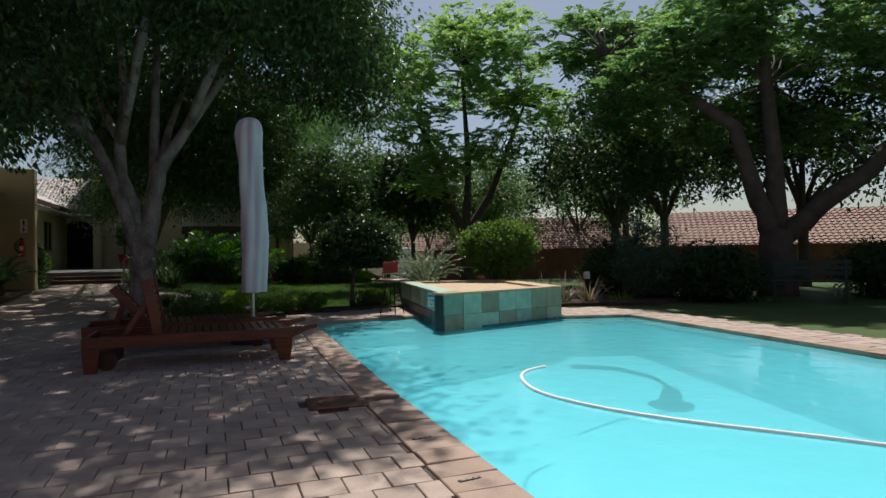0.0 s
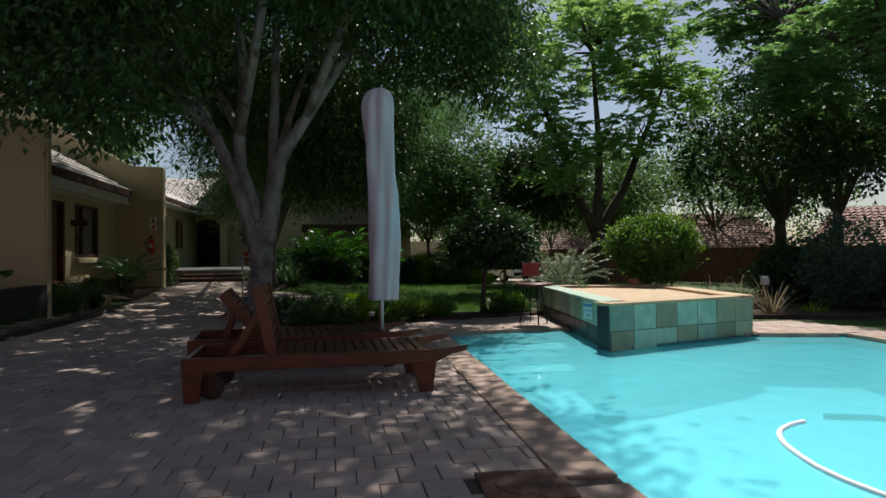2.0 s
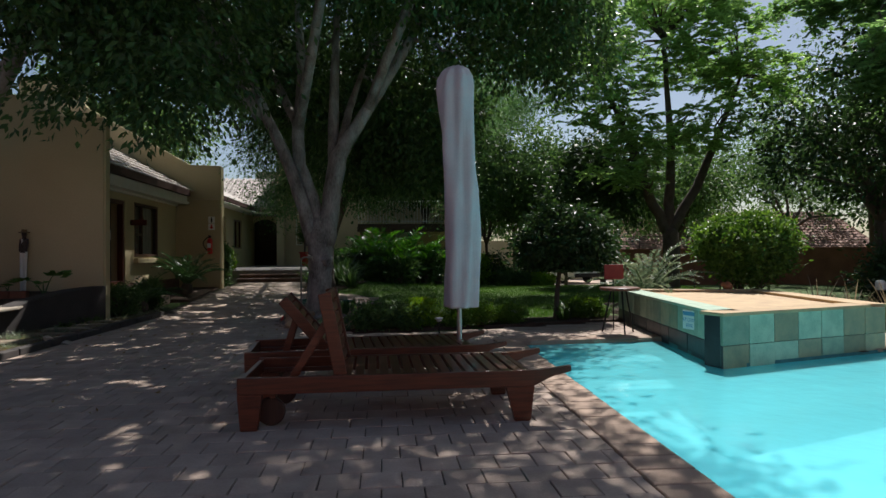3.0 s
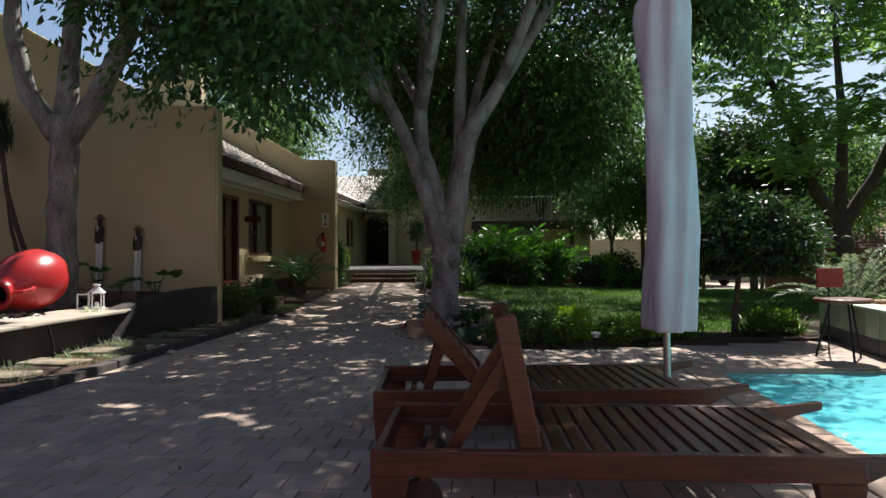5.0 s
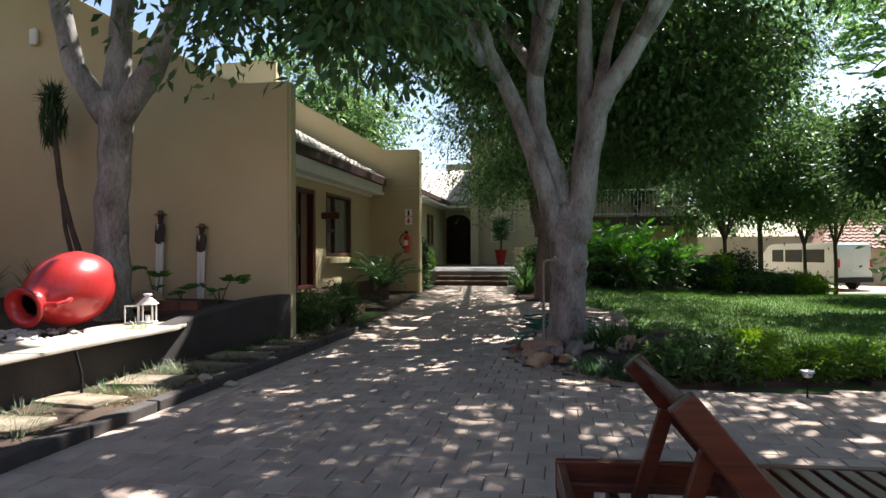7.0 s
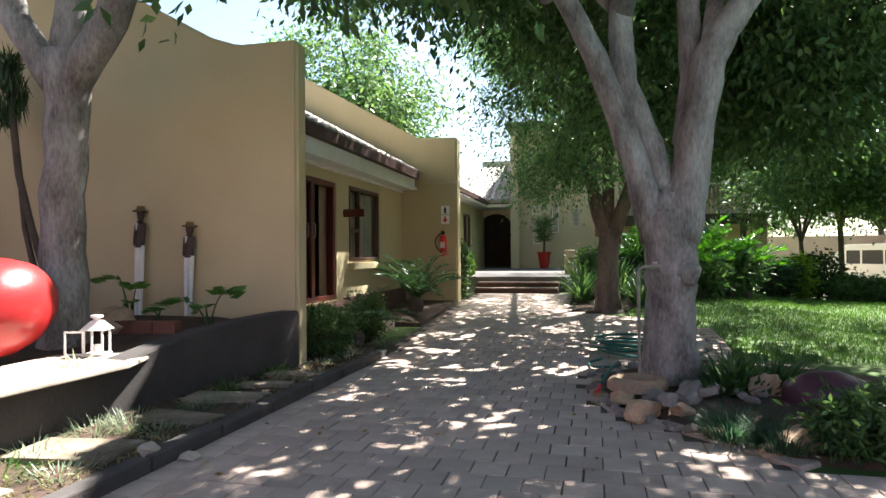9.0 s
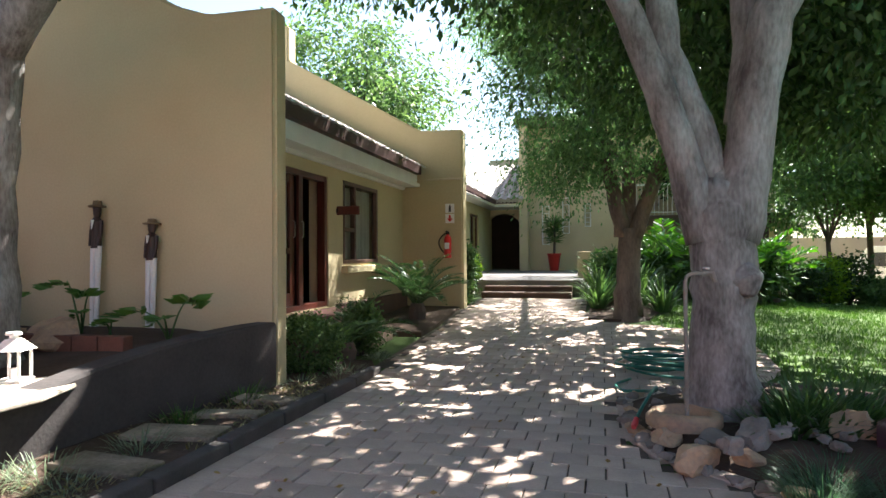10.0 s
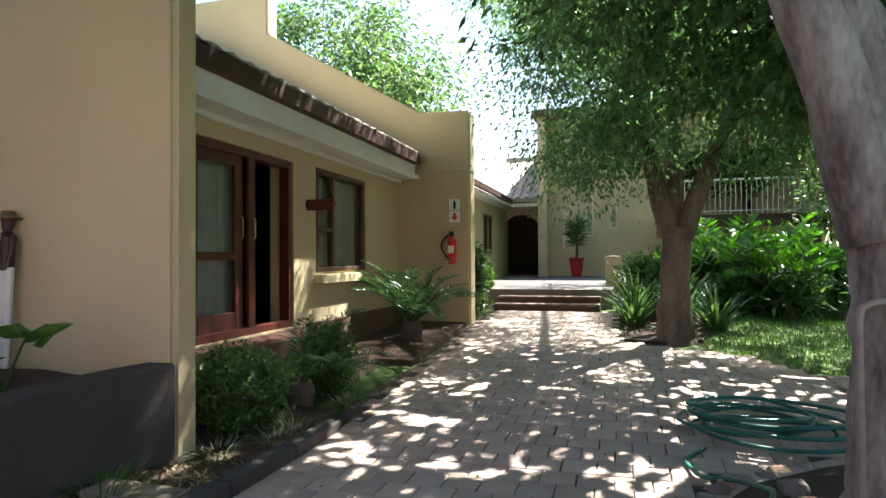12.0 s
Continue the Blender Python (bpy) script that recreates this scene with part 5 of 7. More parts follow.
for z, n in ((1.15, 70), (1.45, 90), (1.72, 110)):
    c = ball_points(n, (0, 0, z), (0.07, 0.07, 0.08), 0.2)
    d = rng.normal(0, 1, (n, 3)) * np.array([1, 1, 0.5]) + np.array([0, 0, 0.35])
    d /= np.linalg.norm(d, axis=1, keepdims=True)
    leaves_mesh("foliage", c + d * 0.24, d, 0.5, 0.04, L_MID, pot)
pot2 = thing("flower_pot", "red pot standing under the balcony", "plant pot", (1.9, 31.4, 0.0))
part("pot", lathe([(0.0, 0.0), (0.2, 0.0), (0.25, 0.35), (0.28, 0.4), (0.24, 0.4), (0.0, 0.34)], 18), RED_POT, pot2)
pier = structure("gate_pier", bx((-3.62, 26.2, 0.1), (-3.3, 26.55, 1.35), 0.02), PLASTER2, "short cream plastered pier beside the steps", "pier")

# ---- things: tree bed ----
pipe = thing("standpipe", "weathered standpipe tap beside the tree", "tap", (-2.48, 15.0, 0.0))
part("pipe", tube(bmesh.new(), [(0, 0, -0.05), (0, 0, 1.06), (0.01, 0, 1.10), (0.05, 0.0, 1.12), (0.12, 0.02, 1.12)], 0.014, 10), PIPE, pipe)
part("tap_body", tube(bmesh.new(), [(0.10, 0.015, 1.12), (0.17, 0.03, 1.12), (0.19, 0.03, 1.06)], [0.028, 0.022, 0.018], 10), PIPE, pipe)
part("tap_handle", bx((0.12, -0.03, 1.145), (0.15, 0.08, 1.16), 0.004), METAL, pipe)
ringbm = bmesh.new()
lathe([(0.17, 0.0), (0.17, 0.065), (0.19, 0.085), (0.24, 0.08), (0.27, 0.045), (0.275, -0.02)], 32, ringbm, pose(-2.5, 15.0, 0.13) @ Matrix.Scale(0.88, 4))
for v in ringbm.verts:
    v.co += Vector((0.012, 0.01, 0.014)) * noise.noise(v.co * 6)
tagged(smooth(obj("stone_basin", ringbm, STONE)), "round rough stone basin at the foot of the tap", "basin")
rock("boulder", "angular ochre boulder at the paving edge", (-2.50, 14.42, 0.02), (0.16, 0.11, 0.09), STONE, group="bed boulders", seed=1)
rock("boulder", "flat pale ochre boulder at the edge of the bed", (-1.5, 13.95, 0.0), (0.24, 0.18, 0.11), STONE, group="bed boulders", seed=7)
rock("boulder", "mossy grey boulder beside the basin", (-2.12, 14.72, 0.08), (0.2, 0.12, 0.1), STONE_G, group="bed boulders", seed=9)
rock("boulder", "pale boulder behind the shrubs", (-1.52, 14.85, 0.08), (0.17, 0.14, 0.13), STONE, group="bed boulders", seed=11)
rock("boulder", "rounded grey boulder below the basin", (-2.36, 14.66, 0.05), (0.14, 0.1, 0.08), STONE_G, group="bed boulders", seed=13)
rock("boulder", "small pale boulder beside the grass mounds", (-2.2, 14.45, 0.03), (0.09, 0.06, 0.06), STONE, group="bed boulders", seed=15)
rock("boulder", "flat ochre boulder under the basin", (-2.62, 14.82, 0.04), (0.13, 0.09, 0.06), STONE, group="bed boulders", seed=17)
k = 0
for y in np.arange(13.75, 16.9, 0.105):
    x = lerp_table(RIGHT_EDGE, y) + 0.06 + rng.uniform(-0.03, 0.05)
    s = rng.uniform(0.035, 0.065)
    rock("edging_stone", "rounded river stone edging the tree bed", (x, y, -0.01), (s * 1.3, s, s * 0.8), STONE if rng.random() < 0.3 else STONE_G, "stone", "edging stones", k)
    k += 1
for i in range(40):
    x, y, s = rng.uniform(-2.75, -1.5), rng.uniform(14.2, 16.0), rng.uniform(0.03, 0.07)
    if x < lerp_table(RIGHT_EDGE, y) + 0.12 or math.hypot(x + 2.52, y - 14.97) < 0.36 or math.hypot(x + 2.2, y - 15.32) < 0.45:
        continue
    rock("bed_stone", "small stone lying in the tree bed", (x, y, 0.04 + 0.1 * min(1.0, max(0.0, (x + 2.75) / 0.4))), (s * 1.3, s, s * 0.8), STONE_G, "stone", "bed stones", i + 60)
coil = thing("garden_hose", "green garden hose lying in loose coils on the paving", "hose", (0, 0, 0.02))
pts = []
for i in range(260):
    a = i * 0.16
    r = 0.36 + 0.09 * math.sin(i * 0.071) + 0.05 * math.sin(i * 0.23)
    pts.append(Vector((-2.35 + r * 1.25 * math.cos(a) + 0.06 * math.sin(i * 0.045), 17.25 + r * 0.95 * math.sin(a), gz(-2.3, 17.2) + 0.01 + i * 0.0007 + 0.012 * math.sin(a * 2.3))))
tail = [(-2.75, 16.9, 0.02), (-2.92, 16.6, 0.015), (-2.86, 16.3, 0.02), (-2.66, 16.2, 0.05), (-2.6, 15.9, 0.12), (-2.62, 15.65, 0.2), (-2.68, 15.42, 0.2), (-2.76, 15.2, 0.13), (-2.8, 15.1, 0.08)]
tl = []
for i in range(len(tail) - 1):
    tl += [Vector(tail[i]).lerp(Vector(tail[i + 1]), s / 5) for s in range(5)]
tl = [(tl[max(i - 1, 0)] + tl[i] + tl[min(i + 1, len(tl) - 1)]) / 3 for i in range(len(tl))]
smooth(part("tube", tube(bmesh.new(), pts, 0.0135, 8), HOSE, coil))
smooth(part("tail", tube(bmesh.new(), tl, 0.0135, 8), HOSE, coil))
part("connector", tube(bmesh.new(), [(-2.795, 15.11, 0.085), (-2.81, 15.07, 0.055), (-2.82, 15.04, 0.04)], [0.018, 0.022, 0.018], 10), mat("red_plastic", (0.6, 0.08, 0.08), (0.5, 0.06, 0.06), 0.4, 5, 30, 0.0), coil, "pale red plastic connector")
jar2 = thing("clay_pot", "dark plum clay pot tipped on its side in the bed", "pot", (-1.2, 14.6, 0.17))
smooth(part("body", lathe([(0.0, -0.3), (0.12, -0.29), (0.2, -0.12), (0.21, 0.05), (0.15, 0.2), (0.11, 0.25), (0.14, 0.3), (0.10, 0.3), (0.08, 0.22), (0.0, 0.1)], 24, None, pose(0, 0, 0, 85, 0, 60)), mat("plum_glaze", (0.11, 0.045, 0.06), (0.07, 0.03, 0.045), 0.35, 4, 40, 0.1), jar2))
for x, y in ((-0.29, 13.36), (1.05, 14.35)):
    gl = thing("garden_light", "small black solar garden light on a spike", "garden light", (x, y, 0.0), 0, "garden lights")
    part("stake", tube(bmesh.new(), [(0, 0, -0.02), (0, 0, 0.17)], 0.008, 6), BLACK, gl)
    part("head", lathe([(0.035, 0.17), (0.04, 0.2), (0.06, 0.21), (0.055, 0.225), (0.0, 0.235)], 14), METAL, gl)
bol = thing("bollard_light", "dark bollard light with a white head in the bed", "bollard light", (7.25, 14.0, 0.0))
part("post", tube(bmesh.new(), [(0, 0, -0.02), (0, 0, 0.5)], 0.05, 10), BLACK, bol)
part("head", lathe([(0.07, 0.5), (0.08, 0.52), (0.08, 0.62), (0.06, 0.66), (0.0, 0.67)], 16), WHITE, bol)
bench = thing("garden_bench", "weathered green slatted garden bench under the trees", "bench", (11.0, 11.3, 0.0), -52)
for k in range(4):
    part("seat_slat", bx((-0.75, -0.2 + k * 0.11, 0.42), (0.75, -0.11 + k * 0.11, 0.45), 0.005), mat("faded_green_paint", (0.045, 0.075, 0.055), (0.03, 0.05, 0.04), 0.6, 4, 40, 0.1), bench)
for k in range(3):
    part("back_slat", bx((-0.75, 0.24, 0.55 + k * 0.12), (0.75, 0.27, 0.64 + k * 0.12), 0.005), MATS["faded_green_paint"], bench)
for x in (-0.65, 0.65):
    part("leg", bx((x - 0.03, -0.18, 0.0), (x + 0.03, -0.12, 0.42), 0.005), MATS["faded_green_paint"], bench)
    part("leg", bx((x - 0.03, 0.2, 0.0), (x + 0.03, 0.24, 0.9), 0.005), MATS["faded_green_paint"], bench)

# ---- things: beyond the lawn ----
van = thing("minibus", "white minibus parked on the drive behind the garden", "van", (8.6, 37.8, -0.40), 112)
sidep = [(-2.4, 0.35), (-2.4, 1.0), (-2.15, 1.15), (-1.5, 1.85), (-1.2, 1.95), (2.3, 1.98), (2.42, 1.85), (2.48, 1.0), (2.48, 0.35)]
bm = prism(sidep, -0.86, 0.86, 0.05)
bmesh.ops.transform(bm, matrix=Matrix(((-1, 0, 0, 0), (0, 0, 1, 0), (0, 1, 0, 0), (0, 0, 0, 1))), verts=bm.verts)
bmesh.ops.recalc_face_normals(bm, faces=bm.faces)
part("body", bm, VANPAINT, van)
for s in (-1, 1):
    for a, b in ((-1.85, -0.75), (-0.65, 0.35), (0.45, 1.15)):
        part("side_window", bx((a, s * 0.862 - 0.01, 1.15), (b, s * 0.862 + 0.01, 1.7), 0.008), VANGLASS, van)
    for x in (-1.55, 1.45):
        wh = part("wheel", lathe([(0.0, -0.1), (0.3, -0.1), (0.33, -0.06), (0.33, 0.06), (0.3, 0.1), (0.0, 0.1)], 22, None, Matrix.Translation((x, s * 0.8, 0.33)) @ pose(0, 0, 0, 90, 0, 0)), RUBBER, van)
        part("rim", lathe([(0.0, -0.112), (0.18, -0.108), (0.2, -0.102)] if s > 0 else [(0.0, 0.112), (0.18, 0.108), (0.2, 0.102)], 16, None, Matrix.Translation((x, s * 0.8, 0.33)) @ pose(0, 0, 0, 90, 0, 0)), METAL, wh)
    part("tail_light", bx((-2.5, s * 0.78 - 0.05, 0.95), (-2.47, s * 0.78 + 0.05, 1.3), 0.01), SIGN_R, van)
part("rear_window", bx((-2.475, -0.62, 1.2), (-2.44, 0.62, 1.72), 0.01, pose(0, 0, 0, 0, 3, 0)), VANGLASS, van)
part("rear_bumper", bx((-2.56, -0.84, 0.34), (-2.46, 0.84, 0.55), 0.03), BLACK, van)
part("number_plate", bx((-2.515, -0.26, 0.78), (-2.50, 0.26, 0.89)), SIGN_W, van)
structure("road_drive", bx((5.5, 32.5, -0.46), (26, 41.5, -0.385)), mat("drive_brick", (0.44, 0.33, 0.26), (0.34, 0.25, 0.2), 0.85, 3, 40, 0.3), "sunlit brick drive behind the garden", "road")


def brick_wall(name, a, b, z0, z1, label, material):
    """A straight garden wall with a capping course and piers."""
    a, b = Vector(a), Vector(b)
    d = (b - a).normalized()
    L = (b - a).length
    m = Matrix(((d.x, -d.y, 0, a.x), (d.y, d.x, 0, a.y), (0, 0, 1, 0), (0, 0, 0, 1)))
    o = structure(name, bx((0, 0, z0), (L, 0.22, z1), 0, m), material, label, "garden wall")
    part("capping", bx((-0.02, -0.03, z1 + 0.001), (L + 0.02, 0.25, z1 + 0.07), 0.01, m), material, o)
    for k in range(int(L / 3) + 1):
        part("pier", bx((k * 3.0, -0.06, z0), (k * 3.0 + 0.35, -0.001, z1 + 0.04), 0.01, m), material, o)
    return o


brick_wall("garden_wall_1", (8.1, 28.04), (13.5, 26.6), -0.5, 1.27, "red-brown face brick boundary wall", BRICKWALL)
brick_wall("garden_wall_2", (13.5, 26.6), (20.0, 17.0), -0.5, 1.27, "red-brown face brick boundary wall in shade", BRICKWALL)
brick_wall("garden_wall_3", (20.0, 17.0), (21.0, -12.0), -0.5, 1.27, "red-brown face brick boundary wall beside the lawn", BRICKWALL)
structure("wall_drive", bx((2.0, 46.0, -0.5), (32, 46.25, 2.1)), mat("pale_drive_wall", (0.5, 0.42, 0.31), (0.4, 0.34, 0.25), 0.9, 1, 30, 0.1), "pale plastered boundary wall behind the drive", "garden wall")
# two tall walls out of view, added to cut sky light on terrace and house
structure("garden_wall_4", bx((-16, -7.3, -0.1), (21, -7, 5.2)), BRICKWALL, "plain unseen brick wall added south of the terrace to block sky light", "garden wall")
structure("garden_wall_5", bx((-12.3, -7, -0.1), (-12, 15.75, 4.2)), BRICKWALL, "plain unseen brick wall added on the west to block sky light", "garden wall")


def neighbour(loc, turn, L, D, eave, rise, label):
    """A tiled hip-ended neighbour house seen over the wall."""
    h = thing("house", label, "house", loc, turn, "neighbour houses")
    part("wall", bx((0.3, 0.3, -0.6), (L - 0.3, D - 0.3, eave), 0.02), PLASTER2 if L > 12 else mat("house_brick", (0.36, 0.20, 0.13), (0.25, 0.14, 0.1), 0.85, 3, 40, 0.3), h)
    n = int(math.hypot(D / 2, rise) / 0.32)
    for side in (0, 1):
        for r_ in range(n):
            bm = bmesh.new()
            w0, w1 = r_ / n, (r_ + 1.12) / n
            cnt = int(L / 0.15)
            pts0, pts1 = [], []
            for i in range(cnt + 1):
                x = L * i / cnt
                zz = 0.03 * math.cos(i * math.pi)
                for lst, w in ((pts0, w0), (pts1, w1)):
                    yv = (D / 2) * w if side == 0 else D - (D / 2) * w
                    lst.append(bm.verts.new((min(max(x, 1.0 * w), L - 1.0 * w), yv, eave + rise * w + zz + (0.05 if lst is pts0 else 0))))
            for i in range(cnt):
                bm.faces.new((pts0[i], pts0[i + 1], pts1[i + 1], pts1[i]))
            part("tile_course", bm, TILE_R, h)
    for x in (0, L):
        bm = bmesh.new()
        s = 1 if x == 0 else -1
        bm.faces.new([bm.verts.new(p) for p in ((x, 0, eave), (x + s, D / 2, eave + rise), (x, D, eave))])
        part("gable", bm, TILE_R, h)
    for x in (L * 0.3, L * 0.65):
        w_ = part("window", bx((x, 0.26, 0.2), (x + 1.2, 0.31, 1.2), 0.01), VANGLASS, h)
        part("sill", bx((x - 0.05, 0.2, 0.1), (x + 1.25, 0.32, 0.195), 0.01), PLASTER2, w_)
    return h


neighbour((10.3, 40.9, 0.0), -14, 17.5, 8.0, 1.35, 2.4, "neighbour house with a terracotta tiled roof above the wall")
neighbour((20.5, 27.5, 0.0), -38, 16.0, 8.0, 1.3, 2.0, "low neighbour house with a pinkish tiled roof among the trees")
fence = thing("electric_fence", "thin electric fence wires on brackets above the brick wall", "fence", (0, 0, 0))
for k in range(7):
    p = Vector((8.2, 28.04)).lerp(Vector((13.4, 26.65)), k / 6)
    part("bracket", tube(bmesh.new(), [(p.x, p.y + 0.1, 1.33), (p.x, p.y + 0.1, 1.6), (p.x - 0.05, p.y - 0.08, 1.85)], 0.015, 5), BLACK, fence)
for z in (1.55, 1.7, 1.82):
    part("wire", tube(bmesh.new(), [(8.2, 28.12, z), (13.4, 26.72, z)], 0.004, 4), BLACK, fence)

# ---- trees ----
def crown_gap(c):
    """Leaves stay clear of the walker's path and of the house walls, with small gaps that let sun flecks through."""
    x, y, z = c[:, 0], c[:, 1], c[:, 2]
    low = (z < 2.35) & (x > -5.6) & (x < 0.2) & (y < 14.6)
    house = (x < -5.4) & (y > 15.6) & (y < 36) & (z < 3.9)
    gx, gy = x - z * SUN.x / SUN.z, y - z * SUN.y / SUN.z
    n = np.array([noise.noise(Vector((a * 2.0, b * 2.0, 3.3))) * 0.75 + noise.noise(Vector((a * 8.0, b * 8.0, 7.1))) for a, b in zip(gx, gy)])
    fleck = n > np.where((gy > 10) & (gx < 1), np.where(gy > 16, 0.34, 0.44), 0.72)
    fleck &= ~((gx < np.where(gy < 16, -5.95, -5.35)) & (gy > 13.3) & (gy < 22))
    bed_gap = (np.hypot(gx + 6.55, (gy - 12.7) * 0.8) < 0.75) | (np.hypot((gx + 5.9) * 1.3, gy - 11.6) < 0.95) | (np.hypot(gx + 7.4, gy - 12.6) < 0.36)
    return ~(low | house | fleck | bed_gap)


tree("tree", "tall smooth grey tree with three upright limbs in the raised bed", (-7.56, 14.3, 0.35),
     [([(0, 0, -0.1), (0.0, 0, 0.15), (-0.02, 0, 1.2), (0.02, 0, 2.3), (0.03, 0, 2.75)], [0.27, 0.21, 0.185, 0.185, 0.21]),
      ([(-0.08, 0, 2.5), (-0.45, -0.1, 3.1), (-0.68, -0.1, 3.9), (-0.75, 0, 4.8), (-1.3, 0.3, 6.0)], [0.15, 0.125, 0.115, 0.1, 0.05]),
      ([(0.02, 0, 2.6), (0.03, 0.1, 3.6), (0.05, 0.2, 4.8), (0.1, 0.3, 6.5)], [0.16, 0.135, 0.12, 0.05]),
      ([(0.06, 0, 2.45), (0.5, 0, 3.05), (0.9, 0.05, 3.9), (1.1, 0.1, 4.8), (1.9, 0.0, 6.0)], [0.16, 0.145, 0.13, 0.11, 0.05])],
     [((-0.3, -0.4, 7.2), (4.4, 3.8, 1.9)), ((1.9, -0.6, 5.4), (1.9, 2.0, 1.2)), ((2.6, -0.6, 4.1), (0.8, 0.9, 0.85)), ((-2.2, -1.6, 5.6), (2.2, 2.0, 1.1)), ((0.4, -3.0, 6.4), (2.6, 1.8, 1.2)), ((3.3, -0.3, 3.15), (0.7, 0.7, 0.55))],
     L_FICUS, BARK, 620, 70, 0.28, (0.13, 0.058), 0.9, 0.2, 130, 0.018, crown_gap)

tree("tree", "broad grey-barked tree with forked trunk shading the path", (-2.2, 15.32, 0.0),
     [([(0, 0, -0.1), (0, 0, 0.08), (-0.01, 0, 0.4), (0.0, 0.0, 0.85), (0.01, 0.0, 1.15), (0.0, 0.0, 1.5), (0.0, 0.0, 1.72), (0.02, 0.0, 1.88)], [0.34, 0.275, 0.225, 0.205, 0.215, 0.225, 0.15, 0.03]),
      ([(0.1, -0.11, 1.14), (0.125, -0.15, 1.06), (0.14, -0.15, 0.97)], [0.09, 0.12, 0.05]),
      ([(-0.1, -0.02, 1.35), (-0.24, -0.05, 1.9), (-0.45, -0.08, 2.56), (-0.66, -0.1, 3.08), (-0.86, -0.15, 3.5), (-1.4, -0.4, 4.9), (-2.2, -0.9, 6.6)], [0.145, 0.12, 0.11, 0.1, 0.09, 0.07, 0.04]),
      ([(-0.02, 0.06, 1.55), (-0.16, 0.08, 2.2), (-0.36, 0.1, 2.75), (-0.38, 0.12, 3.4), (-0.3, 0.2, 4.4), (-0.5, 0.4, 6.8)], [0.15, 0.125, 0.115, 0.105, 0.09, 0.04]),
      ([(0.08, 0.0, 1.35), (0.18, 0.0, 1.95), (0.26, 0.0, 2.45), (0.33, -0.02, 2.9), (0.52, -0.04, 3.2), (0.84, -0.06, 3.7), (1.6, -0.2, 4.9), (2.5, -0.6, 6.6)], [0.185, 0.165, 0.155, 0.145, 0.12, 0.105, 0.085, 0.04]),
      ([(0.16, 0.1, 2.2), (0.24, 0.2, 2.8), (0.22, 0.3, 3.6), (0.3, 0.9, 6.8)], [0.12, 0.11, 0.1, 0.04]),
      ([(0.84, -0.06, 3.7), (2.0, -1.6, 6.2), (3.0, -3.0, 7.6), (3.8, -3.9, 8.0)], [0.09, 0.08, 0.06, 0.03]),
      ([(-0.36, 0.1, 3.4), (0.3, -1.6, 5.6), (0.7, -4.2, 7.2), (0.8, -6.2, 7.9)], [0.09, 0.08, 0.07, 0.03]),
      ([(-1.0, -0.15, 3.5), (-1.9, -2.0, 5.4), (-2.6, -4.4, 7.2), (-3.4, -6.0, 7.9)], [0.08, 0.075, 0.06, 0.03]),
      ([(-1.0, -0.15, 3.5), (-1.7, -1.3, 4.3), (-2.4, -2.2, 4.3), (-3.0, -2.5, 3.6)], [0.06, 0.05, 0.035, 0.015]),
      ([(-0.36, 0.1, 3.4), (-1.2, 1.6, 5.0), (-2.2, 3.2, 6.0), (-3.6, 3.9, 6.3)], [0.08, 0.07, 0.05, 0.02]),
      ([(0.33, 0, 2.8), (0.5, 0.4, 3.8), (0.9, 1.4, 5.4)], [0.09, 0.07, 0.03])],
     [((-2.75, -2.5, 3.2), (0.55, 0.55, 0.5)), ((-2.1, -2.8, 3.35), (0.75, 0.6, 0.55)), ((-1.45, -3.1, 3.2), (0.6, 0.55, 0.55)), ((-2.6, -2.6, 4.3), (1.6, 1.2, 0.7)), ((1.6, 4.6, 4.0), (1.3, 1.2, 1.0)), ((-2.2, 3.4, 6.2), (1.9, 1.8, 0.9)), ((4.0, 1.8, 6.6), (1.8, 2.0, 0.9)), ((4.4, -0.3, 5.0), (1.0, 1.2, 1.0)), ((3.6, -0.3, 6.2), (1.4, 1.5, 0.8)), ((4.2, -3.0, 7.5), (1.2, 2.2, 0.8)), ((3.0, -0.2, 4.8), (0.8, 0.9, 0.55)), ((-3.8, 3.9, 6.3), (1.7, 1.8, 0.9)), ((-0.5, -0.4, 7.6), (4.6, 5.0, 2.2)), ((-2.6, -1.8, 5.6), (2.3, 2.2, 1.3)), ((2.2, -1.6, 5.9), (2.3, 2.2, 1.2)), ((0.3, 2.4, 5.2), (2.8, 1.8, 1.6)), ((-0.6, -3.6, 6.0), (2.8, 1.8, 1.2)), ((-1.8, -4.8, 7.6), (3.2, 2.2, 1.1)), ((1.0, -4.4, 7.8), (2.4, 2.0, 1.0)), ((1.4, -6.2, 8.0), (2.4, 1.9, 0.9)), ((-1.2, -6.4, 8.0), (2.4, 1.8, 0.9)), ((-3.4, -6.0, 7.9), (2.4, 1.9, 0.9)), ((-3.4, -3.6, 7.2), (2.0, 2.0, 1.0)), ((1.8, 2.4, 4.4), (1.6, 1.4, 1.4)), ((-1.8, 1.6, 5.0), (1.4, 1.2, 1.1)), ((3.6, -3.7, 8.0), (1.9, 1.6, 0.8)), ((-1.0, -1.3, 4.1), (0.7, 0.5, 0.5)), ((-3.2, 0.5, 5.3), (1.7, 1.6, 1.2)), ((0.6, 3.2, 4.1), (2.6, 1.5, 1.4)), ((2.0, 3.0, 3.5), (1.4, 1.3, 1.0)), ((1.6, 3.6, 3.2), (1.6, 1.2, 0.9))],
     L_FICUS, BARK, 4700, 68, 0.32, (0.13, 0.058), 0.9, 0.15, 240, 0.02, crown_gap)

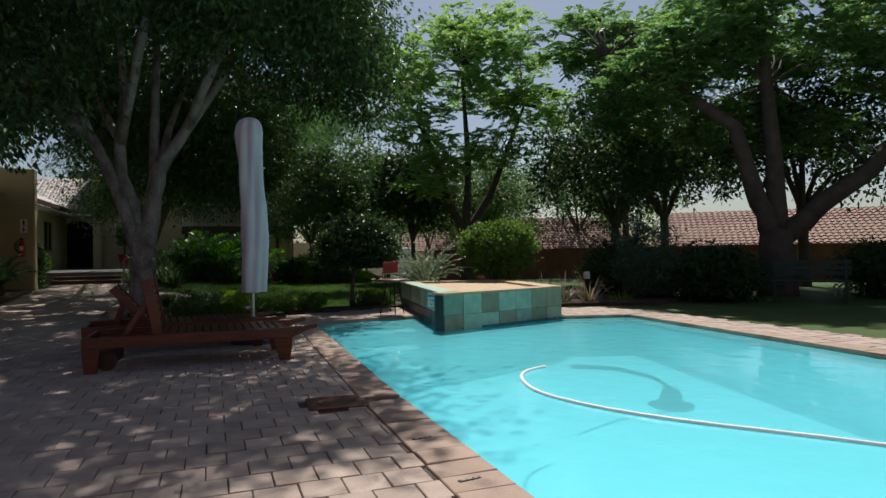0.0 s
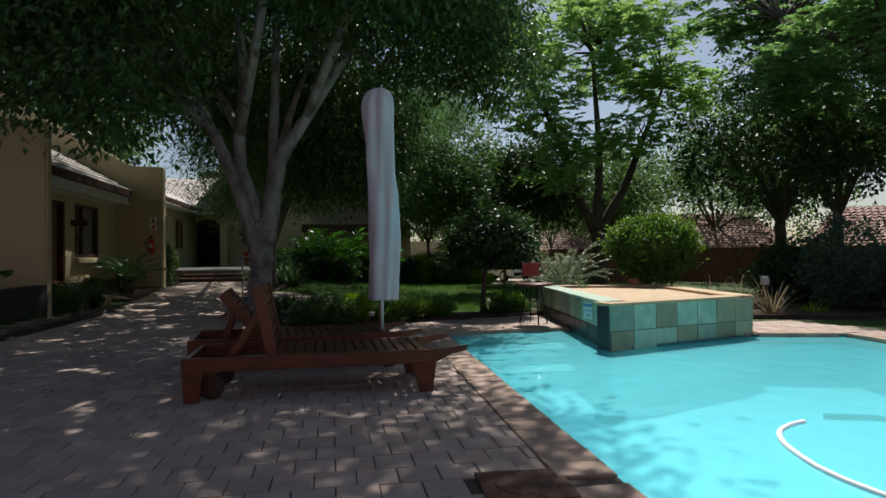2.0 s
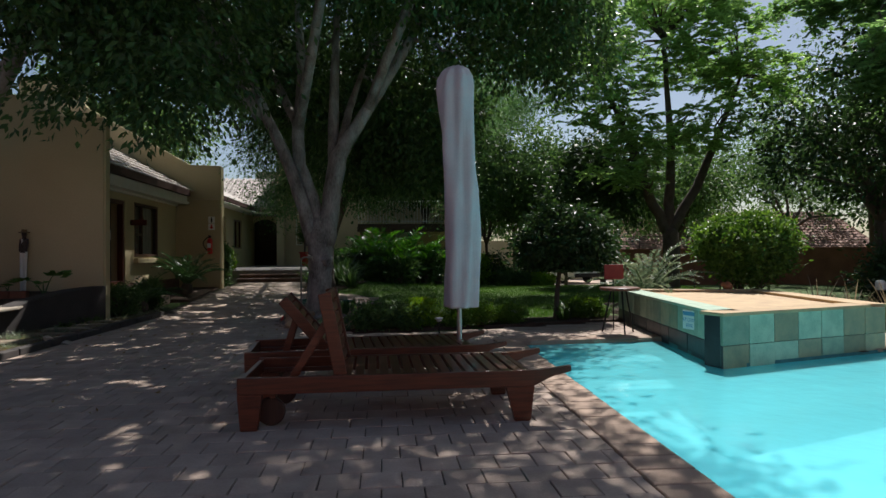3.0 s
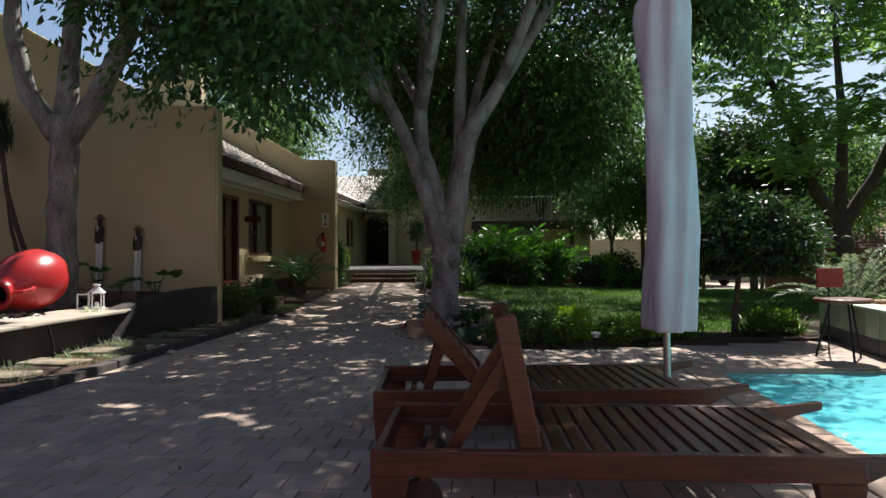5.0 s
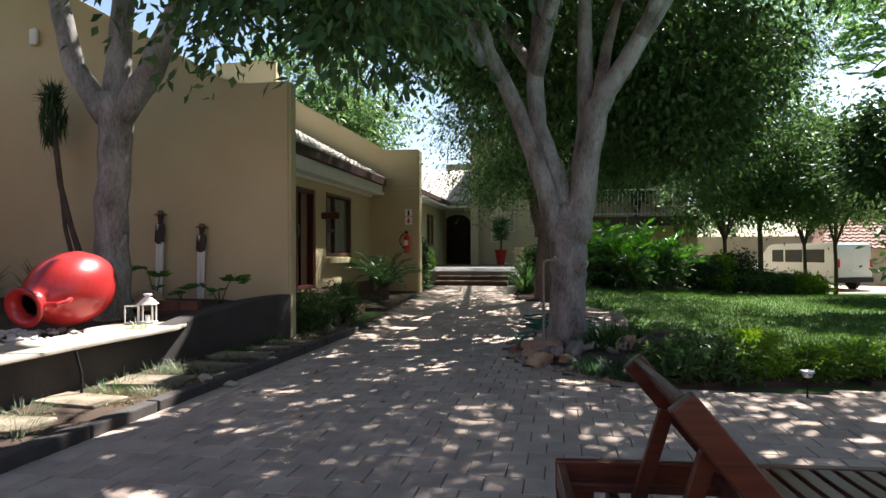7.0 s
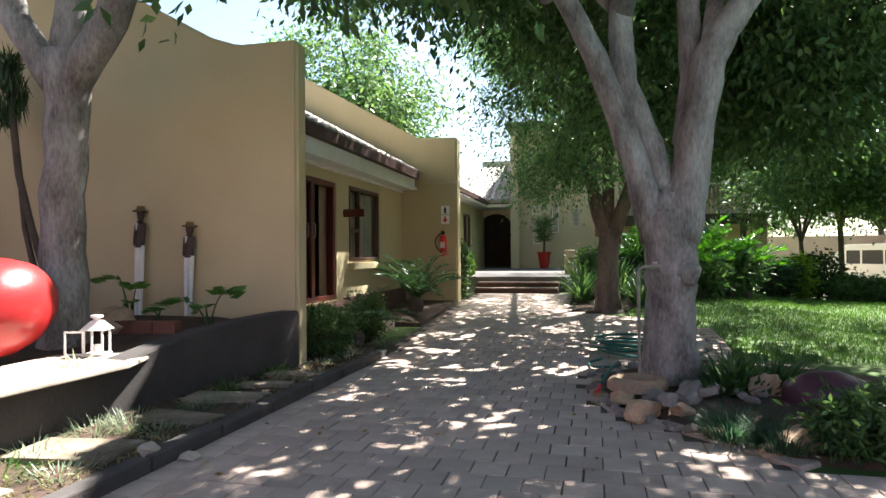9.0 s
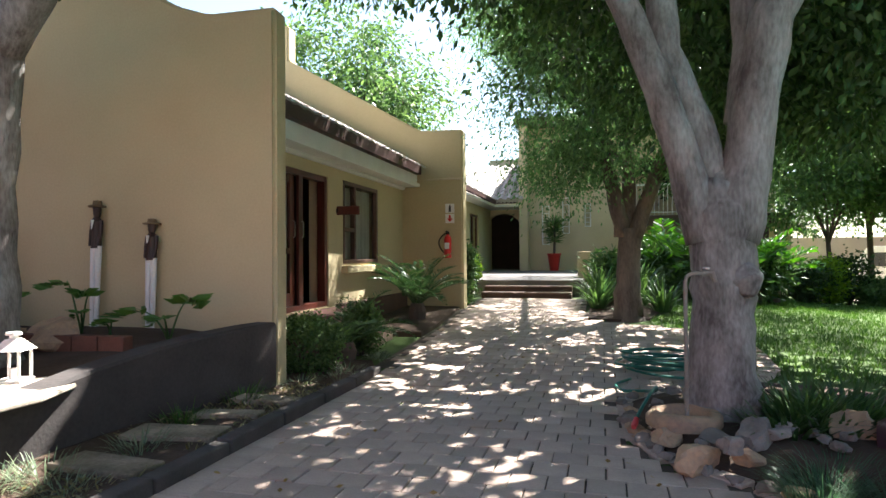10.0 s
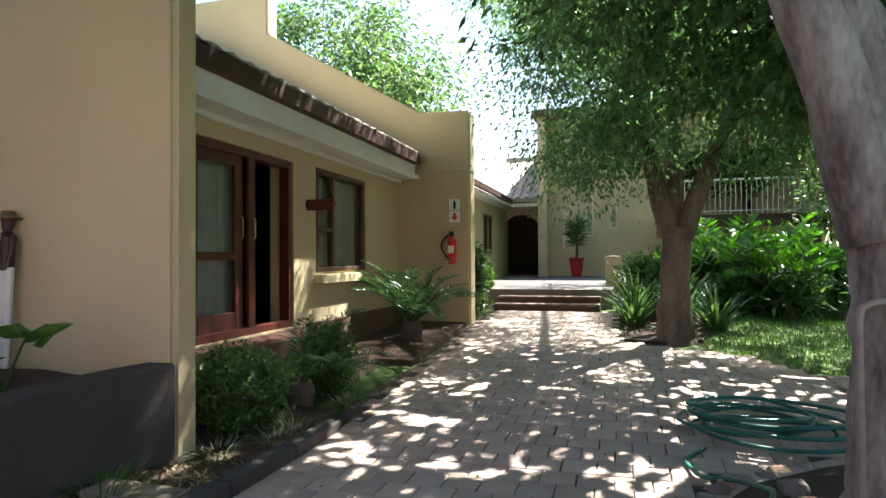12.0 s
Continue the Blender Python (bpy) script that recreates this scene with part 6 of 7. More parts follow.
tree("tree", "smaller leaning tree with drooping glossy leaves beside the steps", (-2.62, 21.1, 0.15),
     [([(0, 0, -0.1), (0, 0, 0.1), (0.02, 0, 0.8), (0.04, 0, 1.55)], [0.32, 0.24, 0.19, 0.19]),
      ([(-0.05, 0, 1.4), (-0.22, 0, 2.2), (-0.42, 0.05, 3.2), (-0.8, 0.1, 5.0)], [0.14, 0.12, 0.1, 0.04]),
      ([(0.1, 0, 1.4), (0.36, 0, 2.1), (0.66, 0.05, 2.9), (1.2, 0.1, 4.4)], [0.14, 0.12, 0.1, 0.04]),
      ([(0.03, 0.05, 1.5), (0.05, 0.2, 3.0), (0.1, 0.3, 5.2)], [0.12, 0.1, 0.04]),
      ([(0.66, 0.05, 2.9), (1.8, 0.9, 4.2), (3.0, 1.9, 5.1), (4.2, 2.4, 5.6)], [0.09, 0.075, 0.05, 0.02]),
      ([(0.1, 0.3, 4.4), (0.2, 3.4, 5.6), (0.0, 6.6, 6.2), (-0.3, 9.4, 6.4)], [0.09, 0.07, 0.05, 0.02]),
      ([(0.1, 1.6, 5.0), (1.4, 3.8, 6.0), (2.8, 5.8, 6.3), (3.4, 7.6, 6.5)], [0.07, 0.055, 0.04, 0.02]),
      ([(-0.42, 0.05, 3.2), (-1.2, 1.6, 5.2), (-1.6, 3.2, 6.1), (-1.3, 5.2, 6.4)], [0.08, 0.06, 0.045, 0.02])],
     [((0.4, 0.2, 5.2), (2.6, 2.6, 1.9)), ((-1.0, -0.6, 3.7), (1.15, 1.2, 1.2)), ((1.5, -0.3, 3.4), (1.3, 1.2, 1.15)), ((0.3, -1.2, 4.1), (1.5, 1.0, 1.2)), ((-0.7, 0.4, 2.75), (0.75, 0.8, 0.7)), ((-1.2, -0.9, 5.2), (1.3, 1.2, 1.0)), ((0.4, 3.4, 5.6), (2.0, 1.8, 1.0)), ((0.5, 6.4, 6.2), (2.1, 2.0, 0.9)), ((0.2, -0.9, 3.0), (1.2, 0.8, 0.8)), ((1.2, -0.5, 2.6), (0.8, 0.7, 0.6)), ((-1.0, -0.5, 2.9), (0.9, 0.8, 0.75)), ((-0.9, -0.3, 2.45), (0.75, 0.8, 0.6)), ((2.0, 0.2, 3.5), (1.2, 1.2, 0.9)), ((3.6, 3.6, 5.5), (1.8, 1.6, 0.9)), ((4.4, 1.8, 5.6), (1.7, 1.6, 0.8)), ((1.7, -0.8, 2.9), (0.7, 0.6, 0.5)), ((-0.4, 9.6, 6.4), (2.2, 1.8, 0.9)), ((1.2, 8.0, 6.6), (1.8, 1.6, 0.8)), ((-2.0, 6.6, 6.6), (1.2, 1.6, 0.7)), ((2.6, 0.6, 4.4), (1.5, 1.4, 1.0)), ((-1.6, 2.9, 6.1), (2.0, 2.1, 0.9)), ((-1.2, 5.2, 6.4), (1.8, 1.6, 0.8)), ((3.3, 7.4, 6.5), (2.4, 2.0, 1.0)), ((2.6, 5.2, 6.2), (1.8, 1.6, 0.9)), ((5.4, 4.8, 6.2), (1.8, 2.0, 0.9)), ((4.6, -0.4, 5.9), (1.6, 1.5, 0.8)), ((-2.0, 0.6, 6.2), (1.8, 1.6, 0.8))],
     L_DROOP, BARK_B, 2150, 112, 0.27, (0.078, 0.034), 1.0, 0.15, 120, 0.016, crown_gap)


def back_tree(base, h, r, leaf, low, label, n=260, per=55, size=(0.2, 0.095), trunk_r=0.16, spread=0.42, bark=None, fork=0.3):
    """A garden tree further off: forked trunk, several lobes of crown."""
    limbs = [([(0, 0, -0.2), (0.03, 0, h * 0.12), (0.0, 0.05, h * fork)], [trunk_r * 1.35, trunk_r, trunk_r * 0.9])]
    lobes = [((0, 0, h * 0.72), (r * 0.8, r * 0.8, h * 0.27))]
    for k in range(6):
        a = k * 1.05 + rng.uniform(-0.4, 0.4)
        q = r * rng.uniform(0.55, 0.75)
        z = rng.uniform(low + h * 0.13, h * 0.66)
        limbs.append(([(0, 0, h * fork * 0.9), (q * 0.35 * math.cos(a), q * 0.35 * math.sin(a), h * fork + (z - h * fork) * 0.5 + 0.2), (q * math.cos(a), q * math.sin(a), z)], [trunk_r * 0.62, trunk_r * 0.42, trunk_r * 0.15]))
        lobes.append(((q * math.cos(a), q * math.sin(a), z), (r * 0.5, r * 0.5, h * 0.14)))
    return tree("tree", label, base, limbs, lobes, leaf, bark or BARK_D, n, per, spread, size, 0.5, 0.3, 70, trunk_r * 0.12)


DK = "dark dense garden tree at the edge of the lawn"
back_tree((4.9, 32.0, -0.3), 8.6, 2.5, L_MID, 2.2, "leafy mid-green tree at the far edge of the lawn", 300, trunk_r=0.09)
back_tree((7.0, 26.4, 0.0), 6.0, 1.9, L_DARK, 2.6, DK, 210, trunk_r=0.1)
back_tree((3.4, 30.8, -0.2), 6.6, 1.8, L_MID, 1.5, "light leafy tree at the far corner of the lawn", 190, 55, (0.15, 0.07), 0.07)
back_tree((1.2, 37.6, 0.2), 10.5, 3.2, L_DARK, 3.4, DK, 360)
back_tree((12.2, 19.6, 0.0), 7.2, 2.6, L_DARK, 2.0, DK, 130, trunk_r=0.15)
back_tree((15.5, 21.0, 0.0), 8.6, 3.2, L_DARK, 2.2, DK, 170)
back_tree((16.4, 15.8, 0.0), 8.6, 3.2, L_DARK, 2.4, DK, 180)
back_tree((11.4, 29.5, -0.2), 7.0, 2.6, L_MID, 2.6, "tall mid-green tree behind the brick wall", 150)
back_tree((18.5, 9.5, 0.0), 9.0, 3.6, L_DARK, 2.2, DK, 260)
back_tree((17.5, 26.0, 0.0), 11.0, 3.8, L_MID, 2.6, "tall mid-green tree behind the brick wall", 200)
back_tree((-11.2, 29.0, 0.2), 9.6, 3.0, L_MID, 4.0, "tall leafy tree behind the house roof", 340, size=(0.2, 0.09))
for x, y in ((7.0, 31.0), (9.6, 31.8), (6.1, 31.2), (12.2, 31.0)):
    back_tree((x, y, -0.25), 5.2, 1.5, L_MID, 2.2, "slim young tree along the drive", 110, 45, (0.13, 0.06), 0.06, 0.3, None, 0.35)
back_tree((17, 41, -0.4), 9, 4, L_MID, 2.0, "leafy tree beyond the drive", 220, size=(0.22, 0.1))
back_tree((6, 50, -0.4), 10, 4.5, L_MID, 2.0, "leafy tree behind the drive wall", 220, size=(0.24, 0.1))
back_tree((24, 40, -0.4), 11, 5, L_MID, 2.0, "leafy tree beyond the drive", 220, size=(0.24, 0.1))
back_tree((14, 52, -0.4), 11, 5, L_DARK, 2.0, "dark tree behind the drive wall", 220, size=(0.24, 0.1))


def feather_tree(base, limbs, lobes, label, n, per=16, spread=0.4, leaf=None):
    """A light flat-layered tree: sprays of small leaflets along drooping stalks."""
    t = thing("tree", label, "tree", base)
    bm = bmesh.new()
    ends = []
    for pts, radii in limbs:
        tube(bm, bend(pts[0], pts[1], (0, 0, 0), 4, 0.03)[:-1] + [Vector(p) for p in pts[1:]], [radii[0] + (radii[1] - radii[0]) * k / 4 for k in range(4)] + list(radii[1:]), 10)
        ends += [(Vector(p), r) for p, r in zip(pts[1:], radii[1:])]
    vol = np.array([r[0] * r[1] * r[2] for _, r in lobes]) ** 0.7
    cs = np.concatenate([ball_points(max(4, int(n * w)), c, r, 0.35) for (c, r), w in zip(lobes, vol / vol.sum())])
    for i in rng.permutation(len(cs))[:150]:
        tip = Vector(cs[i])
        p, r = min(ends, key=lambda e: (e[0] - tip).length)
        tube(bm, bend(p, tip, (0, 0, 0.1 * (tip - p).length), 5, 0.06), [min(r * 0.6, 0.045) * (1 - 0.15 * k) for k in range(6)], 5)
    smooth(part("trunk", bm, BARK_D, t))
    C, D = [], []
    for c in cs:
        for f in range(per // 4):
            a = rng.uniform(0, 6.283)
            el = rng.normal(0.05, 0.35)
            d = np.array([math.cos(a) * math.cos(el), math.sin(a) * math.cos(el), math.sin(el)])
            side = np.array([-math.sin(a), math.cos(a), 0])
            st = c + rng.normal(0, spread * 0.45, 3) * np.array([1, 1, 0.4])
            L = rng.uniform(0.3, 0.55)
            for s in range(11):
                p = st + d * L * s / 11 - np.array([0, 0, 0.25 * (s / 11) ** 2 * L])
                for sg in (-1, 1):
                    C.append(p + side * sg * 0.055)
                    D.append(side * sg + d * 0.5)
    leaves_mesh("crown", C, D, 0.15, 0.06, leaf or L_ACACIA, t, fold=0.1)
    return t


feather_tree((8.7, 24.6, 0.0),
             [([(0, 0, -0.2), (0.05, 0, 1.7), (0.0, 0, 2.0)], [0.34, 0.26, 0.25]),
              ([(0, 0, 1.8), (-0.7, 0.1, 3.2), (-1.1, 0.1, 4.4), (-1.8, 0.2, 6.2), (-2.6, 0.2, 7.6)], [0.2, 0.17, 0.14, 0.1, 0.04]),
              ([(0, 0, 1.8), (0.1, 0.1, 3.4), (0.2, 0.2, 5.0), (0.0, 0.3, 8.6)], [0.2, 0.16, 0.13, 0.05]),
              ([(0.05, 0, 1.9), (1.0, 0.0, 3.4), (1.7, 0.0, 5.0), (2.8, 0.2, 7.4)], [0.2, 0.16, 0.12, 0.05])],
             [((-2.6, -0.8, 6.0), (1.9, 1.6, 0.9)), ((-1.2, -1.4, 4.6), (1.5, 1.2, 0.6)), ((0.6, -1.2, 5.2), (1.6, 1.3, 0.7)), ((0, 0, 8.6), (3.6, 3.0, 1.6)), ((2.8, -0.4, 7.0), (2.0, 1.8, 0.9)), ((-3.2, 0, 8.0), (1.8, 1.8, 0.9)), ((0.8, 0.4, 10.4), (2.4, 2.2, 1.0)), ((-2.2, -1.6, 3.7), (1.2, 1.0, 0.45))],
             "tall feathery-leaved tree with bright layered sprays", 560, 24)
# this tree takes the feathery leaf with painted shade
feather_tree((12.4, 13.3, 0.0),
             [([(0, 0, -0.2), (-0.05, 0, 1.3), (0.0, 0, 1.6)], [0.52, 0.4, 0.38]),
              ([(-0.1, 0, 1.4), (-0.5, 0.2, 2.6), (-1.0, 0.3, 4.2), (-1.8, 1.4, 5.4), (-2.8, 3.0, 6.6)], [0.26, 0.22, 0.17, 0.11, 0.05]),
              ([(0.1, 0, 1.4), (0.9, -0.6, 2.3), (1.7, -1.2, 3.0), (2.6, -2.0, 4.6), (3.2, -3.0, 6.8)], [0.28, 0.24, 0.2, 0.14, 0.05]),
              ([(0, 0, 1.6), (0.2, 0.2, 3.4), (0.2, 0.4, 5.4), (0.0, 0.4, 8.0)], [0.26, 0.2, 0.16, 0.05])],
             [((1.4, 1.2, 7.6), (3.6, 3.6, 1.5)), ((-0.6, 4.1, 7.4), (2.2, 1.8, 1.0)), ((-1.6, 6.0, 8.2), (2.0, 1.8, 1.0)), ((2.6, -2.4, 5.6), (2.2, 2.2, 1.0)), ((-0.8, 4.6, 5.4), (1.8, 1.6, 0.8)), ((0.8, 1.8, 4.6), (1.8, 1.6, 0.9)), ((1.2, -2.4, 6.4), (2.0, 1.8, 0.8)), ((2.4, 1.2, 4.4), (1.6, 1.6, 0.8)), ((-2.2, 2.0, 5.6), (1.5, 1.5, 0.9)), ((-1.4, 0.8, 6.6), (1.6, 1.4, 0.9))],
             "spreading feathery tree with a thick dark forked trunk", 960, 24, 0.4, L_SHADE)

# ---- shrubs ----
bush("clipped_ball_tree", "clipped round lime-green standard bush behind the spa", (5.5, 15.05, 0.0), [((0, 0, 1.32), (0.82, 0.82, 0.54)), ((0.05, 0, 0.9), (0.62, 0.65, 0.28))], L_BALL, 420, 42, 0.10, (0.085, 0.045), "topiary", 16, 0.0, 0.8)
b = bush("standard_tree", "dark round-headed standard tree on a thin stem", (2.0, 14.98, 0.85), [((0.1, 0, 0.47), (0.86, 0.85, 0.62))], L_DARK, 330, 42, 0.12, (0.1, 0.05), "topiary", 14, 0.2, 0.6)
part("stem", tube(bmesh.new(), [(-0.08, 0, -0.9), (-0.05, 0, -0.4), (0.0, 0, 0.1)], [0.05, 0.042, 0.035], 8), BARK_D, b)
cycad("cycad", "grey-green cycad with arching fronds behind the spa", (3.85, 15.55, 0.0), 34, 1.3, L_GREY, 0.35, 0.9)
cycad("cycad", "dark green cycad spreading below the window", (-6.0, 20.35, 0.22), 30, 1.1, L_CYCAD, 0.25, 0.85)
cycad("cycad", "small bright cycad among the round shrubs", (-5.92, 17.2, 0.08), 16, 0.8, L_CYCAD, 0.18, 0.85)
bush("round_shrub", "rounded small-leaved green shrub beside the bed wall", (-6.02, 16.5, 0.02), [((0, 0, 0.32), (0.37, 0.36, 0.31))], L_MID, 160, 34, 0.06, (0.045, 0.025), stems=10)
bush("round_shrub", "rounded small-leaved green shrub beside the brick step", (-5.9, 17.72, 0.04), [((0, 0, 0.34), (0.21, 0.21, 0.33))], L_MID, 130, 34, 0.055, (0.045, 0.025), stems=10)
bush("upright_shrub", "upright leafy shrub at the corner of the pier wall", (-5.9, 22.75, 0.25), [((0, 0, 0.5), (0.36, 0.36, 0.5)), ((0.08, 0, 1.0), (0.3, 0.3, 0.28))], L_FICUS, 190, 40, 0.08, (0.09, 0.04), stems=10)
bush("upright_shrub", "pale-tipped shrub beside the pier wall", (-5.75, 23.3, 0.25), [((0, 0, 0.72), (0.26, 0.26, 0.3))], L_BOX, 80, 30, 0.06, (0.07, 0.03), stems=10)
for x, y, L in ((-5.55, 16.25, 0.2), (-5.6, 16.55, 0.2), (-5.55, 17.35, 0.16), (-5.8, 15.95, 0.18), (-5.75, 23.7, 0.26)):
    blades("silver_tuft", "silvery arching tuft at the paving edge", (x, y, gz(x, y) + 0.03), 120, L, 0.009, L_GREY, 0.13, 1.0, "ornamental grass", "silver tufts", 0.9)
# raised bed plants
def lobed_plant(base, leaves, label):
    """A young split-leaved plant: each leaf is a stalk ending in a fan of lobes (end of the stalk, size)."""
    p = thing("young_shrub", label, "plant", base, 0, "young bed plants")
    for end, size in leaves:
        end = Vector(end)
        part("stem", tube(bmesh.new(), bend((0, 0, -0.04), end, (0, 0, 0.06), 5, 0.004), [0.011, 0.01, 0.009, 0.008, 0.007, 0.006], 6), L_MID, p)
        out = Vector((end.x, end.y - 0.12, 0.06)).normalized()
        side = out.cross(Vector((0, 0, 1))).normalized()
        C, D = [], []
        for k in range(8):
            w = k / 7
            rib = end + out * size * w * 0.75 + Vector((0, 0, -0.35 * size * w * w))
            for sg in (-1, 1):
                d = side * sg * (1.0 - 0.75 * w) + out * (0.25 + 0.9 * w) + Vector((0, 0, 0.15 - 0.3 * w))
                ln = size * (0.55 - 0.18 * w)
                C.append(rib + d.normalized() * ln * 0.5)
                D.append(d)
        leaves_mesh("leaf", np.array(C), np.array(D), size * 0.62, size * 0.2, L_SEEDLING, p, fold=0.12)
    return p


lobed_plant((-6.72, 15.25, 0.53), [((0.12, 0.05, 0.32), 0.36), ((-0.2, -0.05, 0.24), 0.34), ((0.05, -0.14, 0.2), 0.24)], "young split-leaved plant with two broad leaves against the wall")
lobed_plant((-7.72, 15.3, 0.54), [((0.05, 0.02, 0.36), 0.3), ((-0.14, 0, 0.46), 0.26), ((0.1, -0.1, 0.22), 0.2)], "young split-leaved plant between the two carved statues")
lobed_plant((-8.5, 15.2, 0.53), [((0.1, 0, 0.36), 0.28), ((-0.1, -0.05, 0.26), 0.22)], "small young split-leaved plant beside the boulder")
lobed_plant((-7.2, 15.1, 0.53), [((0.04, -0.04, 0.16), 0.12), ((-0.06, 0, 0.14), 0.12)], "low seedling in the dark soil of the bed")
for x, y in ((-9.2, 15.0), (-9.9, 14.6), (-8.9, 14.9), (-10.6, 15.0)):
    blades("aloe", "spiky dark green aloe against the wall", (x, y, 0.5), 40, 0.65, 0.05, L_DARK, 0.06, 0.5, "aloe", "bed aloes", 0.5)
yuc = thing("tall_yucca", "tall bare-stemmed yucca with a drooping dry head", "yucca", (-8.95, 15.3, 0.48))
part("stem", tube(bmesh.new(), [(0.25, 0, -0.05), (0.12, 0, 0.5), (-0.1, 0, 1.1), (-0.28, 0, 1.7), (-0.36, 0, 2.3), (-0.42, 0, 3.0)], [0.05, 0.045, 0.04, 0.04, 0.04, 0.04], 8), BARK_D, yuc)
part("stem", tube(bmesh.new(), [(0.15, 0.02, -0.05), (-0.05, 0.02, 0.5), (-0.22, 0.02, 1.1), (-0.32, 0.02, 1.9)], [0.04, 0.035, 0.03, 0.025], 8), BARK_D, yuc)
c = ball_points(150, (-0.42, 0, 3.0), (0.16, 0.14, 0.16), 0.1)
leaves_mesh("head", c, c - np.array([-0.42, 0, 2.95]) + rng.normal(0, 0.05, c.shape), 0.26, 0.018, L_DARK, yuc)
c = ball_points(240, (-0.4, 0, 2.65), (0.2, 0.16, 0.42), 0.1)
leaves_mesh("dry_skirt", c, np.tile([0.1, 0, -1.0], (240, 1)) + rng.normal(0, 0.2, (240, 3)), 0.34, 0.024, L_DARK, yuc)

# tree bed and hedge
for x, y, n, L in ((-1.72, 15.2, 190, 0.32), (-1.42, 15.3, 170, 0.3), (-1.88, 14.98, 150, 0.28), (-1.58, 15.02, 150, 0.27)):
    blades("strap_leaf_shrub", "dense dark strap-leaved clump at the foot of the tree", (x, y, 0.12), n, L, 0.03, L_FICUS, 0.25, 0.6, "shrub", "strap-leaved clumps", 0.8)
for x, y in ((-1.98, 14.02), (-1.72, 13.85), (-1.85, 14.25)):
    blades("grass_mound", "fine blue-green grass mound at the paving edge", (x, y, 0.04), 480, 0.2, 0.006, L_MOUND, 0.2, 0.7, "ornamental grass", "grass mounds", 0.9)
bush("low_shrub", "spreading dark green shrub beside the paving", (-1.02, 13.8, 0.0), [((-0.18, 0, 0.2), (0.36, 0.2, 0.19)), ((0.22, 0.08, 0.2), (0.32, 0.24, 0.2))], L_MID, 200, 34, 0.065, (0.08, 0.024), stems=10)
bush("golden_box_bush", "clipped golden-green box bush at the corner of the bed", (-0.5, 13.98, 0.0), [((-0.06, 0, 0.24), (0.27, 0.27, 0.23)), ((0.1, 0.05, 0.26), (0.2, 0.24, 0.2))], L_LIME, 190, 36, 0.045, (0.036, 0.02), "hedge bush", 8, 0.0, 0.7)
HEDGE = [(0.05, 14.16, 0.27, 0.27), (0.5, 14.32, 0.28, 0.28), (0.95, 14.46, 0.27, 0.26), (2.45, 15.05, 0.3, 0.3)]
for x, y, r, h in HEDGE:
    bush("box_hedge", "clipped golden-green box bush along the lawn edge", (x, y, 0.0), [((0, 0, h * 0.6), (r, r, h * 0.55)), ((r * 0.3, 0, h * 0.7), (r * 0.8, r * 0.7, h * 0.4))], L_BOX, 130, 34, 0.05, (0.04, 0.022), "hedge bush", 8, 0.0, 0.6, "box hedge")
for x, y in ((2.0, 14.75), (2.8, 15.0), (2.2, 15.1)):
    blades("lily_tuft", "arching bright green strap leaves at the lawn edge", (x, y, 0.02), 60, 0.42, 0.02, L_GRASS, 0.08, 0.6, "ornamental grass", "lily tufts", 0.9)
for x, y in ((6.4, 13.6), (6.85, 13.3), (6.05, 13.9)):
    blades("flax", "bronze flax clump with sword leaves", (x, y, 0.0), 44, 0.75, 0.03, leaf_mat("leaf_flax", (0.12, 0.10, 0.06), (0.3, 0.26, 0.16), 0.25) if "leaf_flax" not in MATS else MATS["leaf_flax"], 0.1, 0.55, "flax", "flax clumps", 0.5)
blades("lime_tuft", "lime green strap-leaved tuft by the bollard light", (7.6, 13.2, 0.0), 90, 0.35, 0.02, L_LIME, 0.2, 0.7, "ornamental grass")
bush("conifer_shrub", "dense dark grey-green upright shrub by the paving", (8.6, 13.5, 0.0), [((0, 0, 0.9), (0.75, 0.75, 0.95)), ((0.4, 0.2, 0.6), (0.7, 0.7, 0.6))], leaf_mat("leaf_grey_conifer", (0.05, 0.09, 0.055), (0.10, 0.16, 0.10), 0.25), 260, 40, 0.12, (0.08, 0.035), stems=10)
for x, y, r, h in ((9.8, 12.6, 0.8, 1.1), (10.6, 13.6, 0.9, 1.2), (9.0, 15.2, 0.9, 1.3), (13.6, 11.4, 1.0, 1.2), (15.6, 9.6, 1.0, 1.1)):
    bush("dark_shrub", "dark leafy shrub in deep shade along the wall", (x, y, 0.0), [((0, 0, h * 0.5), (r, r, h * 0.5))], L_DARK, 160, 36, 0.16, (0.12, 0.05), stems=8, group="shade shrubs")
# beside the steps and under the balcony
for x, y, n, L in ((-3.1, 22.3, 70, 0.75), (-3.05, 23.1, 80, 0.9), (-2.95, 23.9, 80, 0.95), (-2.35, 22.8, 70, 0.85), (-2.0, 22.0, 60, 0.7), (-2.3, 23.9, 80, 1.0)):
    blades("strap_clump", "tall dark strap-leaved clump beside the steps", (x, y, gz(x, y)), n, L, 0.055, L_FICUS, 0.14, 0.45, "shrub", "step clumps", 0.95)
bush("glossy_shrub", "dark glossy-leaved shrub crowding the foot of the leaning tree", (-2.75, 24.0, gz(-2.75, 24.0)), [((0, 0, 0.5), (0.4, 0.35, 0.45))], L_FICUS, 80, 26, 0.14, (0.2, 0.05), stems=10)
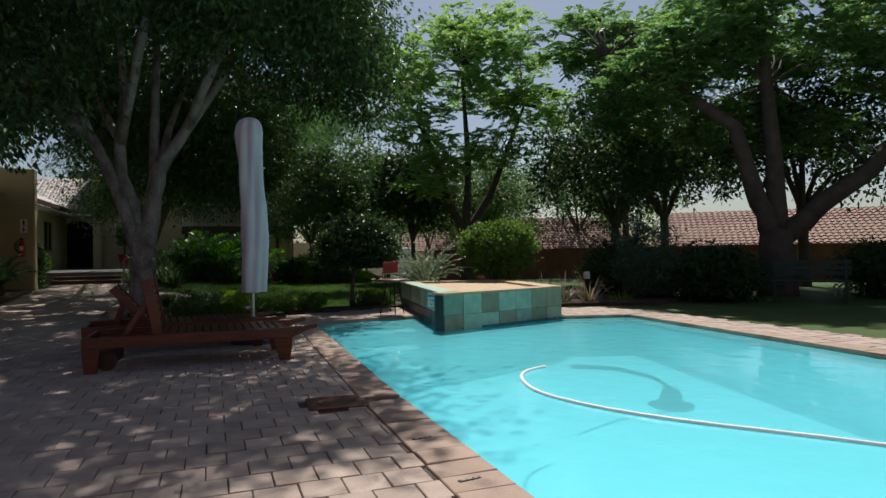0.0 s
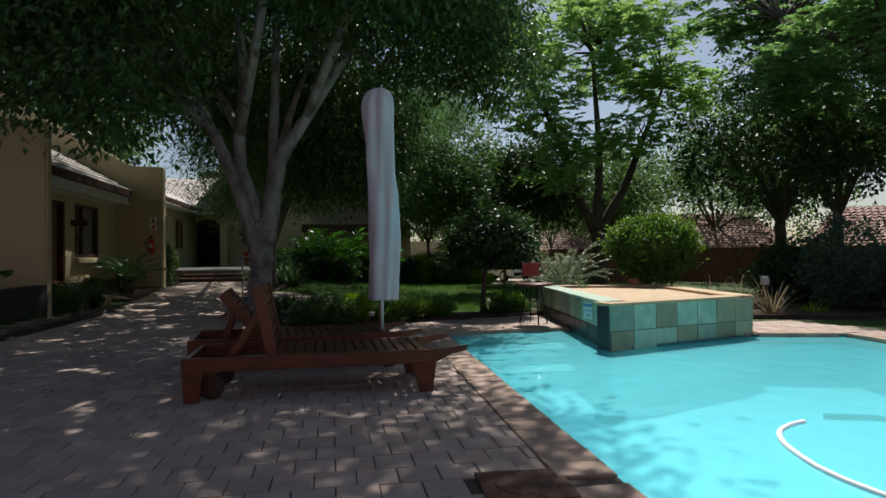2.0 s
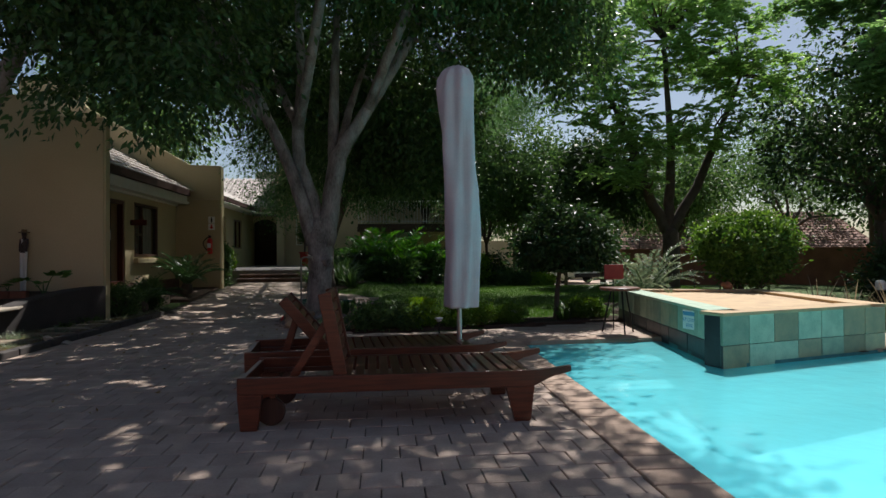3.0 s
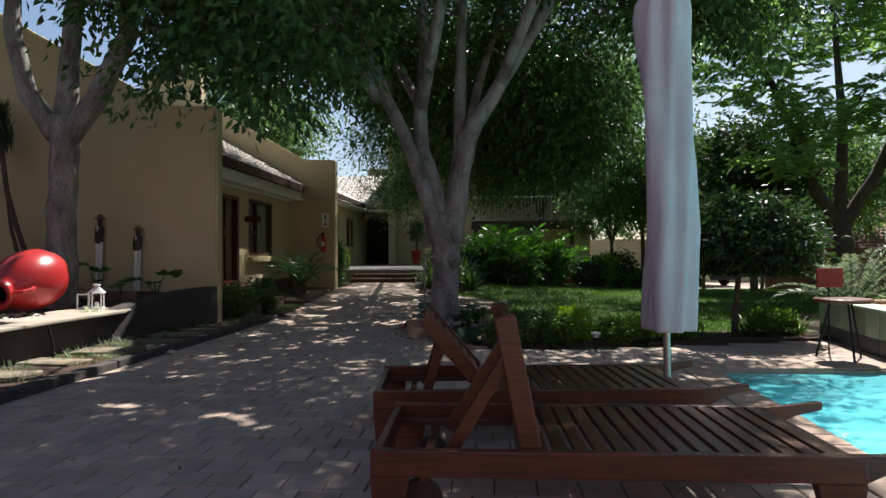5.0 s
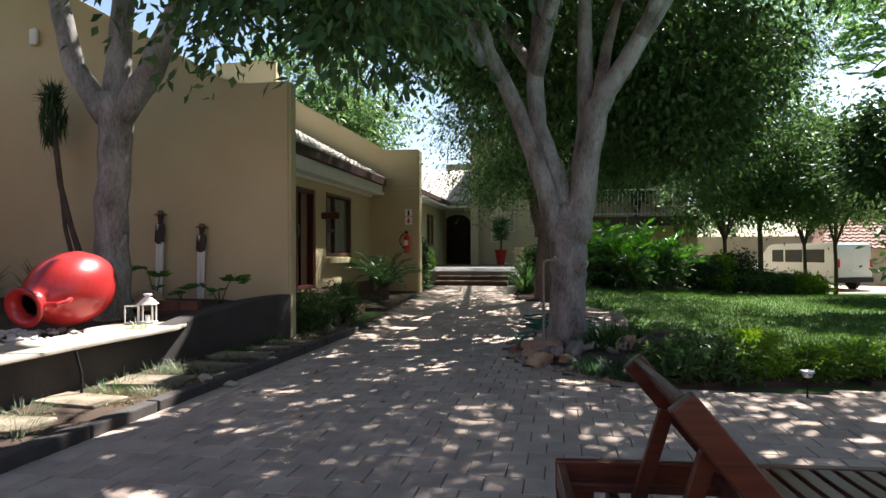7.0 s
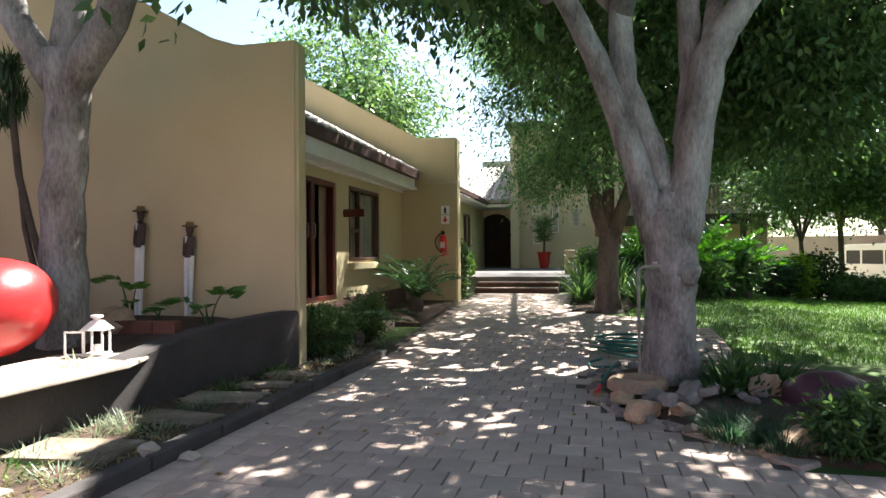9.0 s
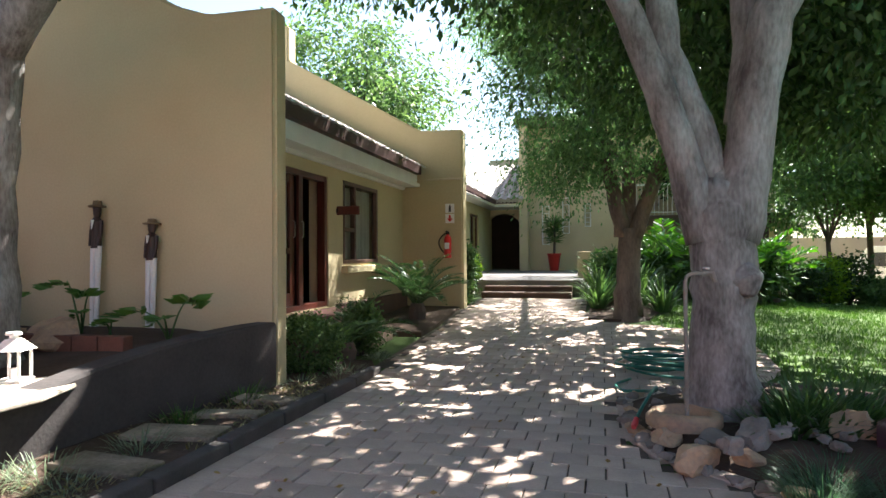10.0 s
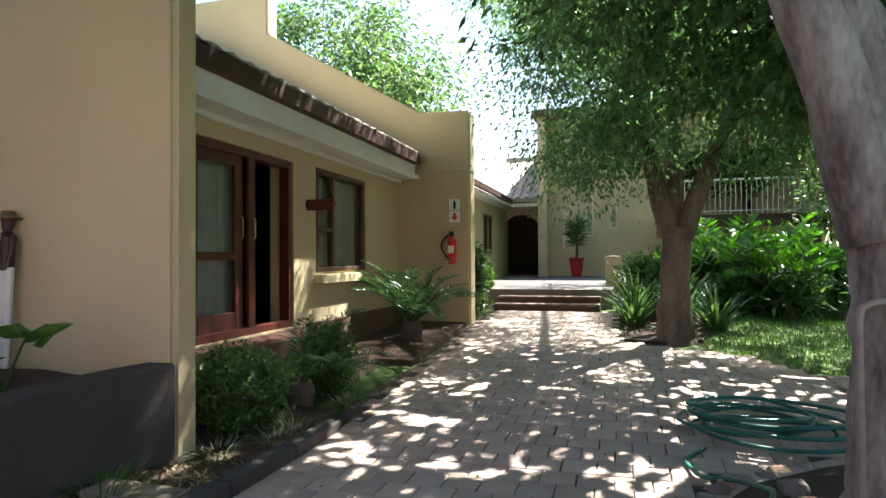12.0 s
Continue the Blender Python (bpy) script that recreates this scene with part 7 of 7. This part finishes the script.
for x, y, L, n in ((-1.35, 24.9, 1.35, 13), (-0.45, 25.5, 1.5, 14), (-1.5, 26.6, 1.5, 14), (0.35, 25.9, 1.35, 13), (-0.6, 24.2, 1.0, 10), (0.9, 26.6, 1.1, 11)):
    s = cycad("split_leaf_shrub", "large bright green split-leaved shrub in the sun before the balcony", (x, y, gz(x, y)), n, L, L_SPLIT, 0.55, 0.95, 13, 0.42, 0.05)
    tagged(s, "large bright green split-leaved shrub in the sun before the balcony", "shrub", "split-leaved shrubs")
for x, y, r, h in ((-1.0, 24.6, 0.45, 0.6), (-0.9, 25.8, 0.7, 1.1), (0.1, 26.4, 0.7, 1.0), (-1.9, 25.6, 0.5, 1.0)):
    bush("leafy_shrub", "large glossy-leaved shrub behind the lawn", (x, y, gz(x, y)), [((0, 0, h * 0.5), (r, r, h * 0.5)), ((0.4, -0.3, h * 0.7), (r * 0.6, r * 0.6, h * 0.3))], L_FICUS, 150, 36, 0.2, (0.22, 0.075), stems=10, group="lawn shrubs")
for x, y, r, h, lf in ((2.2, 28.8, 0.6, 1.0, L_DARK), (2.75, 29.0, 0.45, 1.15, L_LIME), (3.4, 29.3, 0.65, 1.3, L_DARK), (3.9, 28.6, 0.42, 0.62, L_MID), (4.5, 28.6, 0.42, 0.6, L_MID), (5.2, 28.5, 0.48, 0.58, L_LIME)):
    bush("border_shrub", "rounded shrub in the border before the drive", (x, y, gz(x, y)), [((0, 0, h * 0.5), (r, r, h * 0.5))], lf, 110, 34, 0.13, (0.12, 0.055), stems=8, group="border shrubs")

# lawn blades
n = 90000
px = rng.uniform(-2.3, 9.5, n)
py = 14.2 + (rng.uniform(0, 1, n) ** 1.5) * 14.0
ok = np.array([not paved(x, y) and not (x < 0.5 and y < 17.2) and not (x < 3.3 and y < 15.3) and not (x > 2.9 and y < 16.5) and not (x < -1.9 and y > 21.5) for x, y in zip(px, py)])
px, py = px[ok], py[ok]
pz = np.array([gz(x, y) for x, y in zip(px, py)])
lawn = thing("lawn", "short mown green lawn dappled with sunlight", "grass")
lawn["kind"] = "stuff"
g = rng.normal(0, 0.35, (len(px), 3))
g[:, 2] = 1
leaves_mesh("turf", np.stack([px, py, pz - 0.005], 1), g, 0.075, 0.012, L_GRASS, lawn, fold=0.05)
# fallen leaves on the paving
n = 150
fx, fy = rng.uniform(-5.2, -2.6, n), rng.uniform(9, 23, n)
litter = thing("leaf_litter", "few dry leaves scattered on the paving", "leaf litter")
litter["kind"] = "stuff"
g = rng.normal(0, 1, (n, 3))
g[:, 2] *= 0.15
leaves_mesh("dry_leaves", np.stack([fx, fy, np.array([gz(x, y) for x, y in zip(fx, fy)]) + 0.012], 1), g, 0.045, 0.02, L_DRY, litter, fold=0.1)

# ---- paving pieces ----
def paver_mesh(name, sx, sy, sz=0.05, material=PAVER, bev=0.0035):
    bm = bmesh.new()
    v = []
    for z, k in ((-sz, 0.0), (-bev, 0.0), (0.0, bev)):
        v.append([bm.verts.new((x, y, z)) for x, y in ((k, k), (sx - k, k), (sx - k, sy - k), (k, sy - k))])
    for a, b in zip(v, v[1:]):
        for i in range(4):
            bm.faces.new((a[i], a[(i + 1) % 4], b[(i + 1) % 4], b[i]))
    bm.faces.new(v[-1])
    me = bpy.data.meshes.new(name)
    bm.to_mesh(me)
    bm.free()
    me.materials.append(material)
    return me


PX, PY, GAP = 0.21, 0.215, 0.006  # size and upright joint; the bed joint is half as wide
stock = [paver_mesh("paver_%s" % k, PX - GAP - d, PY - GAP * 0.4 - d * 0.5) for k, d in (("a", 0.0), ("b", 0.002), ("c", 0.004))]
V, F = [], []
singles = 0
rows = int(32 / PY)
for j in range(rows):
    y = -8 + j * PY
    shift = (j % 2) * PX / 2
    for i in range(int(16.4 / PX)):
        x = -9.2 + i * PX + shift
        cx, cy = x + PX / 2, y + PY / 2
        if not (paved(cx, cy) and paved(x + 0.02, cy) and (paved(x + PX - 0.02, cy) or x < 0.5) and paved(cx, y + 0.02) and paved(cx, y + PY - 0.02)):
            continue
        edge = float(np.interp(cy, [-1, 6.5, 12.35], [0.42, 0.47, 0.66])) - 0.287
        if math.hypot(cx - 0.0, cy - 6.46) < 0.2 or (x > edge - 0.03 and x < 2.7 and -1 < cy < 12.66):
            continue
        wide = min(PX, edge - x) if -1 < cy < 12.66 and x < edge else PX
        z = gz(cx, cy) + rng.uniform(-0.003, 0.003)
        tx, ty = rng.normal(0, 0.006), rng.normal(0, 0.006) + (0.045 if 16.3 < cy < 23.9 and cx < -1.5 else 0)
        if -5.1 < cx < -3.0 and 12.9 < cy < 18.4 and singles < 300:
            o = new("paver", stock[int(rng.integers(0, 3))])
            o.matrix_world = Matrix.Translation((x, y, z)) @ Euler((ty, tx, rng.normal(0, 0.006))).to_matrix().to_4x4()
            o.parent = bed
            singles += 1
            continue
        k = len(V)
        g, h, e = GAP / 2, GAP / 5, 0.0035
        for dz, q in ((-0.04, 0.0), (-0.005, 0.0), (0.0, e)):
            for ax, ay in ((g + q, h + q), (wide - g - q, h + q), (wide - g - q, PY - h - q), (g + q, PY - h - q)):
                V.append((x + ax, y + ay, z + dz + (ax - PX / 2) * tx + (ay - PY / 2) * ty))
        for r_ in (0, 4):
            for s in range(4):
                F.append((k + r_ + s, k + r_ + (s + 1) % 4, k + r_ + 4 + (s + 1) % 4, k + r_ + 4 + s))
        F.append((k + 8, k + 9, k + 10, k + 11))
me = bpy.data.meshes.new("pavers")
me.from_pydata(V, [], F)
me.materials.append(PAVER_J)
field = new("pavers", me)
field.parent = bed
field["kind"] = "stuff"

# coping bricks round the pool and border bricks along the beds
cop = [paver_mesh("coping_%s" % k, 0.207, d, 0.06, COPING, 0.005) for k, d in (("a", 0.312), ("b", 0.308), ("c", 0.315))]


def edge_bricks(pts, inward, mesh_list, step, z, name, parent, over=0.03):
    """Lays bricks side by side along a line, on the side away from inward."""
    for a, b in zip(pts, pts[1:]):
        a, b = Vector(a), Vector(b)
        d = (b - a).normalized()
        nrm = Vector((-d.y, d.x)) * inward
        m0 = Matrix(((d.x, nrm.x, 0, 0), (d.y, nrm.y, 0, 0), (0, 0, 1, 0), (0, 0, 0, 1)))
        if inward < 0:
            m0 = Matrix(((-d.x, nrm.x, 0, 0), (-d.y, nrm.y, 0, 0), (0, 0, 1, 0), (0, 0, 0, 1)))
        for k in range(int((b - a).length / step + 0.3)):
            p = a + d * (k * step + (step if inward < 0 else 0)) - nrm * over
            o = new(name, mesh_list[int(rng.integers(0, len(mesh_list)))])
            o.matrix_world = Matrix.Translation((p.x, p.y, z(p.x, p.y) + rng.uniform(0, 0.004))) @ m0 @ Euler((rng.normal(0, 0.008), rng.normal(0, 0.008), rng.normal(0, 0.01))).to_matrix().to_4x4()
            o.parent = parent


edge_bricks([(0.42, -1.0), (0.47, 6.5), (0.66, 12.35)], 1, cop, 0.211, lambda x, y: 0.004, "coping_brick", pool)
edge_bricks([(0.40, 12.36), (2.66, 12.46)], 1, cop, 0.211, lambda x, y: 0.004, "coping_brick", pool)
edge_bricks([(4.9, 11.17), (6.05, 10.85), (5.1, -1.0)], 1, cop, 0.211, lambda x, y: 0.004, "coping_brick", pool)
border = [paver_mesh("border_%s" % k, 0.20, d, 0.05, PAVER, 0.008) for k, d in (("a", 0.2), ("b", 0.195))]
edge_bricks([(x, y) for y, x in RIGHT_EDGE[:11]], -1, border, 0.207, lambda x, y: gz(x, y) + 0.006, "border_brick", bed, -0.2 + 0.2)
for k in range(37):
    o = new("border_brick", border[k % 2])
    o.matrix_world = pose(-5.297, 9.25 + k * 0.207, gz(-5.2, 9.25 + k * 0.207) + 0.006 + rng.uniform(0, 0.003), 0, 0, rng.normal(0, 0.4))
    o.parent = bed
